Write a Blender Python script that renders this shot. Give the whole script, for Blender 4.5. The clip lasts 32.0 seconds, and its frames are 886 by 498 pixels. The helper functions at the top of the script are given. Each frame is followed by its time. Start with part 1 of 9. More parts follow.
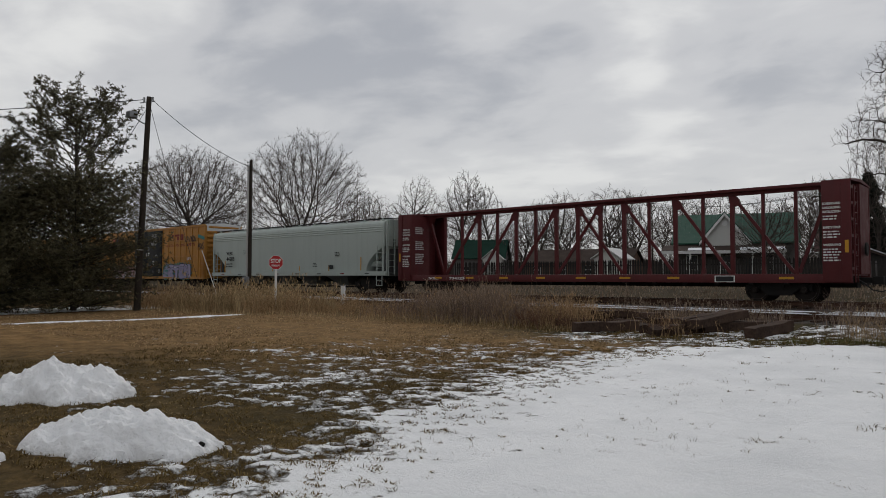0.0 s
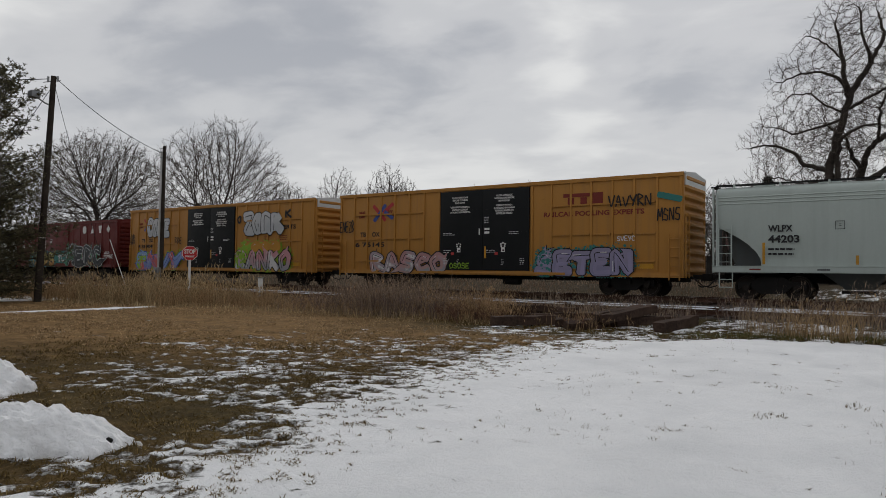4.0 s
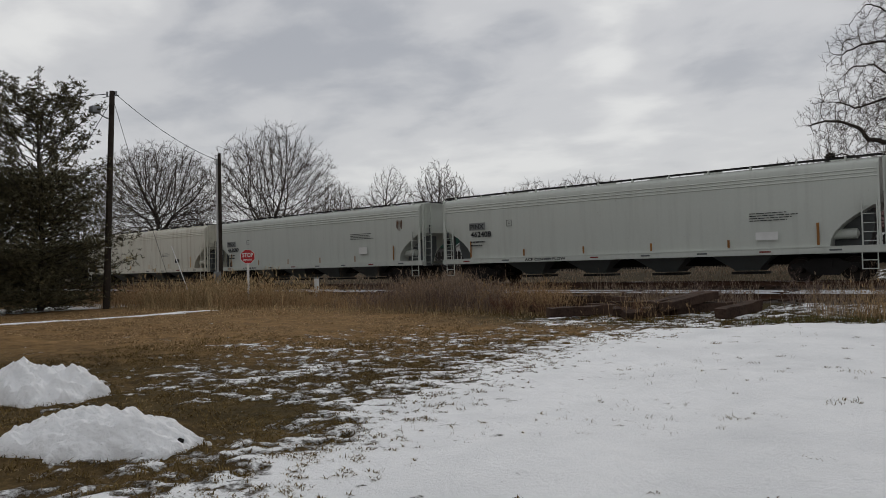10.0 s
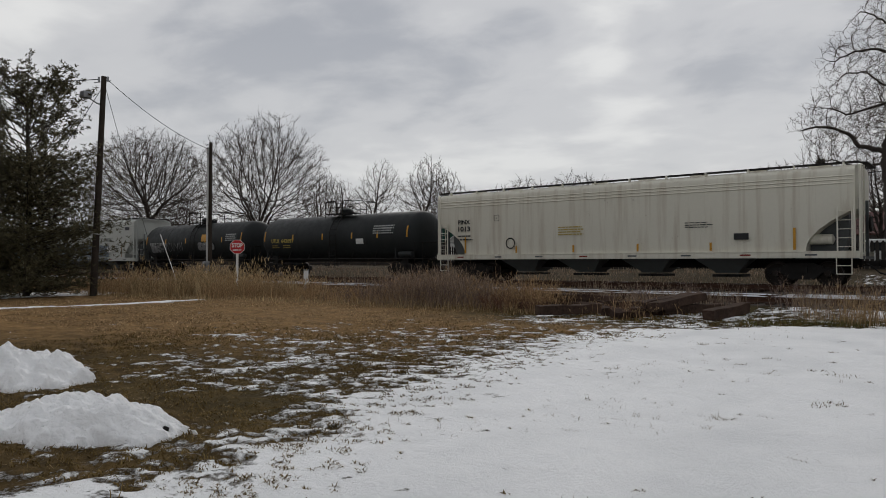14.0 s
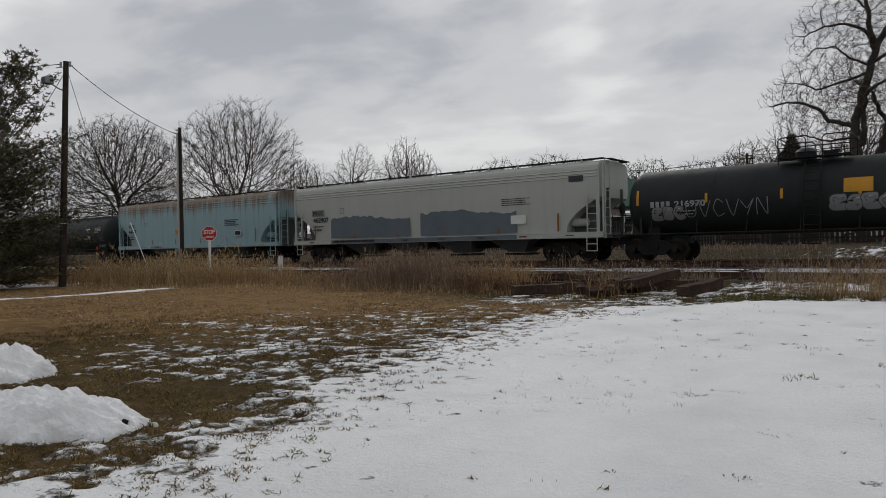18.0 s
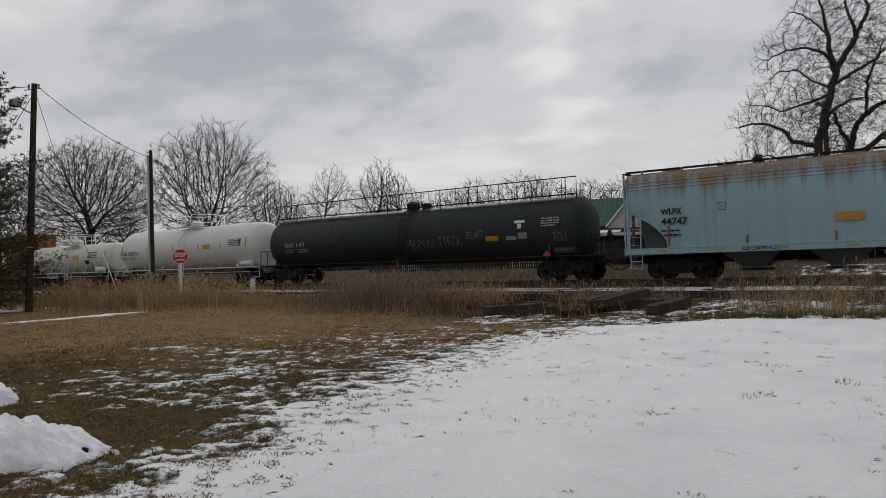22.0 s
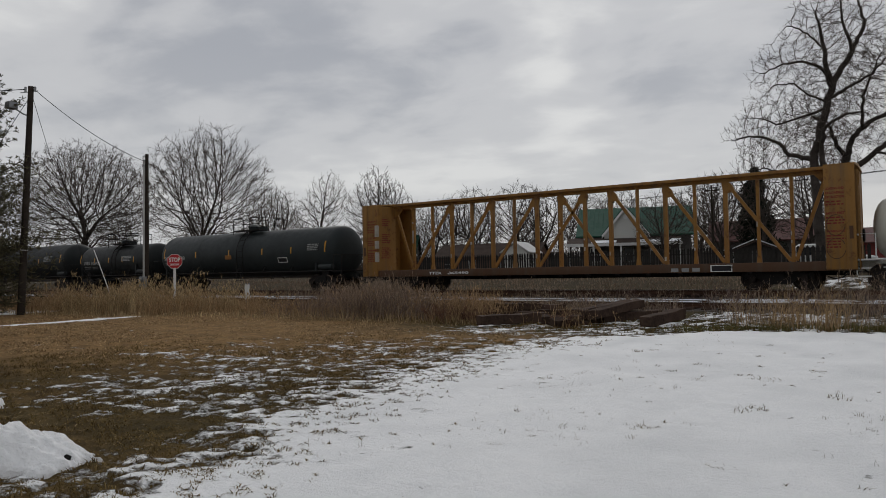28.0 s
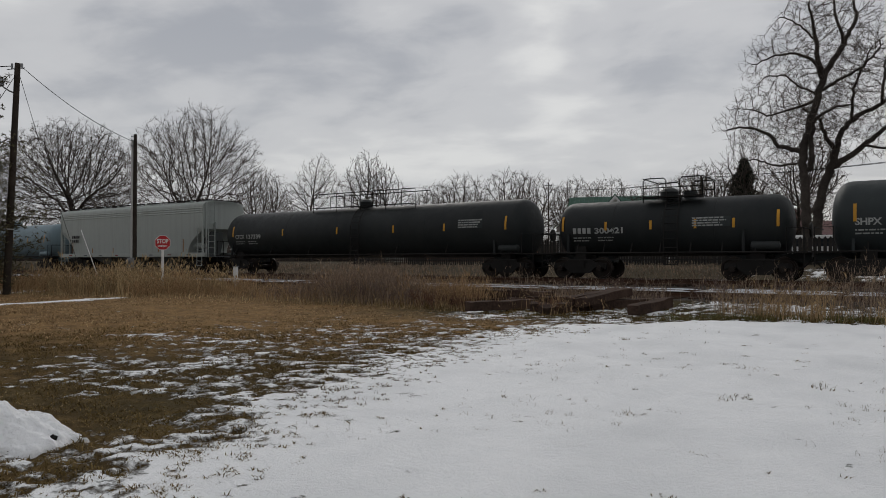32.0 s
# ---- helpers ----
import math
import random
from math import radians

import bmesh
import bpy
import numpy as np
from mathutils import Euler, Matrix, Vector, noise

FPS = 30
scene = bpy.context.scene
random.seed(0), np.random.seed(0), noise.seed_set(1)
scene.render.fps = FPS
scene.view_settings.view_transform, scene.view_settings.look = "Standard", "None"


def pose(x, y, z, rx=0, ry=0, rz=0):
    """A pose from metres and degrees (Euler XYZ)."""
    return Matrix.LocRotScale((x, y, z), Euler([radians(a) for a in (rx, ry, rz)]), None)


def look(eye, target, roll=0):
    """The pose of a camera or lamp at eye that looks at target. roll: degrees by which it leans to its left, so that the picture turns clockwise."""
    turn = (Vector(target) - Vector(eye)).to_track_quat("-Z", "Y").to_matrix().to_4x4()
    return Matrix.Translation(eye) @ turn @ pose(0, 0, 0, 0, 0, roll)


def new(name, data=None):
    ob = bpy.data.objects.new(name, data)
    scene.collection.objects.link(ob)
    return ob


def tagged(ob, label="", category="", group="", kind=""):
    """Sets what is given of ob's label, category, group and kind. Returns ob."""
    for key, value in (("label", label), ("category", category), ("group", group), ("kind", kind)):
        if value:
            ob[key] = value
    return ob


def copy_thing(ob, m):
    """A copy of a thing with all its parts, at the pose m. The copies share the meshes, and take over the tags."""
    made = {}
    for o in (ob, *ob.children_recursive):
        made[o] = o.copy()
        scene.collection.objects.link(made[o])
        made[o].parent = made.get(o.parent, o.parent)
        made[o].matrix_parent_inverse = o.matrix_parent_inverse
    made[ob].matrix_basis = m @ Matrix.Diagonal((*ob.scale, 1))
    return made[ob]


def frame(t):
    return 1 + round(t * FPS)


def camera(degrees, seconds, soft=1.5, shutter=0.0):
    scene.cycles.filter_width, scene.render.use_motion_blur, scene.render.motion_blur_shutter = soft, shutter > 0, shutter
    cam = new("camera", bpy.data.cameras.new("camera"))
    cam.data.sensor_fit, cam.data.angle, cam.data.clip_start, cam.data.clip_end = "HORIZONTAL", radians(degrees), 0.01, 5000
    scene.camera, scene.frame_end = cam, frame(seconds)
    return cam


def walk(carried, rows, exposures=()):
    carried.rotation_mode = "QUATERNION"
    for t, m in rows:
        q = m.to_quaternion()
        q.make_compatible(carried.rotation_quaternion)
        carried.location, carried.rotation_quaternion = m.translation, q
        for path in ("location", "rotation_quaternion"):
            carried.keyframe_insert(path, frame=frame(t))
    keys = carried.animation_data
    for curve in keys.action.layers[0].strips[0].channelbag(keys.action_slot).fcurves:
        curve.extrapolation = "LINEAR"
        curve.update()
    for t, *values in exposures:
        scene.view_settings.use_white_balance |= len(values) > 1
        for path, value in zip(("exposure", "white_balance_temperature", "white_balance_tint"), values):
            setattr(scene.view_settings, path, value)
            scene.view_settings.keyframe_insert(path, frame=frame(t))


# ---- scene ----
cam = camera(64.17, 32.0, soft=0.45)
# seconds, x, y, z, yaw, pitch, roll of the hand-held camera
ROWS = [
    (0.0, -0.023, -0.111, 1.616, 41.86, 2.39, -0.10),
    (0.5, -0.046, -0.066, 1.638, 42.16, 3.11, 1.00),
    (1.0, -0.031, -0.079, 1.611, 41.98, 2.80, -0.45),
    (1.5, -0.039, -0.085, 1.615, 40.57, 2.68, -1.36),
    (2.0, -0.030, -0.103, 1.616, 38.60, 2.58, -2.16),
    (2.5, -0.034, -0.112, 1.606, 37.13, 1.74, -1.82),
    (4.5, -0.018, -0.140, 1.604, 35.29, 2.01, -0.70),
    (5.0, -0.015, -0.134, 1.599, 35.77, 2.09, -0.85),
    (5.5, -0.047, -0.126, 1.602, 36.44, 2.02, -0.32),
    (6.0, -0.060, -0.124, 1.604, 36.54, 1.89, 0.52),
    (6.5, -0.037, -0.109, 1.601, 35.23, 1.41, 0.55),
    (7.0, -0.047, -0.104, 1.603, 35.22, 1.69, 0.85),
    (7.5, -0.055, -0.103, 1.595, 35.81, 1.32, 0.40),
    (8.0, -0.067, -0.128, 1.588, 37.74, 2.05, 0.88),
    (8.5, -0.058, -0.119, 1.606, 39.34, 1.99, 1.64),
    (9.0, -0.052, -0.138, 1.601, 40.59, 1.81, 2.39),
    (9.5, -0.039, -0.136, 1.599, 40.50, 1.85, 2.35),
    (10.0, -0.046, -0.139, 1.603, 39.68, 1.53, 1.43),
    (10.5, -0.069, -0.131, 1.588, 38.74, 1.15, 0.93),
    (11.0, -0.071, -0.119, 1.598, 38.40, 1.09, 0.75),
    (11.5, -0.078, -0.106, 1.594, 36.79, 0.63, 0.58),
    (12.0, -0.065, -0.113, 1.597, 37.19, 0.65, -0.07),
    (12.5, -0.076, -0.114, 1.602, 38.09, 0.74, -0.33),
    (13.0, -0.070, -0.129, 1.590, 39.15, 1.23, -0.19),
    (13.5, -0.069, -0.137, 1.586, 39.00, 1.23, -0.12),
    (15.5, -0.065, -0.098, 1.590, 38.04, 0.30, 1.09),
    (16.0, -0.051, -0.077, 1.577, 37.86, 0.00, 1.89),
    (16.5, 0.010, 0.026, 1.588, 38.11, -0.11, 0.93),
    (17.0, 0.081, 0.115, 1.598, 37.44, 0.13, -0.05),
    (17.5, -0.019, 0.111, 1.599, 35.75, 0.36, 0.39),
    (18.0, -0.087, 0.069, 1.571, 37.07, -0.27, 1.23),
    (18.5, -0.006, 0.112, 1.585, 36.98, -1.37, 0.67),
    (19.0, 0.001, 0.113, 1.596, 35.21, -0.30, -0.29),
    (19.5, 0.022, 0.127, 1.598, 36.36, 1.09, 1.08),
    (20.0, 0.019, 0.100, 1.607, 35.12, 1.25, 1.43),
    (20.5, 0.054, 0.097, 1.590, 34.68, 1.20, 2.45),
    (21.0, 0.051, 0.093, 1.585, 35.05, 2.01, 2.01),
    (21.5, 0.054, 0.070, 1.604, 35.44, 1.45, 1.68),
    (22.0, 0.058, 0.072, 1.595, 35.12, 1.33, 1.70),
    (22.5, 0.047, 0.082, 1.600, 35.12, 1.29, 1.36),
    (23.0, 0.051, 0.092, 1.592, 34.83, 1.46, 1.32),
    (23.5, 0.062, 0.087, 1.592, 35.59, 1.62, 1.24),
    (24.0, 0.045, 0.096, 1.604, 35.52, 1.38, 0.96),
    (24.5, 0.061, 0.094, 1.598, 36.17, 2.06, 1.41),
    (25.0, 0.060, 0.108, 1.597, 36.19, 1.76, 1.10),
    (25.5, 0.063, 0.118, 1.606, 36.24, 2.42, 0.43),
    (27.5, 0.093, 0.145, 1.611, 35.96, 1.51, 1.02),
    (28.0, 0.072, 0.143, 1.605, 34.81, 1.98, 0.96),
    (28.5, 0.062, 0.149, 1.610, 35.20, 1.93, 0.87),
    (29.0, 0.056, 0.153, 1.611, 35.59, 1.93, 0.87),
    (29.5, 0.069, 0.149, 1.610, 35.22, 2.25, 0.90),
    (30.0, 0.076, 0.138, 1.611, 34.41, 1.93, 0.67),
    (30.5, 0.080, 0.138, 1.605, 34.34, 1.88, 0.80),
    (31.0, 0.081, 0.135, 1.601, 34.22, 2.08, 0.70),
    (31.5, 0.077, 0.127, 1.601, 34.43, 2.02, 0.74),
    (32.0, 0.065, 0.140, 1.603, 33.94, 0.82, 0.08),
]
walk(cam, [(t, pose(x, y, z, 90 + p, r, w)) for t, x, y, z, w, p, r in ROWS], ((0.0, 0.0), (22.5, 0.0), (25.0, -0.08), (32.0, -0.08)))
# ---- daylight: a broken overcast, brightest low down ahead ----
world = bpy.data.worlds.new("overcast_sky")
scene.world = world
world.use_nodes = True


def build_world():
    nt = world.node_tree
    nt.nodes.clear()
    N, L = nt.nodes.new, nt.links.new
    sky = N("ShaderNodeTexSky")
    sky.sky_type, sky.sun_disc = "NISHITA", False
    sky.sun_elevation, sky.sun_rotation = radians(28), radians(12)
    co = N("ShaderNodeTexCoord")
    sep = N("ShaderNodeSeparateXYZ")
    L(co.outputs["Generated"], sep.inputs[0])
    up = N("ShaderNodeMath"); up.operation = "ADD"; up.inputs[1].default_value = 0.16
    L(sep.outputs["Z"], up.inputs[0])
    up2 = N("ShaderNodeMath"); up2.operation = "MAXIMUM"; up2.inputs[1].default_value = 0.05
    L(up.outputs[0], up2.inputs[0])
    dx = N("ShaderNodeMath"); dx.operation = "DIVIDE"
    dy = N("ShaderNodeMath"); dy.operation = "DIVIDE"
    L(sep.outputs["X"], dx.inputs[0]); L(up2.outputs[0], dx.inputs[1])
    L(sep.outputs["Y"], dy.inputs[0]); L(up2.outputs[0], dy.inputs[1])
    flat = N("ShaderNodeCombineXYZ")
    L(dx.outputs[0], flat.inputs[0]); L(dy.outputs[0], flat.inputs[1])
    mp = N("ShaderNodeMapping")
    mp.inputs["Location"].default_value = CLOUD_SHIFT
    mp.inputs["Rotation"].default_value = (0, 0, radians(-35))
    mp.inputs["Scale"].default_value = (0.85, 1.0, 1)
    L(flat.outputs[0], mp.inputs[0])
    big = N("ShaderNodeTexNoise")
    big.inputs["Scale"].default_value, big.inputs["Detail"].default_value = 0.95, 5.0
    big.inputs["Roughness"].default_value, big.inputs["Distortion"].default_value = 0.45, 0.5
    L(mp.outputs[0], big.inputs[0])
    fine = N("ShaderNodeTexNoise")
    fine.inputs["Scale"].default_value, fine.inputs["Detail"].default_value = 3.4, 7.0
    fine.inputs["Roughness"].default_value, fine.inputs["Distortion"].default_value = 0.52, 0.25
    L(mp.outputs[0], fine.inputs[0])
    both = N("ShaderNodeMix"); both.data_type = "FLOAT"
    both.inputs[0].default_value = 0.36
    L(big.outputs[0], both.inputs[2]); L(fine.outputs[0], both.inputs[3])
    ramp = N("ShaderNodeValToRGB")
    ramp.color_ramp.interpolation = "EASE"
    e = ramp.color_ramp.elements
    e[0].position, e[0].color = 0.36, (0.41, 0.425, 0.46, 1)
    e[1].position, e[1].color = 0.66, (0.78, 0.78, 0.772, 1)
    m = e.new(0.50); m.color = (0.58, 0.585, 0.602, 1)
    # thick and thin stretches of the cloud
    total = both.outputs[0]
    for way, wide, amount in THIN_CLOUD:
        dl = N("ShaderNodeVectorMath"); dl.operation = "DOT_PRODUCT"
        dl.inputs[1].default_value = way
        L(co.outputs["Generated"], dl.inputs[0])
        mr = N("ShaderNodeMapRange"); mr.interpolation_type = "SMOOTHERSTEP"
        for i, v in zip((1, 2, 3, 4), (math.cos(radians(wide)), 1.0, 0.0, amount)):
            mr.inputs[i].default_value = v
        L(dl.outputs["Value"], mr.inputs[0])
        plus = N("ShaderNodeMath")
        L(total, plus.inputs[0]); L(mr.outputs[0], plus.inputs[1])
        total = plus.outputs[0]
    L(total, ramp.inputs[0])
    # thinner, paler cloud towards the horizon
    low = N("ShaderNodeMapRange")
    low.inputs["From Min"].default_value, low.inputs["From Max"].default_value = 0.0, 0.30
    low.inputs["To Min"].default_value, low.inputs["To Max"].default_value = 0.62, 0.0
    L(sep.outputs["Z"], low.inputs[0])
    pale = N("ShaderNodeMix"); pale.data_type = "RGBA"
    pale.inputs[7].default_value = (0.625, 0.628, 0.63, 1)
    L(low.outputs[0], pale.inputs[0]); L(ramp.outputs[0], pale.inputs[6])
    # the cloud is thinnest round the hidden sun
    dot = N("ShaderNodeVectorMath"); dot.operation = "DOT_PRODUCT"
    dot.inputs[1].default_value = SUN_WAY
    L(co.outputs["Generated"], dot.inputs[0])
    glow = N("ShaderNodeMapRange"); glow.interpolation_type = "SMOOTHSTEP"
    for i, v in zip((1, 2, 3, 4), (-0.9, 0.75, BACK_SKY, 1.0)):
        glow.inputs[i].default_value = v
    L(dot.outputs["Value"], glow.inputs[0])
    lit = N("ShaderNodeMix"); lit.data_type, lit.blend_type = "RGBA", "MULTIPLY"
    lit.inputs[0].default_value = 1.0
    L(pale.outputs[2], lit.inputs[6]); L(glow.outputs[0], lit.inputs[7])
    b1 = N("ShaderNodeBackground"); b1.inputs[1].default_value = 0.08
    L(sky.outputs[0], b1.inputs[0])
    b2 = N("ShaderNodeBackground"); b2.inputs[1].default_value = SKY_STRENGTH
    L(lit.outputs[2], b2.inputs[0])
    mix = N("ShaderNodeMixShader"); mix.inputs[0].default_value = 0.94
    L(b1.outputs[0], mix.inputs[1]); L(b2.outputs[0], mix.inputs[2])
    out = N("ShaderNodeOutputWorld")
    L(mix.outputs[0], out.inputs[0])


THIN_CLOUD = (((-0.423, 0.859, 0.287), 8, 0.07), ((-0.429, 0.855, 0.290), 4.5, 0.09), ((-0.768, 0.579, 0.273), 8, 0.055), ((-0.609, 0.769, 0.195), 13, 0.03), ((-0.907, 0.303, 0.291), 16, 0.05), ((-0.720, 0.627, 0.297), 8, -0.055), ((-0.324, 0.909, 0.262), 7, -0.07), ((-0.778, 0.531, 0.336), 7, -0.03), ((-0.873, 0.403, 0.274), 9, 0.03), ((-0.223, 0.929, 0.295), 9, -0.03), ((-0.515, 0.825, 0.234), 8, -0.03))
CLOUD_SHIFT, SKY_STRENGTH, BACK_SKY = (3.1, 1.7, 0.0), 1.0, 0.65
SUN_WAY = Vector((-0.52, 0.68, 0.52)).normalized()
build_world()
sun = new("sun", bpy.data.lights.new("sun", "SUN"))
sun.data.energy, sun.data.angle, sun.data.color = 0.6, radians(20), (1.0, 0.96, 0.9)
sun.matrix_world = look(SUN_WAY * 60, (0, 0, 0))
scene.view_settings.exposure = 0.0
# ---- materials ----


def shader(name, rough=0.6, metal=0.0):
    m = bpy.data.materials.new(name)
    m.use_nodes = True
    nt = m.node_tree
    b = nt.nodes["Principled BSDF"]
    b.inputs["Roughness"].default_value, b.inputs["Metallic"].default_value, b.inputs["Specular IOR Level"].default_value = rough, metal, 0.3
    return m, nt, b


def noise_node(nt, coord, scale, detail=4.0, rough=0.55, stretch=None):
    if stretch:
        mp = nt.nodes.new("ShaderNodeMapping")
        mp.inputs["Scale"].default_value = stretch
        nt.links.new(coord, mp.inputs[0])
        coord = mp.outputs[0]
    n = nt.nodes.new("ShaderNodeTexNoise")
    n.inputs["Scale"].default_value, n.inputs["Detail"].default_value, n.inputs["Roughness"].default_value = scale, detail, rough
    nt.links.new(coord, n.inputs[0])
    return n.outputs[0]


def span(nt, value, lo, hi, to_lo=0.0, to_hi=1.0):
    r = nt.nodes.new("ShaderNodeMapRange")
    for i, v in zip((1, 2, 3, 4), (lo, hi, to_lo, to_hi)):
        r.inputs[i].default_value = v
    nt.links.new(value, r.inputs[0])
    return r.outputs[0]


def blend(nt, fac, a, b, mode="MIX"):
    x = nt.nodes.new("ShaderNodeMix")
    x.data_type, x.blend_type = "RGBA", mode
    for slot, v in ((0, fac), (6, a), (7, b)):
        if hasattr(v, "links"):
            nt.links.new(v, x.inputs[slot])
        else:
            x.inputs[slot].default_value = v if slot == 0 else (*v[:3], 1)
    return x.outputs[2]


def math_node(nt, op, a, b):
    x = nt.nodes.new("ShaderNodeMath")
    x.operation = op
    for i, v in enumerate((a, b)):
        if hasattr(v, "links"):
            nt.links.new(v, x.inputs[i])
        else:
            x.inputs[i].default_value = v
    return x.outputs[0]


def bump(nt, b, height, strength=0.3, distance=0.01):
    n = nt.nodes.new("ShaderNodeBump")
    n.inputs["Strength"].default_value, n.inputs["Distance"].default_value = strength, distance
    nt.links.new(height, n.inputs["Height"])
    nt.links.new(n.outputs[0], b.inputs["Normal"])


def obj_coord(nt):
    return nt.nodes.new("ShaderNodeTexCoord").outputs["Object"]


def plain(name, col, rough=0.6, metal=0.0, var=0.25, scale=6.0, bump_by=0.15, dark=None, each=0.0):
    """A surface of one paint or stuff, with broad and fine variation and a little relief; each: how far single blades differ."""
    m, nt, b = shader(name, rough, metal)
    if rough > 0.78:
        b.inputs["Specular IOR Level"].default_value = 0.08
    co = obj_coord(nt)
    broad, fine = noise_node(nt, co, scale * 0.12, 3), noise_node(nt, co, scale, 6, 0.65)
    dark = dark or tuple(c * (1 - var * 1.4) for c in col)
    c1 = blend(nt, span(nt, broad, 0.3, 0.7), dark, col)
    c2 = blend(nt, span(nt, fine, 0.35, 0.75, 0, var), c1, tuple(min(1, c * 1.35 + 0.01) for c in col))
    if each:
        one = nt.nodes.new("ShaderNodeNewGeometry").outputs["Random Per Island"]
        c2 = blend(nt, span(nt, one, 0.0, 0.55, each, 0.0), c2, tuple(c * 0.55 for c in dark))
        c2 = blend(nt, span(nt, one, 0.6, 1.0, 0.0, each), c2, tuple(min(1, c * 1.55) for c in col))
    nt.links.new(c2, b.inputs["Base Color"])
    nt.links.new(span(nt, fine, 0.3, 0.7, max(0.05, rough - 0.12), min(1, rough + 0.15)), b.inputs["Roughness"])
    bump(nt, b, fine, bump_by, 0.01)
    return m


def car_paint(name, col, rough=0.5, grime=0.35, rust=0.0, fade=0.12, dirt=(0.09, 0.075, 0.06), top_rust=False, spec=0.3):
    """Weathered railcar paint: sun-bleached patches, run-down streaks, road grime and rust."""
    m, nt, b = shader(name, rough)
    b.inputs["Specular IOR Level"].default_value = spec
    co = obj_coord(nt)
    broad = noise_node(nt, co, 0.35, 3)
    fine = noise_node(nt, co, 9, 6, 0.7)
    streak = noise_node(nt, co, 1.0, 5, 0.6, (3.2, 3.2, 0.16))
    c = blend(nt, span(nt, broad, 0.3, 0.7, 0, fade * 2.2), col, tuple(min(1, v * (1 + fade) + 0.02) for v in col))
    c = blend(nt, span(nt, fine, 0.3, 0.8, 0, 0.25), c, tuple(v * 0.78 for v in col))
    c = blend(nt, span(nt, streak, 0.48, 0.78, 0, grime), c, dirt)
    speck = noise_node(nt, co, 2.4, 8, 0.75)
    if rust > 0:
        c = blend(nt, span(nt, speck, 0.66 - 0.12 * rust, 0.72 - 0.08 * rust, 0, 0.8), c, (0.13, 0.055, 0.025))
    if top_rust:
        sep = nt.nodes.new("ShaderNodeSeparateXYZ")
        nt.links.new(co, sep.inputs[0])
        run = math_node(nt, "ADD", sep.outputs[2], math_node(nt, "MULTIPLY", streak, 3.2))
        f = span(nt, run, 4.95, 5.65, 0, 0.88)
        c = blend(nt, f, c, blend(nt, span(nt, fine, 0.35, 0.65), (0.17, 0.095, 0.055), (0.31, 0.225, 0.15)))
    nt.links.new(c, b.inputs["Base Color"])
    nt.links.new(span(nt, speck, 0.3, 0.7, rough - 0.1, rough + 0.18), b.inputs["Roughness"])
    bump(nt, b, math_node(nt, "ADD", fine, math_node(nt, "MULTIPLY", broad, 4.0)), 0.10, 0.012)
    return m


GRAPHITE = plain("grimy_running_gear_steel", (0.018, 0.016, 0.015), 0.75, 0.2, 0.4, 10, 0.3)
WHEEL = plain("wheel_steel", (0.03, 0.023, 0.019), 0.55, 0.5, 0.35, 12, 0.25)
TREAD = plain("polished_tread", (0.35, 0.33, 0.31), 0.3, 0.9, 0.2, 12, 0.1)
YELLOW = car_paint("weathered_yellow_boxcar_paint", (0.42, 0.195, 0.036), 0.5, 0.30, 0.08)
YELLOW_FLAT = car_paint("weathered_yellow_flatcar_paint", (0.26, 0.13, 0.030), 0.6, 0.75, 1.0)
RUST_SILL = car_paint("rusted_brown_sill", (0.085, 0.043, 0.022), 0.7, 0.5, 0.6)
RED_BOX = car_paint("boxcar_red_paint", (0.125, 0.016, 0.014), 0.5, 0.25, 0.05, dirt=(0.05, 0.02, 0.016))
RED_FLAT = car_paint("maroon_flatcar_paint", (0.088, 0.0125, 0.014), 0.55, 0.35, 0.1, dirt=(0.04, 0.018, 0.016))
ROOF = plain("galvanised_roof", (0.60, 0.61, 0.61), 0.45, 0.3, 0.2, 3, 0.1)
DOOR_BLACK = car_paint("black_door_paint", (0.009, 0.0105, 0.0115), 0.5, 0.15, 0, dirt=(0.022, 0.022, 0.021), spec=0.15)
GREY_GREEN = car_paint("pale_grey_green_hopper_paint", (0.44, 0.495, 0.465), 0.5, 0.12, 0.0)
LIGHT_GREY = car_paint("light_grey_hopper_paint", (0.55, 0.575, 0.53), 0.5, 0.14, 0.04)
OFF_WHITE = car_paint("stained_off_white_hopper_paint", (0.66, 0.64, 0.55), 0.55, 0.5, 0.12, dirt=(0.26, 0.17, 0.09))
GREY_OLD = car_paint("dull_grey_hopper_paint", (0.46, 0.475, 0.445), 0.5, 0.12, 0.03)
ICE_BLUE = car_paint("rust_run_pale_blue_hopper_paint", (0.30, 0.45, 0.49), 0.55, 0.25, 0.1, top_rust=True)
TANK_BLUE = car_paint("pale_blue_grey_tank_paint", (0.17, 0.235, 0.265), 0.5, 0.25, 0.0, 0.15)
HOPPER_FAR = car_paint("flat_grey_hopper_paint", (0.36, 0.39, 0.37), 0.5, 0.2, 0.0)
TANK_BLACK = car_paint("black_tank_paint", (0.014, 0.0165, 0.017), 0.5, 0.35, 0.0, 0.3, dirt=(0.030, 0.031, 0.029), spec=0.16)
TANK_GREY = car_paint("charcoal_tank_paint", (0.020, 0.0255, 0.0265), 0.5, 0.3, 0.0, 0.3, dirt=(0.036, 0.039, 0.038), spec=0.18)
TANK_WHITE = car_paint("white_tank_paint", (0.72, 0.72, 0.69), 0.42, 0.12, 0.0, 0.05, dirt=(0.35, 0.30, 0.22))
TANK_CREAM = car_paint("cream_stained_tank_paint", (0.64, 0.63, 0.56), 0.5, 0.35, 0.0, 0.05, dirt=(0.32, 0.26, 0.17))
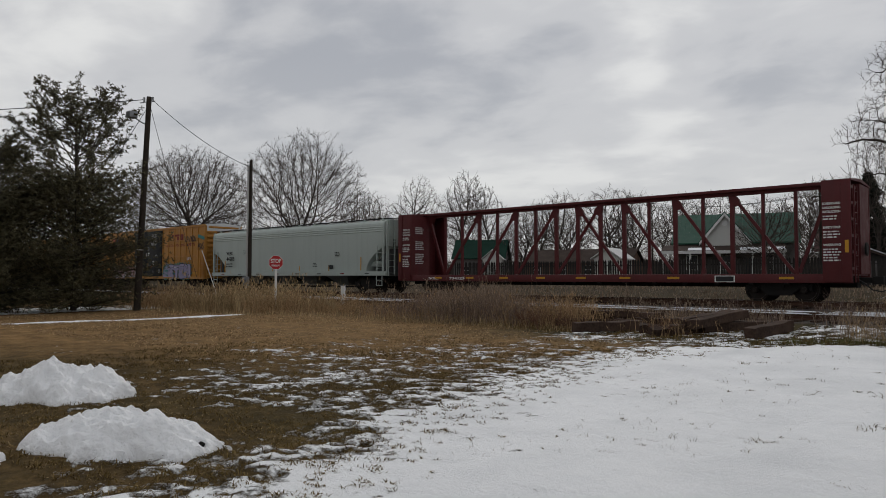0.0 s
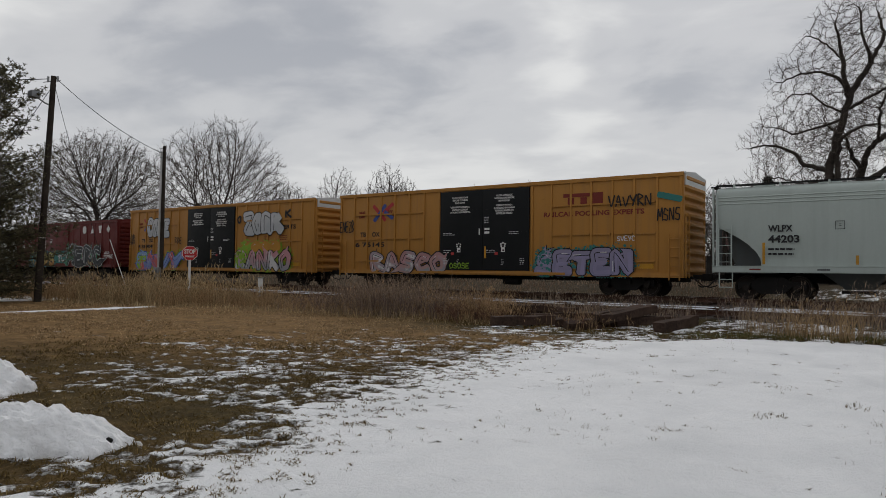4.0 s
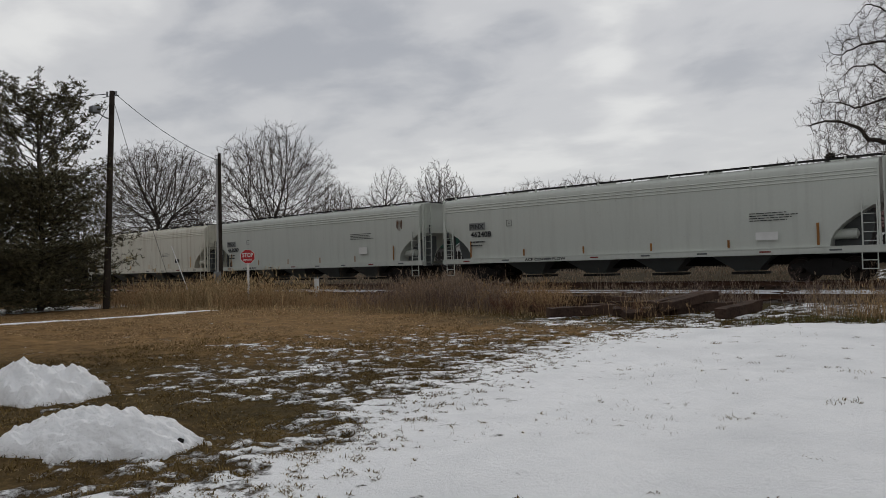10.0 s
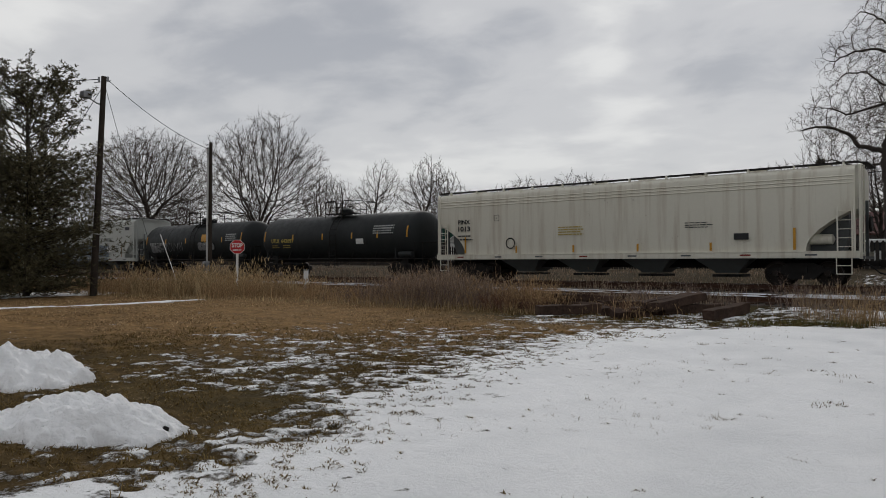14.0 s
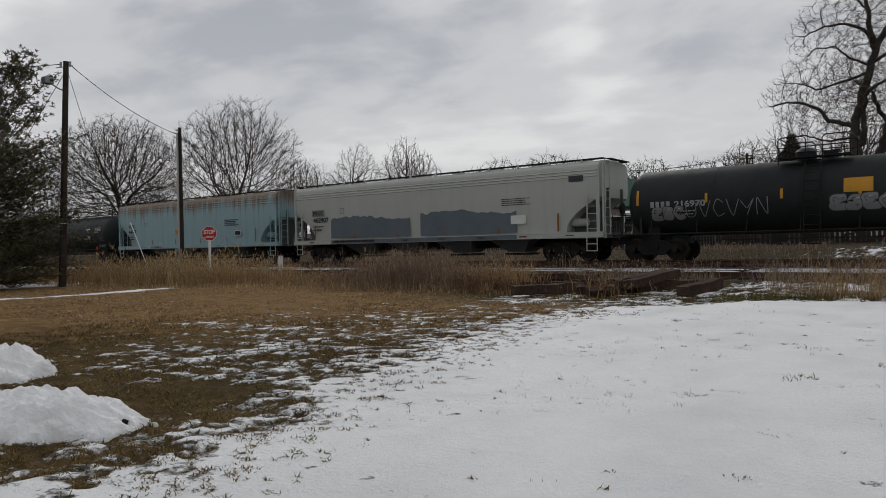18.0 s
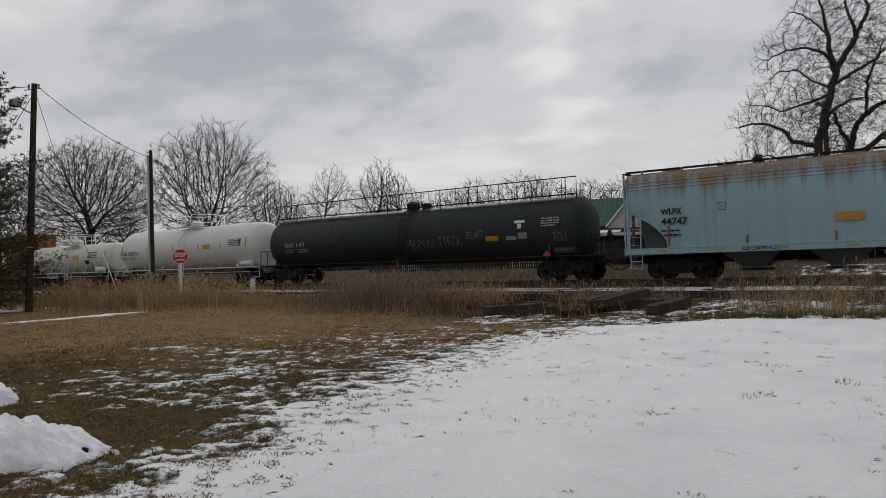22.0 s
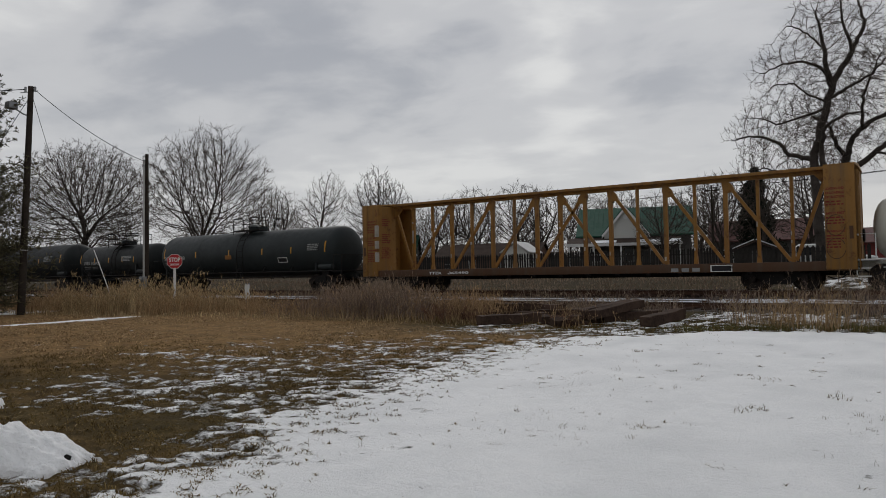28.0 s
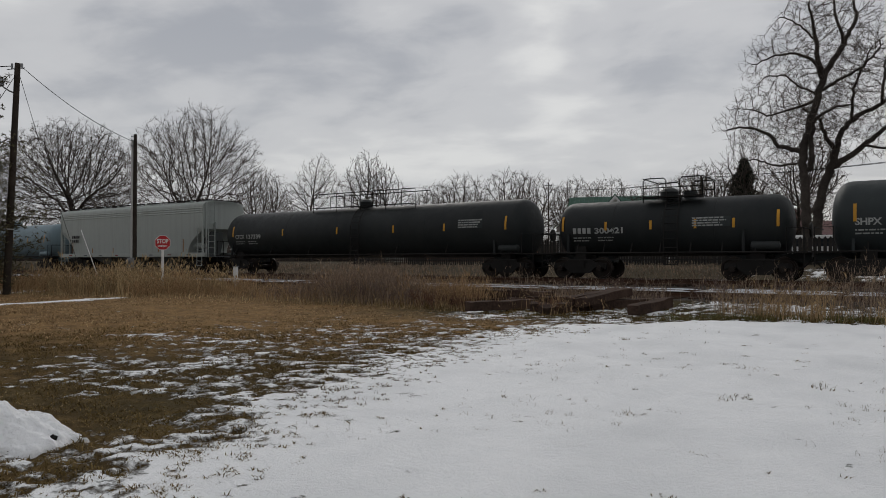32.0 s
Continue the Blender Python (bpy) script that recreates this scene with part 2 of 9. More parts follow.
# one dark grey: painted-in shade at hopper ends, plus chutes and sill marks
SHADOW_GREY = car_paint("dark_grey_shade_and_marks", (0.10, 0.11, 0.11), 0.6, 0.3, 0.1)
DECK_DARK = plain("dark_underframe", (0.016, 0.014, 0.013), 0.8, 0.1, 0.4, 8, 0.3)
RAIL_RUST = plain("rusty_rail", (0.085, 0.042, 0.026), 0.7, 0.4, 0.35, 12, 0.3)
RAIL_HEAD = plain("worn_rail_head", (0.22, 0.19, 0.17), 0.35, 0.8, 0.2, 8, 0.1)
SNOW_CAP = plain("old_snow", (0.80, 0.82, 0.86), 0.75, 0, 0.06, 8, 0.3)
STENCIL_GREY = plain("grey_stencil_ground", (0.21, 0.22, 0.215), 0.6, 0, 0.2, 8, 0.05)
DULL_MARK = plain("dulled_white_stencil", (0.34, 0.35, 0.34), 0.6, 0, 0.3, 9, 0.05)
RUST_AMBER = plain("browned_reflector_strip", (0.30, 0.13, 0.03), 0.5, 0, 0.25, 10, 0.05)
W_PAINT = plain("white_stencil_paint", (0.72, 0.72, 0.70), 0.6, 0, 0.1, 12, 0.05)
K_PAINT = plain("black_stencil_paint", (0.02, 0.02, 0.022), 0.6, 0, 0.2, 12, 0.05)
Y_PAINT = plain("amber_reflector_strip", (0.55, 0.27, 0.02), 0.35, 0, 0.15, 10, 0.05)
R_PAINT = plain("dark_red_lettering", (0.20, 0.03, 0.02), 0.6, 0, 0.15, 12, 0.05)
POLE_WOOD = plain("dark_creosoted_pole", (0.055, 0.045, 0.037), 0.85, 0, 0.4, 14, 0.5)
GALV = plain("dull_galvanised_steel", (0.30, 0.31, 0.32), 0.45, 0.7, 0.2, 8, 0.1)
PALE_STEEL = plain("pale_conduit", (0.52, 0.52, 0.51), 0.5, 0.1, 0.15, 8, 0.1)
WIRE = plain("black_cable", (0.02, 0.02, 0.02), 0.6, 0, 0.1, 4, 0.05)
SIGN_RED = plain("faded_sign_red", (0.50, 0.025, 0.03), 0.4, 0, 0.12, 5, 0.05)
SIGN_WHITE = plain("sign_white", (0.75, 0.75, 0.74), 0.45, 0, 0.08, 5, 0.05)
TIMBER = plain("creosote_tie_timber", (0.078, 0.050, 0.038), 0.9, 0, 0.55, 14, 0.9, dark=(0.018, 0.012, 0.009))
BARK = plain("dark_bark", (0.075, 0.064, 0.056), 0.95, 0, 0.4, 10, 0.8)
TWIG = plain("bare_twigs", (0.105, 0.086, 0.074), 0.95, 0, 0.3, 3, 0.2)
NEEDLE = plain("pine_needles", (0.112, 0.100, 0.058), 0.8, 0, 0.55, 3, 0.2, dark=(0.054, 0.052, 0.032), each=0.7)
CEDAR = plain("cedar_foliage", (0.020, 0.028, 0.018), 0.85, 0, 0.5, 3, 0.2)
WEED = plain("dry_brown_weeds", (0.47, 0.315, 0.17), 0.9, 0, 0.45, 1.2, 0.2, dark=(0.21, 0.135, 0.075), each=0.7)
WEED_GREY = plain("grey_brown_weeds", (0.36, 0.27, 0.195), 0.9, 0, 0.4, 1.2, 0.2, dark=(0.19, 0.14, 0.105), each=0.7)
STRAW = plain("pale_straw_grass", (0.52, 0.39, 0.22), 0.9, 0, 0.4, 1.5, 0.2, each=0.7)
STRAW_LOW = plain("matted_tan_turf", (0.44, 0.31, 0.17), 0.9, 0, 0.5, 1.0, 0.2, dark=(0.21, 0.135, 0.07), each=0.7)
BLADE = plain("winter_grass_blades", (0.185, 0.128, 0.050), 0.9, 0, 0.5, 1.5, 0.2, dark=(0.075, 0.05, 0.021), each=0.7)
GREEN_BLADE = plain("olive_verge_grass", (0.15, 0.14, 0.055), 0.9, 0, 0.5, 1.5, 0.2, dark=(0.07, 0.065, 0.025), each=0.7)
SIDING = plain("pale_siding", (0.60, 0.60, 0.57), 0.7, 0, 0.1, 2, 0.1)
GREEN_ROOF = plain("green_metal_roof", (0.018, 0.078, 0.050), 0.5, 0.2, 0.15, 2, 0.1)
DEEP_GREEN_ROOF = plain("dark_green_shingles", (0.014, 0.042, 0.030), 0.8, 0, 0.2, 4, 0.2)
RED_ROOF = plain("faded_red_roof", (0.13, 0.058, 0.052), 0.6, 0.1, 0.2, 2, 0.1)
RED_WALL = plain("red_painted_wall", (0.24, 0.045, 0.04), 0.6, 0, 0.2, 2, 0.1)
DARK_WALL = plain("shaded_house_wall", (0.16, 0.15, 0.145), 0.8, 0, 0.2, 2, 0.1)
BRICK_WALL = plain("brown_brick_wall", (0.14, 0.085, 0.065), 0.85, 0, 0.3, 6, 0.3)
TRIM_WHITE = plain("white_trim", (0.68, 0.68, 0.67), 0.6, 0, 0.1, 4, 0.05)
FENCE_WOOD = plain("grey_weathered_pickets", (0.045, 0.041, 0.038), 0.9, 0, 0.4, 8, 0.3)
WINDOW_DARK = plain("dark_window_glass", (0.02, 0.024, 0.028), 0.08, 0, 0.2, 2, 0.02)
ASPHALT_ROOF = plain("brown_shingles", (0.062, 0.045, 0.038), 0.9, 0, 0.3, 8, 0.4)


def paint(name, col, rough=0.55):
    return plain("spray_" + name, col, rough, 0, 0.12, 8, 0.05)


SPRAY = {k: paint(k, v) for k, v in dict(
    silver=(0.55, 0.56, 0.57), black=(0.015, 0.015, 0.017), pink=(0.50, 0.28, 0.29), lilac=(0.30, 0.27, 0.42), teal=(0.04, 0.20, 0.18),
    red=(0.45, 0.05, 0.05), blue=(0.06, 0.09, 0.30), sky=(0.22, 0.36, 0.50), lime=(0.24, 0.42, 0.03), white=(0.68, 0.68, 0.68),
    gold=(0.42, 0.32, 0.07), green=(0.05, 0.24, 0.12), charcoal=(0.045, 0.05, 0.055), cyan=(0.07, 0.25, 0.27), amber=(0.5, 0.24, 0.03), slate=(0.13, 0.16, 0.19)).items()}


def two_tone(name, low, high, z0, z1, third=None):
    """Sprayed paint that fades from one colour into another up the letter, unevenly."""
    mat, nt, b = shader("spray_" + name, 0.55)
    co = obj_coord(nt)
    sep = nt.nodes.new("ShaderNodeSeparateXYZ")
    nt.links.new(co, sep.inputs[0])
    cloud, fine = noise_node(nt, co, 1.6, 4), noise_node(nt, co, 14, 5, 0.7)
    f = span(nt, math_node(nt, "ADD", sep.outputs[2], math_node(nt, "MULTIPLY", cloud, 1.6)), z0 + 0.8, z1 + 0.8)
    c = blend(nt, f, low, high)
    if third:
        c = blend(nt, span(nt, noise_node(nt, co, 1.1, 3), 0.52, 0.62), c, third)
    c = blend(nt, span(nt, fine, 0.45, 0.85, 0, 0.15), c, (0.20, 0.19, 0.18))
    nt.links.new(c, b.inputs["Base Color"])
    bump(nt, b, fine, 0.05, 0.01)
    return mat


SPRAY.update(rose=two_tone("rose", (0.27, 0.28, 0.30), (0.52, 0.25, 0.27), 1.1, 1.7, (0.60, 0.58, 0.58)), mauve=two_tone("mauve", (0.235, 0.22, 0.34), (0.27, 0.24, 0.35), 1.0, 1.6), peach=two_tone("peach", (0.42, 0.27, 0.25), (0.40, 0.22, 0.22), 1.0, 1.7, (0.36, 0.30, 0.33)),
             mustard=two_tone("mustard", (0.42, 0.19, 0.06), (0.40, 0.34, 0.11), 1.05, 1.5), bluered=two_tone("bluered", (0.16, 0.17, 0.42), (0.20, 0.32, 0.55), 1.0, 1.8, (0.50, 0.11, 0.10)), steel=two_tone("steel", (0.012, 0.013, 0.015), (0.045, 0.05, 0.055), 1.0, 2.2, (0.02, 0.022, 0.026)),
             chrome=two_tone("chrome", (0.42, 0.44, 0.46), (0.56, 0.57, 0.58), 3.1, 4.2), chalk=two_tone("chalk", (0.16, 0.165, 0.17), (0.26, 0.26, 0.26), 1.0, 3.0))
# ---- building helpers ----


def finish(bm, name, mat, smooth=35):
    me = bpy.data.meshes.new(name)
    bm.normal_update()
    bm.to_mesh(me)
    bm.free()
    me.materials.append(mat)
    if smooth:
        me.polygons.foreach_set("use_smooth", [True] * len(me.polygons))
        me.set_sharp_from_angle(angle=radians(smooth))
    return me


def part(name, bm, mat, parent, label="", at=None):
    """One mesh object of its own under a thing or a part. bm may be a finished mesh that alike parts share."""
    me = bm if isinstance(bm, bpy.types.Mesh) else finish(bm, name, mat)
    ob = new(name, me)
    ob.parent = parent
    if at is not None:
        ob.matrix_basis = at
    return tagged(ob, label)


def thing(name, label, category, at=None, group="", kind=""):
    e = new(name)
    e.empty_display_size = 0.2
    if at is not None:
        e.matrix_basis = at
    return tagged(e, label, category, group, kind)


def solo(name, bm, mat, label, category, at=None, group="", kind=""):
    me = bm if isinstance(bm, bpy.types.Mesh) else finish(bm, name, mat)
    ob = new(name, me)
    if at is not None:
        ob.matrix_basis = at
    return tagged(ob, label, category, group, kind)


def box(bm, x0, x1, y0, y1, z0, z1, bev=0.0):
    v = [bm.verts.new(p) for p in ((x0, y0, z0), (x1, y0, z0), (x1, y1, z0), (x0, y1, z0), (x0, y0, z1), (x1, y0, z1), (x1, y1, z1), (x0, y1, z1))]
    f = [bm.faces.new([v[i] for i in q]) for q in ((3, 2, 1, 0), (4, 5, 6, 7), (0, 1, 5, 4), (1, 2, 6, 5), (2, 3, 7, 6), (3, 0, 4, 7))]
    if bev:
        es = list({e for q in f for e in q.edges})
        bmesh.ops.bevel(bm, geom=es, offset=bev, segments=2, affect="EDGES", profile=0.6)
    return bm


def tube(bm, pts, r, sides=6, r2=None, caps=True):
    """A round bar along a line of points; r2 is the radius at its end."""
    pts = [Vector(p) for p in pts]
    n = len(pts)
    rings = []
    side = None
    for i, p in enumerate(pts):
        d = (pts[min(i + 1, n - 1)] - pts[max(i - 1, 0)]).normalized()
        if side is None:
            side = d.orthogonal().normalized()
        side = (side - d * side.dot(d)).normalized()
        up = d.cross(side)
        rr = r if r2 is None else r + (r2 - r) * i / (n - 1)
        rings.append([bm.verts.new(p + (side * math.cos(a) + up * math.sin(a)) * rr) for a in (2 * math.pi * k / sides for k in range(sides))])
    for a, b in zip(rings, rings[1:]):
        for k in range(sides):
            bm.faces.new((a[k], a[(k + 1) % sides], b[(k + 1) % sides], b[k]))
    if caps:
        bm.faces.new(rings[0][::-1])
        bm.faces.new(rings[-1])
    return bm


def loft(bm, sections, caps=True):
    rings = [[bm.verts.new(p) for p in s] for s in sections]
    n = len(rings[0])
    for a, b in zip(rings, rings[1:]):
        for k in range(n):
            bm.faces.new((a[k], a[(k + 1) % n], b[(k + 1) % n], b[k]))
    if caps:
        bm.faces.new(rings[0][::-1])
        bm.faces.new(rings[-1])
    bmesh.ops.recalc_face_normals(bm, faces=bm.faces)
    return bm


def lathe_x(bm, prof, sides=32, zc=0.0, yc=0.0):
    """A solid turned about a line along x; prof: (x, radius)."""
    return loft(bm, [[(x, yc + r * math.cos(2 * math.pi * k / sides), zc + r * math.sin(2 * math.pi * k / sides)) for k in range(sides)] for x, r in prof])


def plate(bm, poly, y, thick):
    """A flat plate in an upright plane along x: poly of (x, z), from y to y + thick."""
    a = [bm.verts.new((x, y, z)) for x, z in poly]
    b = [bm.verts.new((x, y + thick, z)) for x, z in poly]
    n = len(poly)
    bm.faces.new(a)
    bm.faces.new(b[::-1])
    for k in range(n):
        bm.faces.new((a[k], b[k], b[(k + 1) % n], a[(k + 1) % n]))
    bmesh.ops.recalc_face_normals(bm, faces=bm.faces)
    return bm


def BM():
    return bmesh.new()


# ---- lettering, set once in the built-in font ----
WORDS = ("STOP", "DISMOUNT", "WLPX", "PINX", "TB", "OX", "UTLX", "SHPX", "CTCX", "GLNX", "CMRX", "WR", "WK", "34", "12", "44203", "462408", "463089",
         "1013", "462907", "44747", "6 75145", "6 38904", "203216", "60166", "211208", "300421", "137339", "643697", "216970", "141", "next", "load",
         "any", "road", "RAILCAR POOLING EXPERTS", "EXPERTS", "ACF CENTER FLOW", "LOADING AND", "UNLOADING", "INSTRUCTION", "SAFETY FIRST", "WARNING",
         "73422", "TTZX", "865490", "NOKL", "734123")
DOOR_TEXT = ((("CLOSE THIS DOOR", "BEFORE CLOSING", "MAIN DOOR"), ("CIERRE ESTA PUERTA", "ANTES DE CERRAR", "LA PUERTA PRINCIPAL")),
             (("CLOSE AND LOCK", "BOTH DOORS BEFORE", "MOVING CAR"), ("CIERRE Y PONGA", "EL SEGURO EN AMBAS", "PUERTAS ANTES DE", "MOVER EL CARRO")))
WORDS = WORDS + tuple(line for door in DOOR_TEXT for block in door for line in block)
TEXT = {}


def set_words():
    obs = []
    for w in WORDS:
        cu = bpy.data.curves.new("word", "FONT")
        cu.body, cu.size, cu.extrude, cu.resolution_u, cu.offset = w, 1.0, 0.0, 3, 0.032
        obs.append(new("word", cu))
    dg = bpy.context.evaluated_depsgraph_get()
    for w, ob in zip(WORDS, obs):
        me = bpy.data.meshes.new_from_object(ob.evaluated_get(dg))
        co = np.array([v.co[:2] for v in me.vertices])
        lo, hi = co.min(0), co.max(0)
        TEXT[w] = ((co - (lo[0], 0)) / (0.729, 0.729), [tuple(p.vertices) for p in me.polygons], (hi[0] - lo[0]) / 0.729)
        bpy.data.meshes.remove(me)
    for ob in obs:
        cu = ob.data
        bpy.data.objects.remove(ob)
        bpy.data.curves.remove(cu)


set_words()


def on_flat(y):
    return lambda u, v: (u, y, v)


def on_tank(R, zc):
    """Wraps (x, height) round the near side of a tank; the height is taken along the upright."""
    def f(u, v):
        s = max(-0.97, min(0.97, (v - zc) / R))
        return (u, -(R + 0.006) * math.sqrt(1 - s * s), zc + (R + 0.006) * s)
    return f


def lettering(car, word, x, z, h, mat, skin, width=None, name="lettering", label=""):
    co, faces, w = TEXT[word]
    k = (width / w) if width else h
    verts = [skin(x + a * k, z + b * h) for a, b in co]
    me = bpy.data.meshes.new(name)
    me.from_pydata(verts, [], faces)
    me.materials.append(mat)
    return part(name, me, mat, car, label)


def patch(bm, x0, x1, z0, z1, skin, lift=0.0, steps=1):
    """A thin painted patch with an edge, on the near skin of a car."""
    def at(u, v, d):
        x, y, z = skin(u, v)
        return (x, y - lift - d, z)
    n = max(1, steps, math.ceil((z1 - z0) / 0.09) if abs(skin(x0, z0)[1] - skin(x0, (z0 + z1) / 2)[1]) > 1e-5 else 1)
    for i in range(n):
        a, b = z0 + (z1 - z0) * i / n, z0 + (z1 - z0) * (i + 1) / n
        bm.faces.new([bm.verts.new(at(u, v, 0.004)) for u, v in ((x0, a), (x1, a), (x1, b), (x0, b))])
    return bm


def bars(car, x0, z0, w, rows, mat, skin, h=0.05, gap=0.045, seed=0, name="small_print"):
    """Small writing that cannot be read, as rows of short bars."""
    rnd = random.Random(seed * 7 + int(x0 * 10) + rows)
    bm = BM()
    for r in range(rows):
        x, z = x0, z0 - r * (h + gap)
        end = x0 + w * rnd.uniform(0.7, 1.0)
        while x < end:
            d = rnd.uniform(0.06, 0.22) * (0.5 + w * 0.5)
            patch(bm, x, min(x + d, end), z, z + h, skin)
            x += d + 0.035
    return tagged(part(name, bm, mat, car), kind="stuff")


def block_word(car, x, z, w, h, glyphs, mat, skin, name="emblem", label=""):
    """A company's mark as plain blocks in its colour."""
    bm = BM()
    n = len(glyphs)
    cell = w / (n + 0.45 * (n - 1))
    for i in range(n):
        patch(bm, x + i * cell * 1.45, x + i * cell * 1.45 + cell, z, z + h, skin, 0.002, 6)
    return part(name, bm, mat, car, label)


# strokes of loose, letter-like shapes in a unit square
STROKES = {
    "a": ((0.05, 0), (0.45, 1), (0.85, 0), (0.65, 0.38), (0.22, 0.38)), "b": ((0.1, 0), (0.1, 1), (0.7, 0.85), (0.15, 0.52), (0.8, 0.3), (0.1, 0)),
    "c": ((0.85, 0.85), (0.4, 1), (0.08, 0.5), (0.4, 0), (0.9, 0.15)), "e": ((0.85, 0.95), (0.1, 0.95), (0.15, 0.5), (0.7, 0.52), (0.12, 0.48), (0.1, 0.03), (0.9, 0.05)),
    "k": ((0.12, 1), (0.1, 0), (0.12, 0.45), (0.85, 1), (0.3, 0.55), (0.95, 0)), "m": ((0.02, 0), (0.15, 1), (0.5, 0.35), (0.85, 1), (1.0, 0)),
    "n": ((0.05, 0), (0.12, 1), (0.8, 0.02), (0.85, 1)), "o": ((0.5, 1), (0.08, 0.6), (0.3, 0.02), (0.8, 0.15), (0.85, 0.75), (0.5, 1)),
    "r": ((0.1, 0), (0.12, 1), (0.8, 0.8), (0.2, 0.48), (0.9, 0)), "s": ((0.88, 0.88), (0.3, 1), (0.15, 0.6), (0.8, 0.4), (0.7, 0.02), (0.05, 0.1)),
    "v": ((0.02, 1), (0.45, 0), (0.95, 1)), "t": ((0.0, 0.95), (0.95, 1), (0.5, 0.97), (0.48, 0)), "z": ((0.05, 0.95), (0.9, 1), (0.1, 0.05), (0.95, 0.02)), "u": ((0.08, 1), (0.12, 0.15), (0.5, 0), (0.85, 0.2), (0.9, 1)), "y": ((0.0, 1), (0.45, 0.5), (0.95, 1), (0.4, 0.0))}


def ribbon(bm, pts, w, skin, lift):
    """A flat, blunt-ended brush stroke along points (x, z); each length lies a hair over the one before."""
    for i, ((x0, z0), (x1, z1)) in enumerate(zip(pts, pts[1:])):
        d = math.hypot(x1 - x0, z1 - z0) or 1e-4
        ux, uz = (x1 - x0) / d, (z1 - z0) / d
        a, b = (x0 - ux * w * 0.42, z0 - uz * w * 0.42), (x1 + ux * w * 0.42, z1 + uz * w * 0.42)
        px, pz = -uz * w / 2, ux * w / 2
        k = 0.68
        rim = [(a[0] + px * k, a[1] + pz * k), (a[0] - px * k, a[1] - pz * k), (a[0] + ux * w * 0.2 - px, a[1] + uz * w * 0.2 - pz), (b[0] - ux * w * 0.2 - px, b[1] - uz * w * 0.2 - pz),
               (b[0] - px * k, b[1] - pz * k), (b[0] + px * k, b[1] + pz * k), (b[0] - ux * w * 0.2 + px, b[1] - uz * w * 0.2 + pz), (a[0] + ux * w * 0.2 + px, a[1] + uz * w * 0.2 + pz)]
        c = [bm.verts.new((lambda q: (q[0], q[1] - lift - 0.0006 * i, q[2]))(skin(u, v))) for u, v in rim]
        bm.faces.new(c)
    return bm


def curve_through(pts, k=6):
    """Points of a smooth curve through the given ones."""
    out = []
    n = len(pts)
    for i in range(n - 1):
        p0, p1, p2, p3 = pts[max(0, i - 1)], pts[i], pts[i + 1], pts[min(n - 1, i + 2)]
        for j in range(k):
            u = j / k
            out.append(tuple(b * (2 * u ** 3 - 3 * u * u + 1) + c * (3 * u * u - 2 * u ** 3) + 0.36 * ((c - a) * (u ** 3 - 2 * u * u + u) + (d - b) * (u ** 3 - u * u)) for a, b, c, d in zip(p0, p1, p2, p3)))
    out.append(tuple(pts[-1]))
    return out


def brush(bm, pts, w, skin, lift, flare=0.35):
    """A smooth painted stroke with round ends that swells towards its ends."""
    line = curve_through(pts)
    n = len(line)
    rows = []
    for i, (x, z) in enumerate(line):
        (xa, za), (xb, zb) = line[max(0, i - 1)], line[min(n - 1, i + 1)]
        d = math.hypot(xb - xa, zb - za) or 1e-4
        px, pz = -(zb - za) / d, (xb - xa) / d
        u = i / (n - 1)
        r = w / 2 * (1 - flare * 0.5 + flare * abs(2 * u - 1))
        rows.append((x, z, px, pz, r))
    (x, z, px, pz, r), (x2, z2, px2, pz2, r2) = rows[0], rows[-1]
    head = [(x - pz * r * c, z + px * r * c, px, pz, r * q) for c, q in ((0.55, 0.55), (0.3, 0.85))]
    tail = [(x2 + pz2 * r2 * c, z2 - px2 * r2 * c, px2, pz2, r2 * q) for c, q in ((0.3, 0.85), (0.55, 0.55))]
    prev = None
    for i, (x, z, px, pz, r) in enumerate(head + rows + tail):
        pair = []
        for s in (1, -1):
            q = skin(x + s * px * r, z + s * pz * r)
            pair.append(bm.verts.new((q[0], q[1] - lift - 0.00012 * i, q[2])))
        if prev:
            bm.faces.new((prev[0], prev[1], pair[1], pair[0]))
        prev = pair
    return bm


def speckle(bm, line, reach, skin, n, rnd, zmin, size=0.13):
    """Overspray: many small dots round a stroke, thinner further out."""
    for j in range(n):
        i = rnd.randrange(len(line) - 1)
        f = rnd.random()
        a = rnd.uniform(0, 6.283)
        d = reach * rnd.random() ** 0.7
        u, v = line[i][0] + (line[i + 1][0] - line[i][0]) * f + d * math.cos(a), max(zmin, line[i][1] + (line[i + 1][1] - line[i][1]) * f + d * math.sin(a))
        r = size * rnd.uniform(0.3, 1.0) * (1.25 - d / reach)
        bm.faces.new([bm.verts.new((lambda q: (q[0], q[1] - 0.001 - 0.00004 * j, q[2]))(skin(u + r * math.cos(k * 1.0472), max(zmin - 0.03, v + r * math.sin(k * 1.0472))))) for k in range(6)])


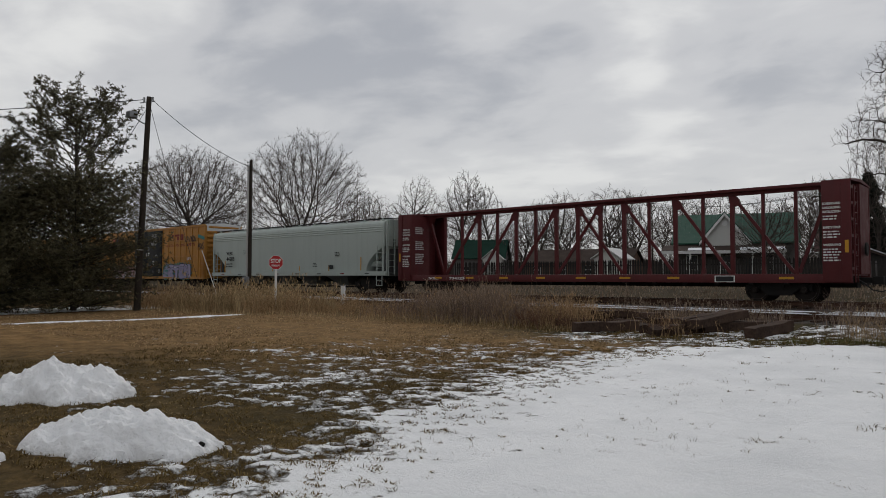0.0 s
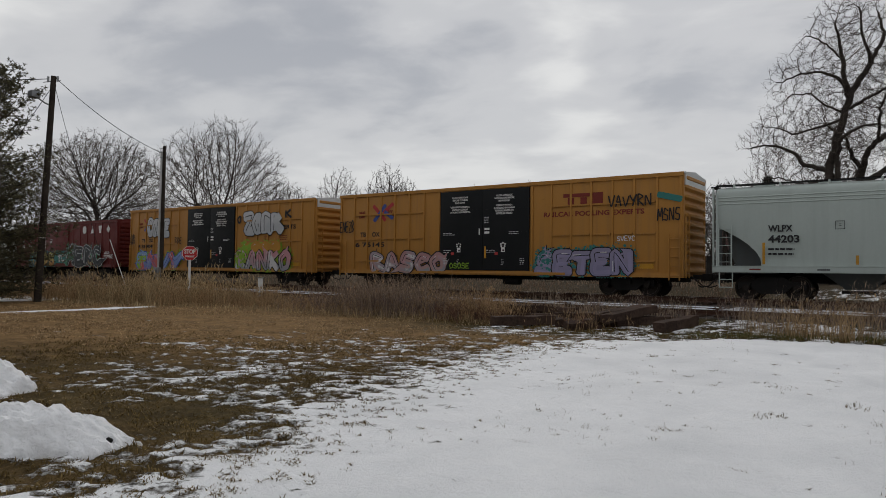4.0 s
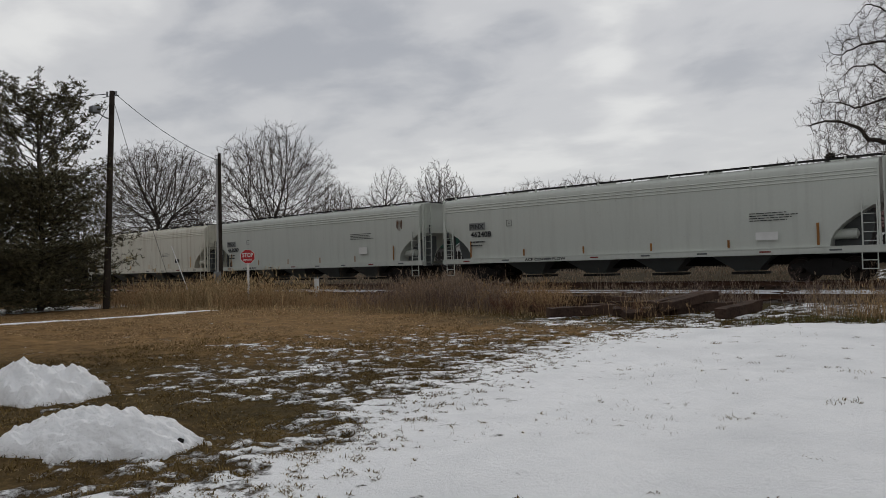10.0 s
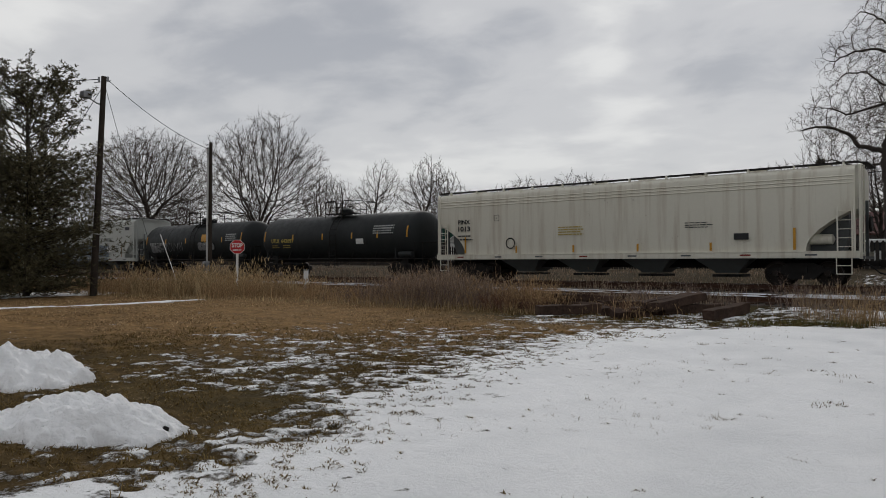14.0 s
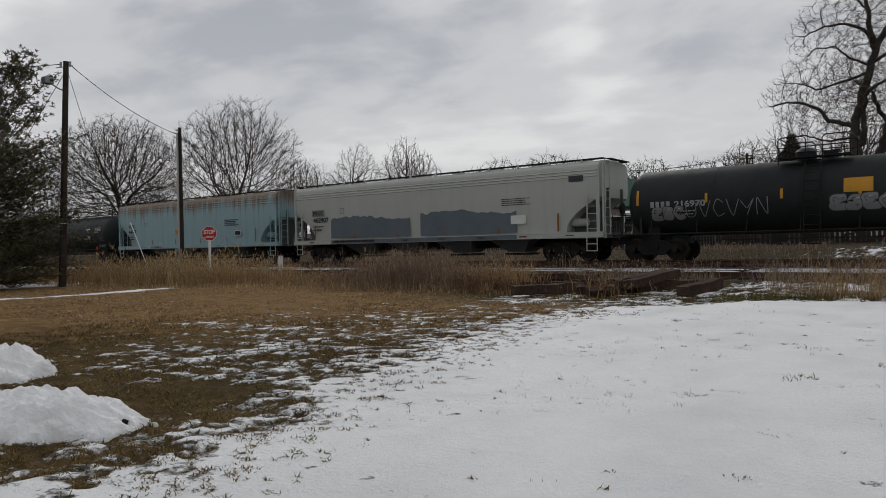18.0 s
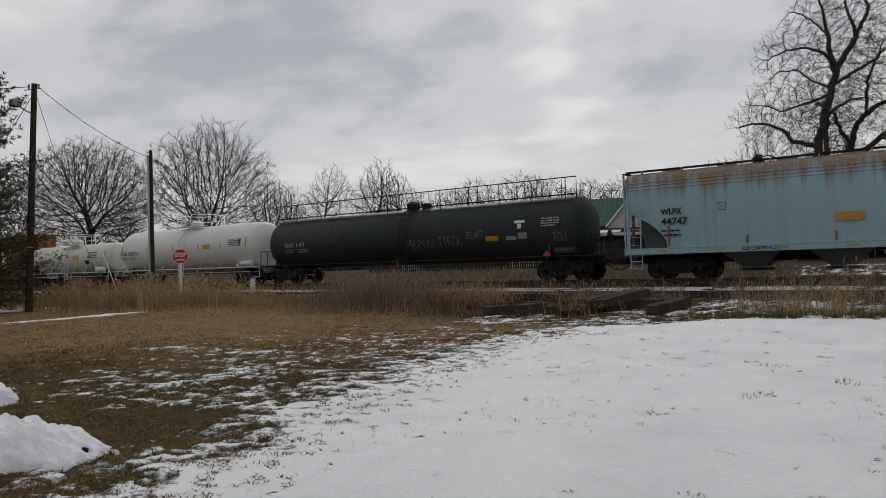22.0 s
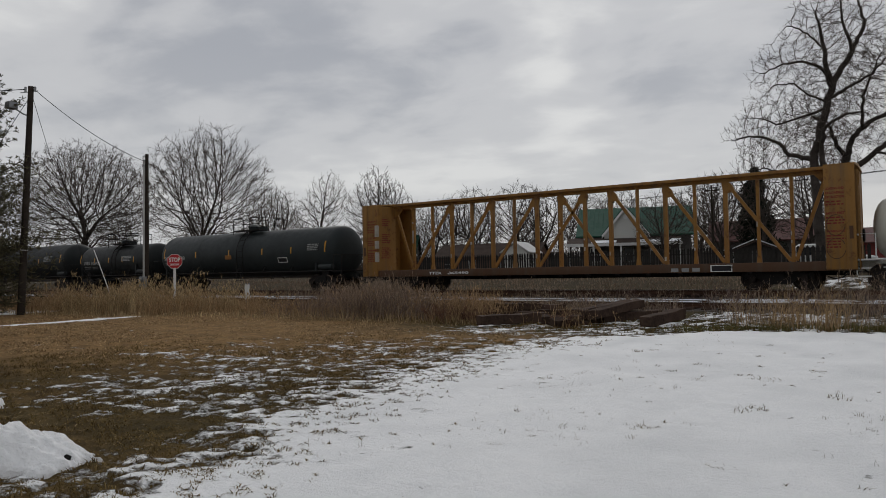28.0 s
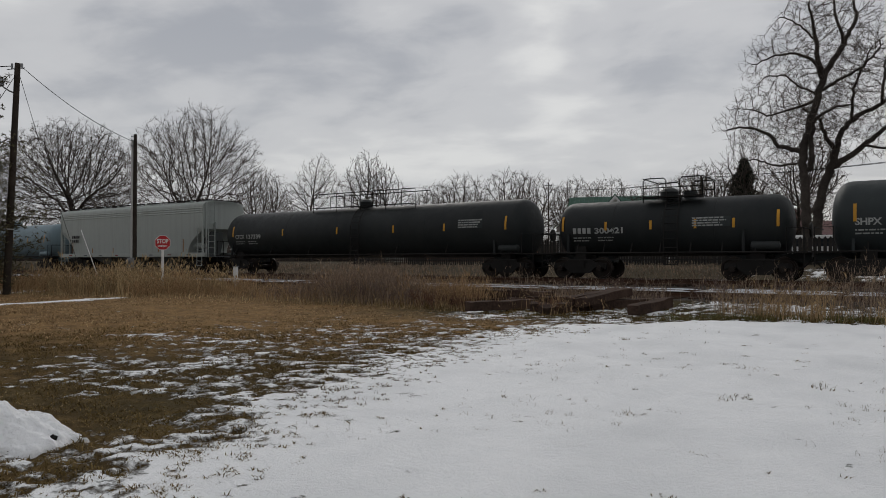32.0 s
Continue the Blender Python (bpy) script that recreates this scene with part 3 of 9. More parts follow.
def graffiti(car, glyphs, x0, x1, z0, z1, skin, fill, edge, halo=None, fill2=None, fat=0.42, seed=0, label="", rim=1.2, reach=0.46, wild=0):
    """A sprayed piece: for each letter a filled stroke with its outline, overspray, second tone and highlight."""
    rnd = random.Random(seed + 11)
    n = len(glyphs)
    cell = (x1 - x0) / n
    w = min(cell, z1 - z0) * fat
    line_w = max(0.05, w * (rim - 1))
    for i, g in enumerate(glyphs):
        lean, drop = rnd.uniform(-0.15, 0.15), rnd.uniform(-0.06, 0.06)
        line = [(x0 + cell * (i + 0.06 + 0.88 * u + lean * (v - 0.5)), z0 + w * 0.45 + (z1 - z0 - w * 0.9) * min(1.05, max(0.0, v * (0.96 + drop) + drop * 0.5 + 0.02))) for u, v in STROKES[g]]
        up = 0.006 + 0.009 * i
        main = part("graffiti_letter", BM_do(lambda bm: brush(bm, line, w, skin, up + 0.005)), SPRAY[fill], car, label)
        part("letter_outline", BM_do(lambda bm: brush(bm, line, w + line_w, skin, up)), SPRAY[edge], main)
        if halo:
            tagged(part("letter_overspray", BM_do(lambda bm: speckle(bm, line, reach, skin, 380, rnd, z0 - 0.04)), SPRAY[halo], main), kind="stuff")
        if fill2:
            low = [(u, v) for u, v in line]
            part("letter_shading", BM_do(lambda bm: brush(bm, [(u + w * 0.14, v - w * 0.12) for u, v in low], w * 0.42, skin, up + 0.0066)), SPRAY[fill2], main)
        for k in range(wild):
            (u, v), a = line[rnd.randrange(len(line))], rnd.choice((0.4, 0.9, 1.4, 1.9, 2.5, 3.6, 5.6)) + rnd.uniform(-0.3, 0.3)
            ln, half = rnd.uniform(0.35, 0.75) * cell, w * rnd.uniform(0.3, 0.5)
            for grow, mat, lift, nm in ((line_w * 0.5, edge, up + 0.0002 * k, "spike_outline"), (0.0, fill, up + 0.0052 + 0.0002 * k, "letter_spike")):
                tip = (u + (ln + grow * 2) * math.cos(a), min(z1 + 0.25, max(z0 - 0.02, v + (ln + grow * 2) * math.sin(a))))
                rim_pts = ((u - (half + grow) * math.sin(a), v + (half + grow) * math.cos(a)), (u + (half + grow) * math.sin(a), v - (half + grow) * math.cos(a)), tip)
                part(nm, BM_do(lambda bm: bm.faces.new([bm.verts.new((lambda q: (q[0], q[1] - lift, q[2]))(skin(*p))) for p in rim_pts])), SPRAY[mat], main)
        side = [(u - w * 0.22, v + w * 0.10) for u, v in line]
        part("letter_crease", BM_do(lambda bm: brush(bm, line[:3], w * 0.10, skin, up + 0.0075, 0)), SPRAY[edge], main)
        part("letter_highlight", BM_do(lambda bm: brush(bm, [side[0], ((side[0][0] + side[1][0]) / 2, (side[0][1] + side[1][1]) / 2)], w * 0.09, skin, up + 0.008, 0)), SPRAY["white"], main)


def scrawl(car, x0, x1, z0, z1, skin, mat, n=4, w=0.05, seed=0, label="hand-sprayed tag"):
    """A quick one-line tag, as loose strokes."""
    rnd = random.Random(seed + 5)
    keys = sorted(STROKES)
    c = (x1 - x0) / n
    for i in range(n):
        g = STROKES[keys[rnd.randrange(len(keys))]]
        part("graffiti_stroke", BM_do(lambda bm: brush(bm, [(x0 + c * (i + 0.05 + 0.9 * u), z0 + (z1 - z0) * (v * rnd.uniform(0.85, 1.1))) for u, v in g], w, skin, 0.008 + 0.005 * i, 0)), SPRAY[mat], car, label)


def BM_do(fn):
    bm = BM()
    fn(bm)
    return bm
# ---- ground: lawn, embankment and the land beyond, one sheet ----
TRACK_Y, RAIL_Z = 29.8, 0.75
SIDING_Y, SIDING_Z = 25.15, 0.50


def smooth(a, b, v):
    t = np.clip((v - a) / (b - a), 0, 1)
    return t * t * (3 - 2 * t)


def lie(x, y):
    """Height of the land, before bumps."""
    return np.interp(y, [-400, 15, 19, 22.6, 23.4, 26.9, 28.0, 31.9, 33.4, 38, 48, 300, 3000], [0, 0, 0.06, 0.18, 0.27, 0.29, 0.50, 0.50, 0.50, 1.04, 1.2, 1.2, 1.2])


def snow_depth(x, y):
    """How much of the ground is under snow, 0 to 1, broadly."""
    edge = np.interp(y, [-30, 0, 3.1, 4.4, 5.5, 6.9, 8.3, 11.2, 13.3, 16.1, 18.5], [-3.9, -4.3, -4.6, -5.15, -5.7, -6.1, -6.6, -7.3, -7.2, -6.6, -5.2])
    far = np.interp(x, [-9, -6.5, -5.4, -4.2, -1, 6, 40], [15.6, 16.1, 16.5, 18.3, 18.9, 19.3, 20])
    solid = 1.12 * smooth(-2.5, 1.5, x - edge - 0.1) * smooth(0.45, -0.45, y - far)
    patchy = 0.43 * smooth(-18.0, -8.0, x) * smooth(2.8, 6.0, y) * smooth(18.0, 12.6, y)
    near = 0.50 * smooth(-7.6, -4.9, x) * smooth(6.0, 3.6, y)
    bar = 0.56 * np.exp(-((y - 9.2 - 0.12 * (x + 12)) / 0.55) ** 2) * smooth(-15.2, -13.0, x) * smooth(-8.5, -10.5, x)
    verge = 0.62 * smooth(20.2, 21.0, y) * smooth(23.6, 23.0, y) * smooth(-9.5, -4.5, x)
    tim = 0.46 * smooth(15.0, 16.5, y) * smooth(22.5, 21.5, y) * smooth(-13.5, -10.5, x)
    walk_edge = 1.0 * np.exp(-((x + 27.3 + 0.08 * (12.5 - y) + 0.5 * (value_noise(x, y, 0.9, 33) - 0.5)) / 0.62) ** 2) * smooth(7.0, 8.5, y) * smooth(17.6, 16.4, y)
    tree = 0.85 * smooth(-34.6, -35.6, x) * smooth(-44, -40, x) * smooth(6, 9, y) * smooth(19.5, 17.5, y)
    beyond = 0.52 * smooth(33.8, 35.5, y) * smooth(43, 38, y) * smooth(-9, -3, x)
    out = np.maximum.reduce([solid, patchy, near, bar, verge, tim, walk_edge, tree, beyond])
    return np.where(y < 33, out * smooth(60, 30, np.abs(x)), out)


def value_noise(x, y, scale, seed=0):
    """Smooth noise on the plan, 0 to 1."""
    x, y = np.asarray(x) * scale + seed * 17.31, np.asarray(y) * scale + seed * 9.77
    xi, yi = np.floor(x), np.floor(y)
    fx, fy = x - xi, y - yi
    fx, fy = fx * fx * (3 - 2 * fx), fy * fy * (3 - 2 * fy)

    def h(a, b):
        s = np.sin(a * 127.1 + b * 311.7 + seed * 74.7) * 43758.5453
        return s - np.floor(s)
    return (h(xi, yi) * (1 - fx) + h(xi + 1, yi) * fx) * (1 - fy) + (h(xi, yi + 1) * (1 - fx) + h(xi + 1, yi + 1) * fx) * fy


def patches(x, y):
    """The snow's own ragged pattern, 0 to 1 about 0.5."""
    u, v = 0.8 * x + 0.6 * y, -0.6 * x + 0.8 * y
    return -0.35 + 1.7 * (0.14 * value_noise(u, v, 0.9, 1) + 0.22 * value_noise(u, v * 1.4, 2.6, 2) + 0.34 * value_noise(u, v * 1.3, 5.6, 3) + 0.30 * value_noise(u, v * 1.3, 10.3, 4))


def snow_here(x, y):
    return smooth(-0.03, 0.05, snow_depth(x, y) * 1.1 - 0.05 - patches(x, y))


def ground_z(x, y):
    x, y = np.asarray(x, float), np.asarray(y, float)
    z = lie(x, y) + 0.05 * (value_noise(x, y, 0.22, 5) - 0.5) * smooth(24, 18, y) + 0.03 * (value_noise(x, y, 1.3, 6) - 0.5)
    near = smooth(26, 14, np.hypot(x, y))
    bare = 1 - snow_here(x, y)
    z = z + near * (0.014 + 0.04 * bare) * (value_noise(x, y, 5.5, 7) - 0.5) + near * 0.02 * bare * (value_noise(x, y, 11.0, 9) - 0.5)
    z = z + 0.15 * (value_noise(x + 0.4 * y, y, 0.6, 8) - 0.5) * smooth(0.7, 1.1, snow_depth(x, y)) * smooth(3.0, 5.0, y) * smooth(20, 14, y)
    return z + 0.03 * snow_here(x, y) * smooth(45, 30, np.abs(y))


def make_ground():
    def axis(fine, mid, far):
        return np.unique(np.round(np.concatenate([fine, mid, far]), 3))
    xs = axis(np.arange(-13.5, 4.0, 0.07), np.arange(-48, 14, 0.4), np.concatenate([np.geomspace(14, 3000, 26), -np.geomspace(48, 3000, 26)]))
    ys = axis(np.arange(2.2, 13.0, 0.07), np.concatenate([np.arange(13, 24, 0.2), np.arange(-3, 46, 0.4)]), np.concatenate([np.geomspace(46, 3000, 26), -np.geomspace(3, 3000, 14)]))
    X, Y = np.meshgrid(xs, ys)
    Z = ground_z(X, Y)
    nx, ny = len(xs), len(ys)
    i = np.arange(nx * ny).reshape(ny, nx)
    faces = np.stack([i[:-1, :-1], i[:-1, 1:], i[1:, 1:], i[1:, :-1]], -1).reshape(-1, 4)
    me = bpy.data.meshes.new("ground")
    me.from_pydata(np.stack([X, Y, Z], -1).reshape(-1, 3).tolist(), [], faces.tolist())
    at = me.attributes.new("snow", "FLOAT", "POINT")
    at.data.foreach_set("value", snow_depth(X, Y).reshape(-1).astype(np.float32))
    at2 = me.attributes.new("snow_edge", "FLOAT", "POINT")
    at2.data.foreach_set("value", (snow_depth(X, Y) * 1.1 - 0.05 - patches(X, Y)).reshape(-1).astype(np.float32))
    me.polygons.foreach_set("use_smooth", [True] * len(me.polygons))
    return me


def ground_material():
    m, nt, b = shader("winter_lawn_and_snow", 0.9)
    b.inputs["Specular IOR Level"].default_value = 0.06
    co = obj_coord(nt)
    sep = nt.nodes.new("ShaderNodeSeparateXYZ")
    nt.links.new(co, sep.inputs[0])
    fine, mid, broad = noise_node(nt, co, 22, 7, 0.7), noise_node(nt, co, 3.2, 7, 0.72), noise_node(nt, co, 0.35, 4)
    clump = noise_node(nt, co, 1.5, 8, 0.78)
    grit = noise_node(nt, co, 70, 5, 0.7)
    # dead tan turf far out, darker wet olive-brown turf close in
    tan = blend(nt, span(nt, mid, 0.3, 0.7), (0.30, 0.165, 0.066), (0.57, 0.355, 0.158))
    olive = blend(nt, span(nt, mid, 0.32, 0.68), (0.086, 0.055, 0.022), (0.30, 0.192, 0.078))
    olive = blend(nt, span(nt, broad, 0.4, 0.65, 0, 0.5), olive, (0.085, 0.075, 0.030))
    reach = math_node(nt, "ADD", math_node(nt, "MULTIPLY", sep.outputs[0], -0.42), sep.outputs[1])
    reach = math_node(nt, "ADD", reach, math_node(nt, "MULTIPLY", broad, 3.0))
    turf = blend(nt, span(nt, reach, 12.2, 17.0), olive, tan)
    turf = blend(nt, math_node(nt, "MAXIMUM", span(nt, sep.outputs[1], 17.5, 21.5), math_node(nt, "MULTIPLY", span(nt, sep.outputs[1], 14.5, 17.5), span(nt, sep.outputs[0], -16, -12))), turf, blend(nt, span(nt, mid, 0.35, 0.65), (0.055, 0.046, 0.022), (0.15, 0.115, 0.048)))
    turf = blend(nt, span(nt, sep.outputs[1], 33, 36), turf, blend(nt, span(nt, mid, 0.3, 0.7), (0.066, 0.050, 0.031), (0.135, 0.105, 0.066)))
    turf = blend(nt, span(nt, clump, 0.40, 0.60, 0.85, 0.0), turf, blend(nt, 0.6, turf, (0.030, 0.022, 0.012)))
    turf = blend(nt, span(nt, clump, 0.56, 0.70, 0.0, 0.45), turf, (0.30, 0.205, 0.10))
    turf = blend(nt, span(nt, fine, 0.25, 0.72, 0, 0.75), blend(nt, 0.62, turf, (0.012, 0.010, 0.006)), turf)
    turf = blend(nt, span(nt, grit, 0.55, 0.8, 0, 0.5), turf, (0.26, 0.19, 0.10))
    # ballast along the tracks
    stone_tex = nt.nodes.new("ShaderNodeTexVoronoi")
    stone_tex.inputs["Scale"].default_value = 16
    nt.links.new(co, stone_tex.inputs[0])
    stone = blend(nt, span(nt, stone_tex.outputs["Color"], 0.1, 0.9), (0.035, 0.030, 0.027), (0.12, 0.105, 0.095))
    y2 = math_node(nt, "ADD", sep.outputs[1], math_node(nt, "MULTIPLY", mid, 0.9))
    on_bed = math_node(nt, "MULTIPLY", span(nt, y2, 23.5, 23.9), span(nt, y2, 33.4, 32.8))
    turf = blend(nt, on_bed, turf, stone)
    at = nt.nodes.new("ShaderNodeAttribute")
    at.attribute_name = "snow_edge"
    lace = math_node(nt, "ADD", at.outputs["Fac"], math_node(nt, "MULTIPLY", math_node(nt, "SUBTRACT", fine, 0.5), 0.85))
    lace = math_node(nt, "ADD", lace, math_node(nt, "MULTIPLY", math_node(nt, "SUBTRACT", grit, 0.5), 0.35))
    crumb = noise_node(nt, co, 9, 3, 0.6)
    lace = math_node(nt, "ADD", lace, math_node(nt, "MULTIPLY", math_node(nt, "SUBTRACT", crumb, 0.5), 0.9))
    cover = span(nt, lace, -0.05, 0.17)
    dust = blend(nt, span(nt, mid, 0.35, 0.7), (0.90, 0.91, 0.92), (0.955, 0.96, 0.965))
    white = blend(nt, span(nt, fine, 0.62, 0.82, 0, 0.10), dust, (0.40, 0.36, 0.30))
    white = blend(nt, span(nt, math_node(nt, "ADD", noise_node(nt, co, 0.8, 5, 0.5, (1.0, 0.7, 1.0)), math_node(nt, "MULTIPLY", mid, 0.15)), 0.52, 0.78, 0.0, 0.5), white, (0.70, 0.715, 0.73))
    white = blend(nt, span(nt, lace, 0.02, 0.22, 0.25, 0.0), white, (0.50, 0.49, 0.46))
    nt.links.new(blend(nt, cover, turf, white), b.inputs["Base Color"])
    nt.links.new(span(nt, cover, 0, 1, 0.95, 0.6), b.inputs["Roughness"])
    h = math_node(nt, "ADD", math_node(nt, "MULTIPLY", cover, 1.6), math_node(nt, "ADD", fine, math_node(nt, "MULTIPLY", mid, 1.5)))
    bump(nt, b, h, 0.9, 0.03)
    return m


ground = new("ground", make_ground())
ground.data.materials.append(ground_material())
tagged(ground, "winter lawn half under patchy old snow, beside a low railway bank", "ground", kind="structure")


# ---- tracks ----
def rail_mesh(x0, x1):
    bm = BM()
    prof = ((-0.07, 0), (0.07, 0), (0.07, 0.012), (0.012, 0.035), (0.009, 0.125), (0.035, 0.14), (0.036, 0.17), (-0.036, 0.17), (-0.035, 0.14), (-0.009, 0.125), (-0.012, 0.035), (-0.07, 0.012))
    loft(bm, [[(x, a, b) for a, b in prof] for x in (x0, x1)])
    return bm


def make_track(name, yc, top, snow_on_head, label, x0=-420, x1=160):
    t = thing(name, label, "railway track", pose(0, yc, 0), kind="structure")
    rail = finish(rail_mesh(x0, x1), "rail", RAIL_RUST, 30)
    for s in (-0.755, 0.755):
        r = part("rail", rail, RAIL_RUST, t, at=pose(0, s, top - 0.17))
        if snow_on_head:
            def cap(bm, rnd=random.Random(int(s * 100))):
                x = -90.0
                while x < 30:
                    d = rnd.uniform(1.5, 7.0)
                    w = rnd.uniform(0.045, 0.065)
                    hh = rnd.uniform(0.035, 0.055)
                    loft(bm, [[(x + q * d, -w, 0.171), (x + q * d, w, 0.171), (x + q * d, w * 0.7, 0.171 + k), (x + q * d, -w * 0.7, 0.171 + k)] for q, k in ((0, 0.004), (0.06, hh), (0.5, hh * 1.1), (0.94, hh * 0.9), (1, 0.004))])
                    x += d + rnd.uniform(0.02, 0.25)
            part("snow_strip", BM_do(cap), SNOW_CAP, r, "thin line of old snow on the rail")
        else:
            part("rail_head", box(BM(), x0, x1, -0.034, 0.034, 0.1705, 0.174), RAIL_HEAD, r)
    sleeper = finish(box(BM(), -0.115, 0.115, -1.3, 1.3, -0.18, 0.0, 0.012), "sleeper", TIMBER)
    rnd = random.Random(7)
    x = -84.0
    while x < 34:
        part("sleeper", sleeper, TIMBER, t, at=pose(x + rnd.uniform(-0.03, 0.03), rnd.uniform(-0.05, 0.05), top - 0.168, 0, 0, rnd.uniform(-1.5, 1.5)))
        x += 0.545
    return t


make_track("main_track", TRACK_Y, RAIL_Z, False, "main railway track with worn rails on dark ballast")
make_track("siding_track", SIDING_Y, SIDING_Z, True, "unused rusty siding with snow lying on the rails")
# ---- the train: running gear shared by all cars ----
WR = 0.46


def truck_mesh():
    bm = BM()
    for s in (-1, 1):
        y = s * 1.0
        prof = [(-1.18, 0.40), (-1.18, 0.66), (-0.72, 0.70), (-0.38, 0.86), (0.38, 0.86), (0.72, 0.70), (1.18, 0.66), (1.18, 0.40), (0.98, 0.52), (0.74, 0.52), (0.42, 0.24), (-0.42, 0.24), (-0.74, 0.52), (-0.98, 0.52)]
        plate(bm, prof, y - 0.08, 0.16)
        for a in (-0.89, 0.89):
            box(bm, a - 0.17, a + 0.17, y - 0.13, y + 0.13, 0.50, 0.66)
    box(bm, -0.22, 0.22, -1.15, 1.15, 0.48, 0.80)
    for a in (-0.47, 0.47):
        box(bm, a - 0.04, a + 0.04, -0.85, 0.85, 0.36, 0.52)
    return finish(bm, "truck", GRAPHITE, 30)


def wheelset_mesh():
    bm = BM()
    for s in (-1, 1):
        y = s * 0.755
        ring = [(y - s * 0.075, WR + 0.025), (y - s * 0.045, WR + 0.025), (y - s * 0.03, WR), (y + s * 0.06, WR - 0.012), (y + s * 0.06, WR - 0.07), (y + s * 0.015, WR - 0.09), (y + s * 0.0, 0.16), (y + s * 0.075, 0.13), (y + s * 0.08, 0.07)]
        sides = 28
        loft(bm, [[(r * math.cos(2 * math.pi * k / sides), yy, r * math.sin(2 * math.pi * k / sides)) for k in range(sides)] for yy, r in ring])
    tube(bm, [(0, -1.12, 0), (0, 1.12, 0)], 0.085, 10)
    for s in (-1, 1):
        tube(bm, [(0, s * 0.93, 0), (0, s * 1.16, 0)], 0.12, 12)
        for k in range(3):
            a = 2 * math.pi * k / 3
            tube(bm, [(0.07 * math.cos(a), s * 1.15, 0.07 * math.sin(a)), (0.07 * math.cos(a), s * 1.185, 0.07 * math.sin(a))], 0.022, 6)
    return finish(bm, "wheelset", WHEEL, 30)


def spring_mesh():
    pts = [(0.07 * math.cos(q * 1.05), 0.07 * math.sin(q * 1.05), 0.27 + 0.24 * q / 24) for q in range(25)]
    return finish(tube(BM(), pts, 0.018, 4), "coil_spring", GRAPHITE, 30)


TRUCK, WHEELSET, SPRINGS = truck_mesh(), wheelset_mesh(), spring_mesh()
CARS = []       # car, centre of the car on the train
WHEELS = []     # wheelset, its car's centre, its place on its truck, phase


def coupler_mesh(s):
    bm = BM()
    box(bm, min(0, s * 0.75), max(0, s * 0.75), -0.09, 0.09, 0.73, 0.93, 0.02)
    box(bm, min(s * 0.62, s * 0.98), max(s * 0.62, s * 0.98), -0.20, 0.14, 0.68, 0.98, 0.04)
    box(bm, min(s * 0.85, s * 1.02), max(s * 0.85, s * 1.02), 0.06, 0.24, 0.70, 0.96, 0.03)
    return finish(bm, "coupler", GRAPHITE)


def hose_mesh(s):
    return finish(tube(BM(), [(0, -0.35, 0.85), (s * 0.2, -0.38, 0.72), (s * 0.45, -0.38, 0.48), (s * 0.72, -0.3, 0.42), (s * 0.95, -0.1, 0.5)], 0.028, 6), "air_hose", WIRE, 60)


COUPLER = {s: coupler_mesh(s) for s in (-1, 1)}
HOSE = {s: hose_mesh(s) for s in (-1, 1)}


def railcar(name, label, category, x0, x1, inset, strike=0.35):
    """A car's base: its empty at rail level, two trucks with wheels, couplers and hoses. inset: truck centre from the body's end."""
    c, L = (x0 + x1) / 2, x1 - x0
    car = thing(name, label, category, pose(c, TRACK_Y, RAIL_Z), group="cars of the freight train")
    CARS.append((car, c))
    for s in (-1, 1):
        t = part("truck", TRUCK, GRAPHITE, car, at=pose(s * (L / 2 - inset), 0, 0))
        for y in (-1.0, 1.0):
            for a in (-0.2, 0.0, 0.2):
                part("coil_spring", SPRINGS, GRAPHITE, t, at=pose(a, y, 0))
        for a in (-0.89, 0.89):
            w = part("wheelset", WHEELSET, WHEEL, t, at=pose(a, 0, WR))
            WHEELS.append((w, c, a))
        part("coupler", COUPLER[s], GRAPHITE, car, at=pose(s * (L / 2 - 0.25 + strike - 0.35), 0, 0))
        part("air_hose", HOSE[s], WIRE, car, at=pose(s * (L / 2 - 0.05), 0, 0))
    return car, L / 2


def ladder(bm, x, y, z0, z1, w=0.42, rungs=None, along="x", r=0.016, out=0.1):
    n = rungs or max(2, round((z1 - z0) / 0.38))
    d = (1, 0) if along == "x" else (0, 1)
    for s in (-1, 1):
        p = (x + d[0] * s * w / 2, y + d[1] * s * w / 2)
        box(bm, p[0] - 0.022, p[0] + 0.022, p[1] - 0.022, p[1] + 0.022, z0, z1)
    for i in range(n):
        z = z0 + (i + 0.5) * (z1 - z0) / n
        tube(bm, [(x - d[0] * w / 2, y - d[1] * w / 2, z), (x + d[0] * w / 2, y + d[1] * w / 2, z)], r, 5)
    return bm


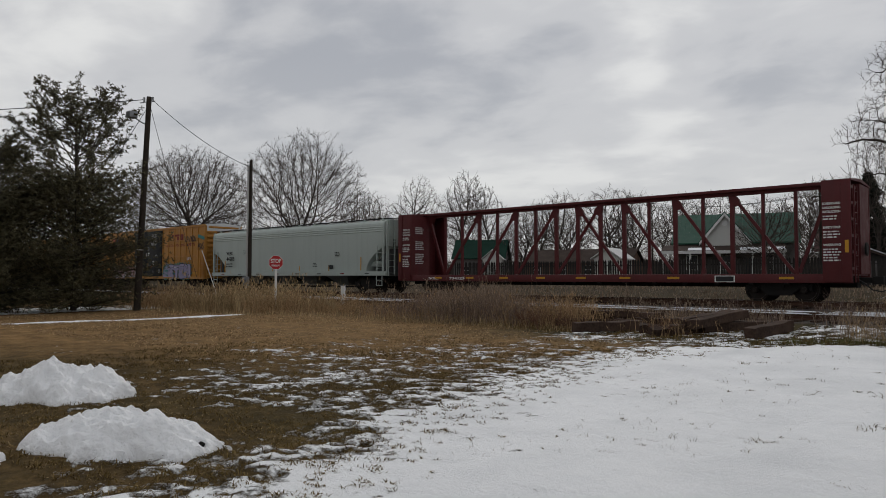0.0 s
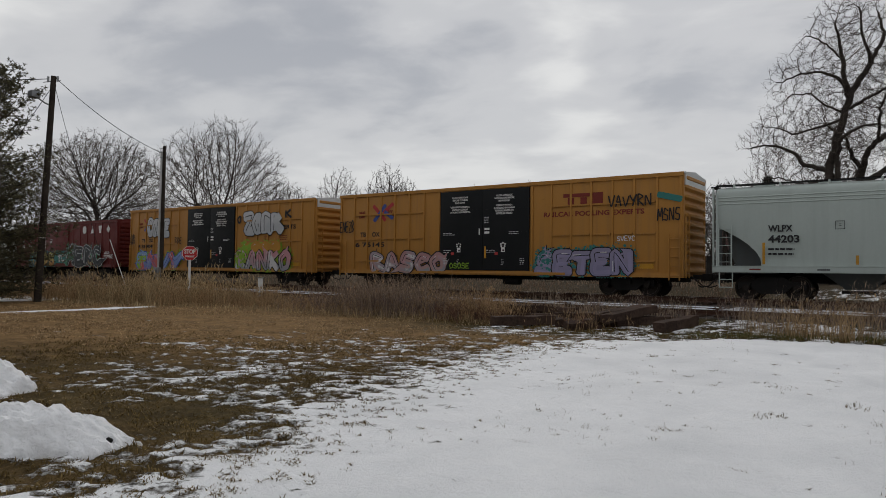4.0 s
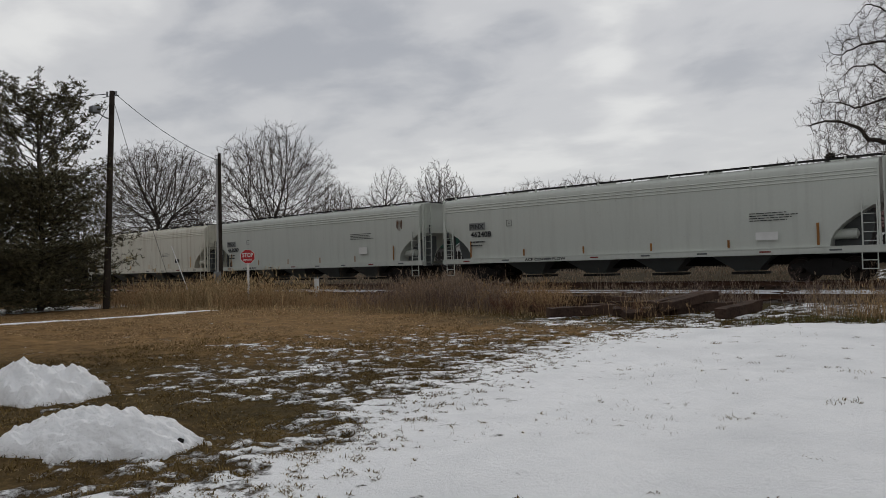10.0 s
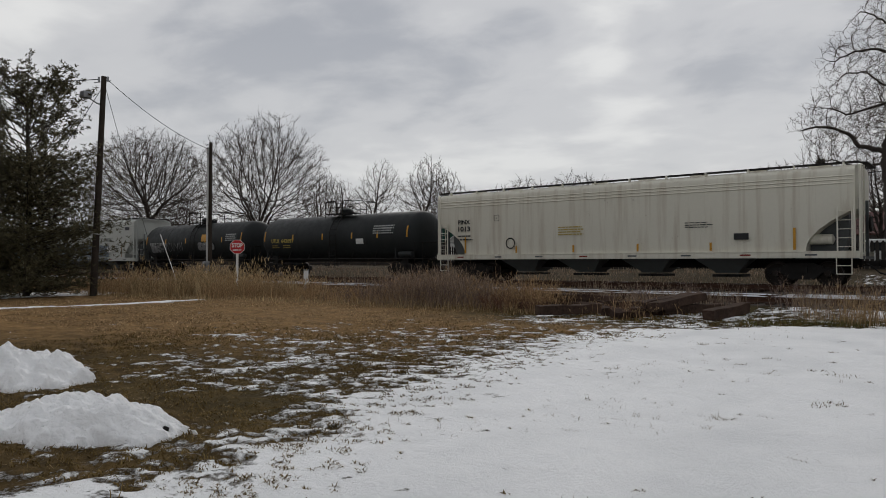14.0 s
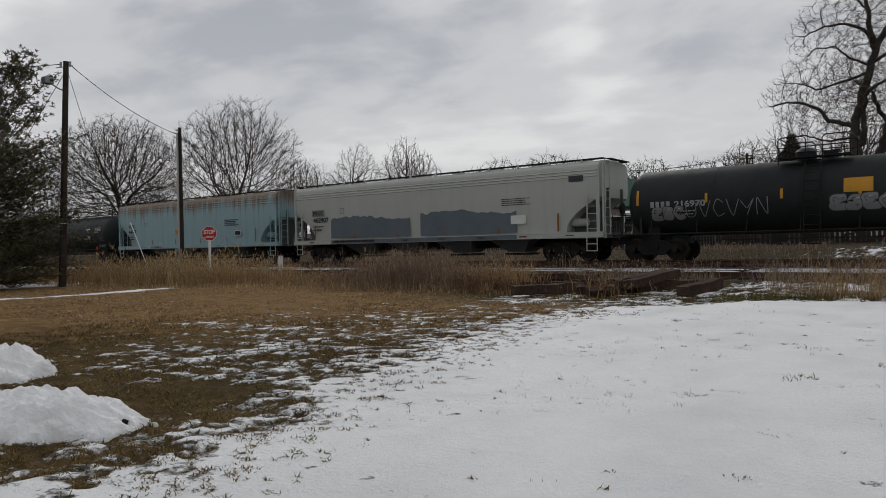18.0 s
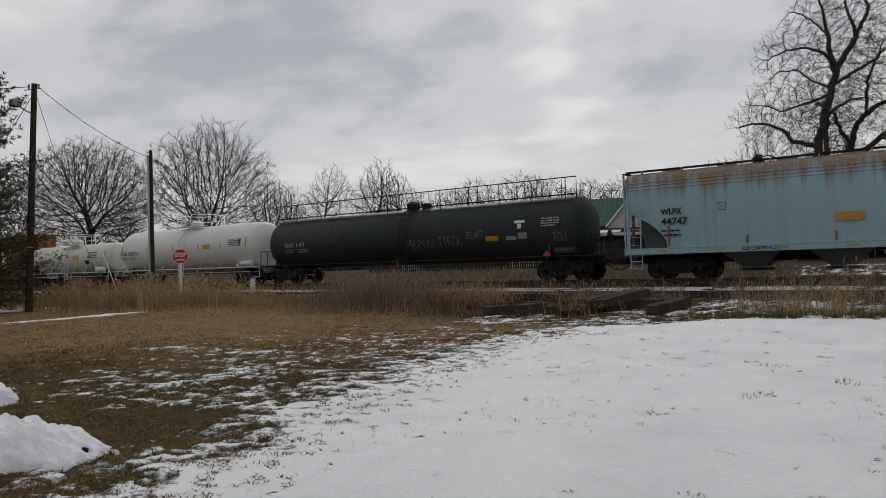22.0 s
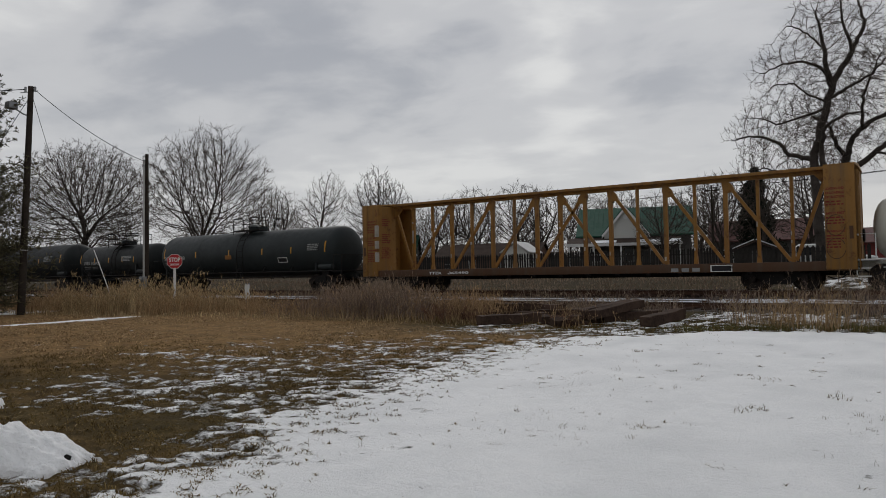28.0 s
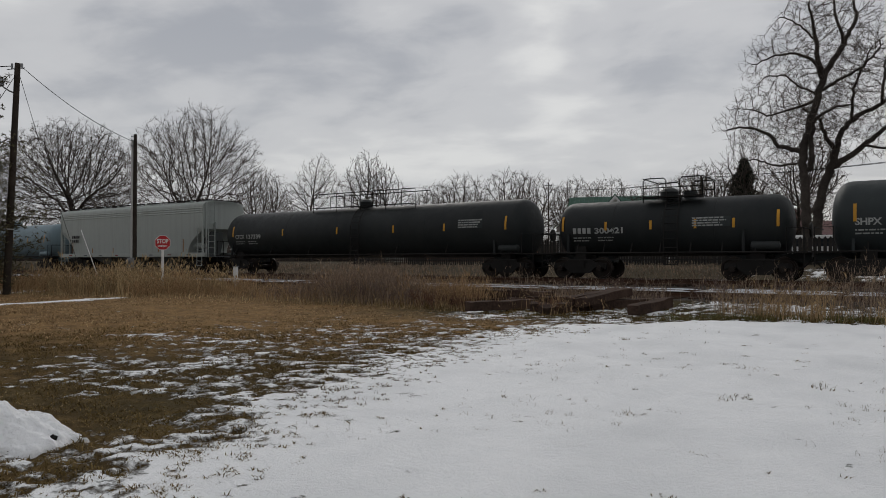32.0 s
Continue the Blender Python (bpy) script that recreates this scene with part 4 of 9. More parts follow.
def boxcar(name, label, x0, x1, top, bottom, mat, door, ribs=True, roof=ROOF, end_top=None):
    car, h = railcar(name, label, "boxcar", x0, x1, 2.55)
    W = 1.56
    # side sheets with a slight fishbelly sill below the door
    body = part("body", box(BM(), -h + 0.05, h - 0.05, -W, W, bottom + 0.06, top - 0.1, 0.02), mat, car)
    for s in (-1, 1):
        def sill(bm):
            plate(bm, [(-h + 0.06, bottom), (h - 0.06, bottom), (h - 0.06, bottom + 0.2), (-h + 0.06, bottom + 0.2)], s * (W + 0.035) - 0.035, 0.07)
        part("side_sill", BM_do(sill), mat, car)
    for s in (-1, 1):
        part("top_chord", box(BM(), -h, h, s * (W + 0.03) - 0.04, s * (W + 0.03) + 0.04, top - 0.16, top), mat, car)

    def roof_shape(bm):
        n = int(2 * h / 1.05)
        secs = []
        for i in range(n + 1):
            x = -h + 2 * h * i / n
            for dx, lift in ((-0.06, 0.0), (-0.03, 0.035), (0.03, 0.035), (0.06, 0.0)):
                xx = min(h, max(-h, x + dx))
                secs.append([(xx + 1e-4 * len(secs), y, z + (lift if abs(y) < 1.5 else 0)) for y, z in ((-1.58, top - 0.02), (-1.5, top + 0.01), (0, top + 0.12), (1.5, top + 0.01), (1.58, top - 0.02), (1.5, top - 0.08), (-1.5, top - 0.08))])
        loft(bm, secs)
    part("roof", BM_do(roof_shape), roof, car, "ribbed galvanised roof")
    # ends with deep horizontal corrugations
    for s in (-1, 1):
        def end(bm):
            for z in (0.0,):
                loft(bm, [[(s * (h - 0.05), y, z - 0.16 * k), (s * (h - 0.05 + 0.11 * k), y, z - 0.05 * k), (s * (h - 0.05 + 0.11 * k), y, z + 0.05 * k), (s * (h - 0.05), y, z + 0.16 * k)] for y, k in ((-1.42, 0.25), (-1.25, 1), (1.25, 1), (1.42, 0.25))])
        rib = finish(BM_do(end), "end_rib", mat)
        for i in range(11):
            part("end_rib", rib, mat, car, at=pose(0, 0, bottom + 0.3 + (top - bottom - 0.5) * i / 10))
        for y in (-1.5, 1.5):
            part("corner_post", box(BM(), s * (h - 0.06) - 0.05, s * (h - 0.06) + 0.05, y - 0.07, y + 0.07, bottom, top - 0.05), mat, car)
        part("end_cap", box(BM(), min(s * (h - 0.04), s * (h + 0.03)), max(s * (h - 0.04), s * (h + 0.03)), -1.45, 1.45, top - 0.5, top + 0.02), roof, car)
        part("end_ladder", ladder(BM(), s * (h + 0.06), -1.25, bottom, top - 1.7 if top > 4.6 else top - 0.3, along="y"), mat, car)
    for s, x in ((1, h - 0.35), (-1, -h + 0.35)):
        part("side_ladder", ladder(BM(), x, -W - 0.1, bottom - 0.1, bottom + 1.75, 0.42, 5), mat, car)
        part("stirrup", BM_do(lambda bm: tube(bm, [(x - 0.2, -W - 0.03, bottom), (x - 0.2, -W - 0.03, bottom - 0.32), (x + 0.2, -W - 0.03, bottom - 0.32), (x + 0.2, -W - 0.03, bottom)], 0.02, 5)), GRAPHITE, car)
    part("underframe", BM_do(lambda bm: (box(bm, -h + 0.3, h - 0.3, -0.35, 0.35, 0.62, bottom + 0.1), [box(bm, x - 0.06, x + 0.06, -W + 0.1, W - 0.1, bottom - 0.12, bottom + 0.08) for x in np.arange(-h + 1, h - 0.5, 1.6)])), DECK_DARK, car)
    part("brake_reservoir", BM_do(lambda bm: lathe_x(bm, [(0.6, 0.02), (0.65, 0.2), (1.5, 0.2), (1.55, 0.02)], 14, 0.55, -0.7)), GRAPHITE, car)
    return car, h, W


def post_row(car, mat, xs, z0, z1, W, wide=0.10, proud=0.055):
    me = finish(box(BM(), -wide / 2, wide / 2, -proud, 0.02, z0, z1, 0.012), "side_post", mat)
    for x in xs:
        part("side_post", me, mat, car, at=pose(x, -W, 0))


def yellow_boxcar(name, label, x0, x1, door0, door1):
    top, bot = 5.03, 0.79
    car, h, W = boxcar(name, label, x0, x1, top, bot, YELLOW, None)
    left = np.linspace(-h + 0.12, door0 - 0.12, 8)
    right = np.linspace(door1 + 0.12, h - 0.12, 8)
    post_row(car, YELLOW, [*left, *right], bot + 0.2, top - 0.12, W)
    for xs in (left, right):
        for z in (top - 1.18, top - 2.46, bot + 0.62):
            def rib(bm):
                for a, b in zip(xs[1:-1], xs[2:-1]):
                    box(bm, a + 0.07, b - 0.07, -W - 0.075, -W + 0.01, z, z + 0.07)
            part("panel_rib", BM_do(rib), YELLOW, car)
    mid = (door0 + door1) / 2
    for a, b in ((door0, mid), (mid, door1)):
        d = part("plug_door", box(BM(), a + 0.004, b - 0.004, -W - 0.10, -W - 0.01, bot + 0.22, top - 0.2, 0.02), DOOR_BLACK, car, "black plug door")

        def seams(bm):
            for z in (bot + 0.9, bot + 2.0, bot + 3.1):
                box(bm, a + 0.08, b - 0.08, -W - 0.106, -W - 0.09, z, z + 0.02)
        part("door_bar", BM_do(seams), DOOR_BLACK, d)
    part("door_track", box(BM(), door0 - 1.6, door1 + 1.8, -W - 0.13, -W - 0.04, bot + 0.05, bot + 0.16), YELLOW, car)
    f = on_flat(-W - 0.125)
    for i, (a, b) in enumerate(((door0, mid), (mid, door1))):
        w = b - a
        for j, block in enumerate(DOOR_TEXT[i]):
            for k, line in enumerate(block):
                tw = min(len(line) * 0.062, w * 0.56)
                lettering(car, line, a + w * 0.48 - tw / 2, top - 0.56 - 0.46 * j - 0.125 * k, 0.085, W_PAINT, f, tw)
        bars(car, a + w * (0.08, 0.58)[i], top - 2.25, w * 0.28, 2, SPRAY["silver"], f, 0.03, 0.05, i + 8)
        bars(car, a + w * 0.1, bot + 1.15, w * 0.2, 2, SPRAY["silver"], f, 0.03, 0.06, i + 12)
        bars(car, a + w * (0.1, 0.82)[i], bot + 0.75, w * 0.1, 4, SPRAY["silver"], f, 0.03, 0.05, i + 14)
        bars(car, a + w * 0.42, bot + 0.7, w * 0.06, 3, SPRAY["silver"], f, 0.03, 0.07, i + 16)
        for q, (dx, dz) in enumerate(((0, 0), (0.11, 0.05), (0.22, 0.0), (0.02, -0.1), (0.2, -0.1))):
            part("stencil_mark", patch(BM(), a + w * 0.4 + dx, a + w * 0.4 + dx + 0.08, bot + 1.42 + dz, bot + 1.49 + dz, f), W_PAINT, car)
        part("placard", patch(BM(), a + w * 0.42, a + w * 0.5, bot + 1.08, bot + 1.30, f), W_PAINT, car)
        part("placard_mark", patch(BM(), a + w * 0.45, a + w * 0.49, bot + 1.12, bot + 1.2, on_flat(-W - 0.13)), K_PAINT, car)
        part("red_sticker", patch(BM(), a + w * 0.28, a + w * 0.35, bot + 0.95, bot + 1.08, f), SPRAY["red"], car)
    part("placard", patch(BM(), mid + 0.12, mid + 0.22, bot + 0.8, bot + 1.35, f), Y_PAINT, car)
    part("placard", patch(BM(), mid - 0.2, mid - 0.14, bot + 1.9, bot + 2.2, f), W_PAINT, car)
    for z in (1.95, 2.12):
        part("placard", patch(BM(), mid + 0.12, mid + 0.4, bot + z, bot + z + 0.1, f), W_PAINT, car)
    bars(car, mid + 0.1, bot + 2.7, 0.28, 4, SPRAY["silver"], f, 0.03, 0.05, 21)
    part("defect_plate", box(BM(), h - 1.9, h - 1.2, -W - 0.03, -W, bot + 0.36, bot + 0.56), Y_PAINT, car)
    g = on_flat(-W - 0.014)
    x = left[1]
    lettering(car, "TB", x + 0.45, bot + 1.95, 0.24, K_PAINT, g)
    lettering(car, "OX", x + 1.28, bot + 1.95, 0.24, K_PAINT, g)
    return car, h, W, left, right, g, f


def centerbeam(name, label, x0, x1, mat, seed):
    car, h = railcar(name, label, "centerbeam flatcar", x0, x1, 2.6)
    top, deck = 4.42, 1.06
    side = 1.42
    for s in (-1, 1):
        part("side_sill", box(BM(), -h, h, s * side - 0.06, s * side + 0.06, 0.72, deck, 0.015), RUST_SILL if mat is YELLOW_FLAT else mat, car)

    def decking(bm):
        box(bm, -h + 0.1, h - 0.1, -0.3, 0.3, 0.55, 0.98)
        for x in np.arange(-h + 0.7, h - 0.3, 1.28):
            box(bm, x - 0.09, x + 0.09, -side, side, 0.78, 1.02)
    part("underframe", BM_do(decking), DECK_DARK, car)
    part("deck", box(BM(), -h + 0.06, h - 0.06, -side + 0.06, side - 0.06, 1.0, deck - 0.012), mat, car)
    # truss along the middle
    bx = h - 1.0
    n = 17
    xs = np.linspace(-bx, bx, n + 1)
    crest = top + 0.17
    part("top_chord", BM_do(lambda bm: (box(bm, -h + 0.8, h - 0.8, -0.32, 0.32, crest - 0.14, crest - 0.02, 0.01), box(bm, -h + 0.8, h - 0.8, -0.10, 0.10, crest - 0.27, crest - 0.14))), mat, car)
    zt, zb = crest - 0.36, deck + 0.06
    heads = {9: -1, 7: -1, 5: -1, 3: -1, 8: 1, 10: 1, 12: 1, 14: 1}
    for i in range(1, n):
        x = xs[i]
        w = 0.085 if i in heads else 0.06
        part("truss_post", box(BM(), x - w, x + w, -0.075, 0.075, deck - 0.01, crest - 0.2, 0.012), mat, car)
        if i in heads:
            q = heads[i]
            part("gusset", BM_do(lambda bm: plate(bm, [(x - 0.12, crest - 0.25), (x + 0.12, crest - 0.25), (x + 0.12 + 0.16 * max(q, 0), crest - 0.42), (x + 0.3 * max(q, 0) + 0.06, crest - 0.66), (x, crest - 0.74), (x + 0.3 * min(q, 0) - 0.06, crest - 0.66), (x - 0.12 + 0.16 * min(q, 0), crest - 0.42)], -0.08, 0.16)), mat, car)
        else:
            part("gusset", BM_do(lambda bm: plate(bm, [(x - 0.09, deck), (x + 0.09, deck), (x + 0.06, deck + 0.3), (x - 0.06, deck + 0.3)], -0.08, 0.16)), mat, car)

    def diag(a, b, wide=0.065):
        def go(bm):
            (xa, za), (xb, zb) = a, b
            d = Vector((xb - xa, 0, zb - za)).normalized()
            p = Vector((-d.z, 0, d.x)) * wide
            loft(bm, [[(x + q * p.x, y, z + q * p.z) for q, y in ((1, -0.05), (1, 0.05), (-1, 0.05), (-1, -0.05))] for x, z in (a, b)])
        part("truss_diagonal", BM_do(go), mat, car)
    for k, q in heads.items():
        diag((xs[k] + q * 0.12, zt - 0.05), (xs[k + 2 * q] - q * 0.1, zb))
    diag((xs[n] - 0.02, zt), (xs[n - 1] + 0.1, zb)), diag((xs[0] + 0.02, zt), (xs[1] - 0.1, zb))
    for q in (-1, 1):
        part("gusset", BM_do(lambda bm: plate(bm, [(q * bx, crest - 0.25), (q * (bx - 0.45), crest - 0.25), (q * (bx - 0.12), crest - 0.62), (q * bx, crest - 0.75)], -0.08, 0.16)), mat, car)
    # bulkheads: side wings, inner sheet, ribbed end
    for s in (-1, 1):
        for q in (-1, 1):
            part("bulkhead_wing", box(BM(), min(s * h, s * (h - 0.95)), max(s * h, s * (h - 0.95)), q * 1.5 - 0.05, q * 1.5 + 0.05, 0.76, top, 0.02), mat, car)
        part("bulkhead_sheet", box(BM(), s * (h - 0.9) - 0.04, s * (h - 0.9) + 0.04, -1.45, 0.0, deck, top), mat, car)
        part("bulkhead_sheet", box(BM(), s * (h - 0.06) - 0.04, s * (h - 0.06) + 0.04, 0.0, 1.45, deck, top), mat, car)
        part("bulkhead_web", box(BM(), min(s * (h - 0.1), s * (h - 0.86)), max(s * (h - 0.1), s * (h - 0.86)), -0.03, 0.03, deck, top), mat, car)

        def ribs(bm):
            for z in np.linspace(deck + 0.2, top - 0.15, 6):
                box(bm, min(s * (h - 0.86), s * (h - 0.12)), max(s * (h - 0.86), s * (h - 0.12)), -1.44, -0.04, z - 0.05, z + 0.05)
            for y in (-1.0, -0.5):
                box(bm, min(s * (h - 0.86), s * (h - 0.13)), max(s * (h - 0.86), s * (h - 0.13)), y - 0.05, y + 0.05, deck, top - 0.05)
        part("bulkhead_ribs", BM_do(ribs), mat, car)
        part("bulkhead_cap", BM_do(lambda bm: loft(bm, [[(x, -1.55, top - 0.01), (x, -1.55, top + 0.05), (x, 0, crest + 0.02), (x, 1.55, top + 0.05), (x, 1.55, top - 0.01), (x, 0, crest - 0.1)] for x in (s * (h + 0.02), s * (h - 0.95))])), mat, car)
        part("bulkhead_post", box(BM(), min(s * (h + 0.01), s * (h - 0.3)), max(s * (h + 0.01), s * (h - 0.3)), -1.585, -1.55, 0.76, top + 0.02, 0.012), mat, car)
        part("end_ladder", ladder(BM(), s * (h + 0.08), -1.2, 0.75, top - 0.2, along="y"), mat, car)
        part("hand_brake", BM_do(lambda bm: lathe_x(bm, [(s * (h + 0.05), 0.24), (s * (h + 0.09), 0.26), (s * (h + 0.12), 0.22)], 18, 2.0, 0.5)), GRAPHITE, car)
    f = on_flat(-1.556)
    light = W_PAINT
    for s in (-1, 1):
        c = s * (h - 0.62)
        for i, (w, z) in enumerate((("LOADING AND", top - 0.85), ("UNLOADING", top - 1.0), ("INSTRUCTION", top - 1.15), ("SAFETY FIRST", top - 1.72), ("WARNING", top - 2.35))):
            lettering(car, w, c - 0.29, z, 0.085, light if mat is RED_FLAT else R_PAINT, f, 0.58)
        bars(car, c - 0.29, top - 1.3, 0.6, 2, light if mat is RED_FLAT else R_PAINT, f, 0.05, 0.05, 1)
        bars(car, c - 0.29, top - 1.86, 0.6, 3, light if mat is RED_FLAT else R_PAINT, f, 0.05, 0.05, 2)
        bars(car, c - 0.29, top - 2.5, 0.6, 5, light if mat is RED_FLAT else R_PAINT, f, 0.05, 0.05, 3)
        part("reflector", patch(BM(), s * (h - 0.14) - 0.06, s * (h - 0.14) + 0.06, top - 2.6, top - 2.15, on_flat(-1.588)), Y_PAINT if mat is RED_FLAT else RUST_SILL, car)
    inner = lambda u, v: (-h + 0.948, u, v)
    for k in range(3):
        bars(car, -1.15, top - (0.7, 1.5, 2.2)[k], 0.75, (4, 5, 6)[k], light if mat is RED_FLAT else R_PAINT, inner, 0.05, 0.055, 30 + k)
    g = on_flat(-side - 0.064)
    for x in np.linspace(-h + 3, h - 2.2, 9):
        part("reflector", patch(BM(), x - 0.26, x + 0.26, 0.86, 0.95, g), Y_PAINT if mat is RED_FLAT else RUST_SILL, car)
    part("notice_plate", patch(BM(), h - 4.9, h - 4.1, 0.74, 1.0, g), W_PAINT, car)
    part("notice_panel", patch(BM(), h - 4.85, h - 4.15, 0.77, 0.97, on_flat(-side - 0.068)), K_PAINT, car)
    if mat is YELLOW_FLAT:
        lettering(car, "TTZX", -h + 4.2, 0.82, 0.12, W_PAINT, g, 0.75), lettering(car, "865490", -h + 5.3, 0.82, 0.12, W_PAINT, g, 1.2)
    else:
        lettering(car, "NOKL", -h + 2.3, 0.82, 0.13, W_PAINT, g, 0.7), lettering(car, "734123", -h + 3.8, 0.82, 0.13, W_PAINT, g, 1.05)
    winch = finish(BM_do(lambda bm: lathe_x(bm, [(-0.09, 0.05), (-0.07, 0.08), (0.07, 0.08), (0.09, 0.05)], 8, 0.68, -side + 0.02)), "winch", DECK_DARK)
    for x in np.linspace(-h + 2.2, h - 2.2, 15):
        part("winch", winch, DECK_DARK, car, at=pose(x, 0, 0))
    return car, h, f


def hopper(name, label, x0, x1, mat, top=4.42, bays=4, style=0, sill_mat=None):
    """A covered hopper: one lofted shell with cut-up ends, roof walk, hatches, sill, chutes and end ladders."""
    car, h = railcar(name, label, "covered hopper", x0, x1, 2.05)
    sill_mat = sill_mat or mat
    W = 1.575

    def shell(bm):
        def section(x, zb):
            pts = []
            side = [(1.50, zb), (1.545, zb + (3.4 - zb) * 0.35), (1.575, zb + (3.4 - zb) * 0.75), (1.575, 3.62)]
            bead = [(1.575, 3.66), (1.600, 3.69), (1.575, 3.72), (1.572, 3.79), (1.596, 3.82), (1.570, 3.85), (1.566, 3.92), (1.59, 3.95), (1.56, 3.98)]
            roof = [(1.55, 4.14), (1.49, 4.24), (1.36, 4.32), (0.9, 4.40), (0.0, 4.45)]
            k = top / 4.42
            half = side + [(a, b * k) for a, b in bead] + [(a, b * k) for a, b in roof]
            return [(x, -a, b) for a, b in half] + [(x, a, b) for a, b in half[-2::-1]]
        xe = h - 0.2
        secs = [(-xe, 2.78), (-xe + 0.35, 2.6), (-xe + 0.8, 2.34), (-xe + 1.15, 2.08), (-xe + 1.42, 1.8), (-xe + 1.56, 1.55), (-xe + 1.6, 1.28)]
        secs = secs + [(0, 1.28)] + [(-x, z) for x, z in secs[::-1]]
        loft(bm, [section(x, z) for x, z in secs])
    part("body", BM_do(shell), mat, car)
    for s in (-1, 1):
        part("side_sill", BM_do(lambda bm: (box(bm, -h + 0.05, h - 0.05, s * 1.56 - 0.05, s * 1.56 + 0.05, 1.03, 1.27, 0.012), box(bm, -h + 0.05, h - 0.05, min(s * 1.45, s * 1.63), max(s * 1.45, s * 1.63), 1.255, 1.285))), sill_mat, car)
        # upright plate stands in for the slope sheet; body shade is in its colour
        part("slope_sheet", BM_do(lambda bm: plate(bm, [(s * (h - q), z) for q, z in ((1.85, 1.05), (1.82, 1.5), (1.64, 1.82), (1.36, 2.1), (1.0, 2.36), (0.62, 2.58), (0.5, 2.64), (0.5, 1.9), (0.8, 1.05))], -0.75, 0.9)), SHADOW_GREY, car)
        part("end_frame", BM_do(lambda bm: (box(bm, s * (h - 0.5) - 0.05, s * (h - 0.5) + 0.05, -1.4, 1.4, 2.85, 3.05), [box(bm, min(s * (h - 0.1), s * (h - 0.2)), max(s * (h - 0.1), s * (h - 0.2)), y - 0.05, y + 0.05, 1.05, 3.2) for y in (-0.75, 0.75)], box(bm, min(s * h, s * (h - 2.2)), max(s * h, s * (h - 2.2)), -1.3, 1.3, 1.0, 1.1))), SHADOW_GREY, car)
        # corner posts and ladders
        part("corner_post", BM_do(lambda bm: (box(bm, s * (h - 0.22) - 0.035, s * (h - 0.22) + 0.035, -1.62, -1.54, 1.05, top - 0.3), box(bm, s * (h - 0.06) - 0.03, s * (h - 0.06) + 0.03, -1.5, -1.42, 1.0, top - 0.1))), sill_mat, car)
        part("side_ladder", ladder(BM(), s * (h - 0.52), -1.60, 1.27, 2.85, 0.46, 5, r=0.013), sill_mat, car)
        part("end_ladder", ladder(BM(), s * (h - 0.02), -1.1, 1.0, top - 0.05, 0.5, 9, "y"), sill_mat, car)
        part("stirrup", BM_do(lambda bm: [tube(bm, [(s * (h - 0.55) + d, -1.6, 1.05), (s * (h - 0.55) + d, -1.6, 0.45)], 0.022, 5) for d in (-0.24, 0.24)] + [tube(bm, [(s * (h - 0.55) - 0.24, -1.6, z), (s * (h - 0.55) + 0.24, -1.6, z)], 0.02, 5) for z in (0.46, 0.76)]), sill_mat, car)
        part("end_platform", box(BM(), min(s * (h - 0.1), s * (h + 0.14)), max(s * (h - 0.1), s * (h + 0.14)), -1.1, 1.1, top + 0.0, top + 0.035), GRAPHITE, car)
    part("brake_reservoir", BM_do(lambda bm: lathe_x(bm, [(h - 2.0, 0.03), (h - 1.93, 0.19), (h - 1.0, 0.19), (h - 0.92, 0.03)], 16, 1.72, -1.0)), mat, car)
    part("hand_brake", BM_do(lambda bm: lathe_x(bm, [(h - 0.02, 0.28), (h + 0.03, 0.30), (h + 0.06, 0.26)], 20, 2.3, 0.4)), GRAPHITE, car)
    # roof walk
    plank = finish(box(BM(), -h + 0.1, h - 0.1, -0.05, 0.05, top + 0.02, top + 0.06), "walk_plank", GRAPHITE)
    for y in (-1.28, -1.14, -1.0, 1.0, 1.14, 1.28):
        part("walk_plank", plank, GRAPHITE, car, "dark steel roof walk grating", at=pose(0, y, 0))
    br = finish(BM_do(lambda bm: box(bm, -0.03, 0.03, -0.06, 0.06, top - 0.2, top + 0.04)), "walk_bracket", mat)
    for x in np.arange(-h + 0.8, h - 0.4, 1.62):
        for y in (-1.33, 1.33):
            part("walk_bracket", br, mat, car, at=pose(x, y, 0))
    hatch = finish(BM_do(lambda bm: (tube(bm, [(0, 0, top), (0, 0, top + 0.14)], 0.36, 16), tube(bm, [(0, 0, top + 0.13), (0, 0, top + 0.17)], 0.40, 16, 0.3))), "roof_hatch", mat)
    for x in np.linspace(-h + 1.6, h - 1.6, 8):
        part("roof_hatch", hatch, mat, car, at=pose(x, 0, 0))
    # chutes
    n = bays
    span_x = 2 * (h - 3.3)
    for i in range(n):
        c = -span_x / 2 + span_x * (i + 0.5) / n
        w = span_x / n / 2
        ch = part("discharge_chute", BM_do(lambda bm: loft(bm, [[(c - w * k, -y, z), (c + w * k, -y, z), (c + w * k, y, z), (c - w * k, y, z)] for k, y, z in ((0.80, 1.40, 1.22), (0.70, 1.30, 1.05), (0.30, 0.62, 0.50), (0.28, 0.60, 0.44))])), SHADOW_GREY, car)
        part("outlet_gate", BM_do(lambda bm: (box(bm, c - w * 0.34, c + w * 0.34, -0.72, 0.72, 0.30, 0.40), tube(bm, [(c, -0.95, 0.36), (c, 0.95, 0.36)], 0.045, 8))), GRAPHITE, ch)
    part("centre_sill", box(BM(), -h + 0.2, h - 0.2, -0.3, 0.3, 0.66, 1.05), DECK_DARK, car)
    g = on_flat(-W - 0.034)
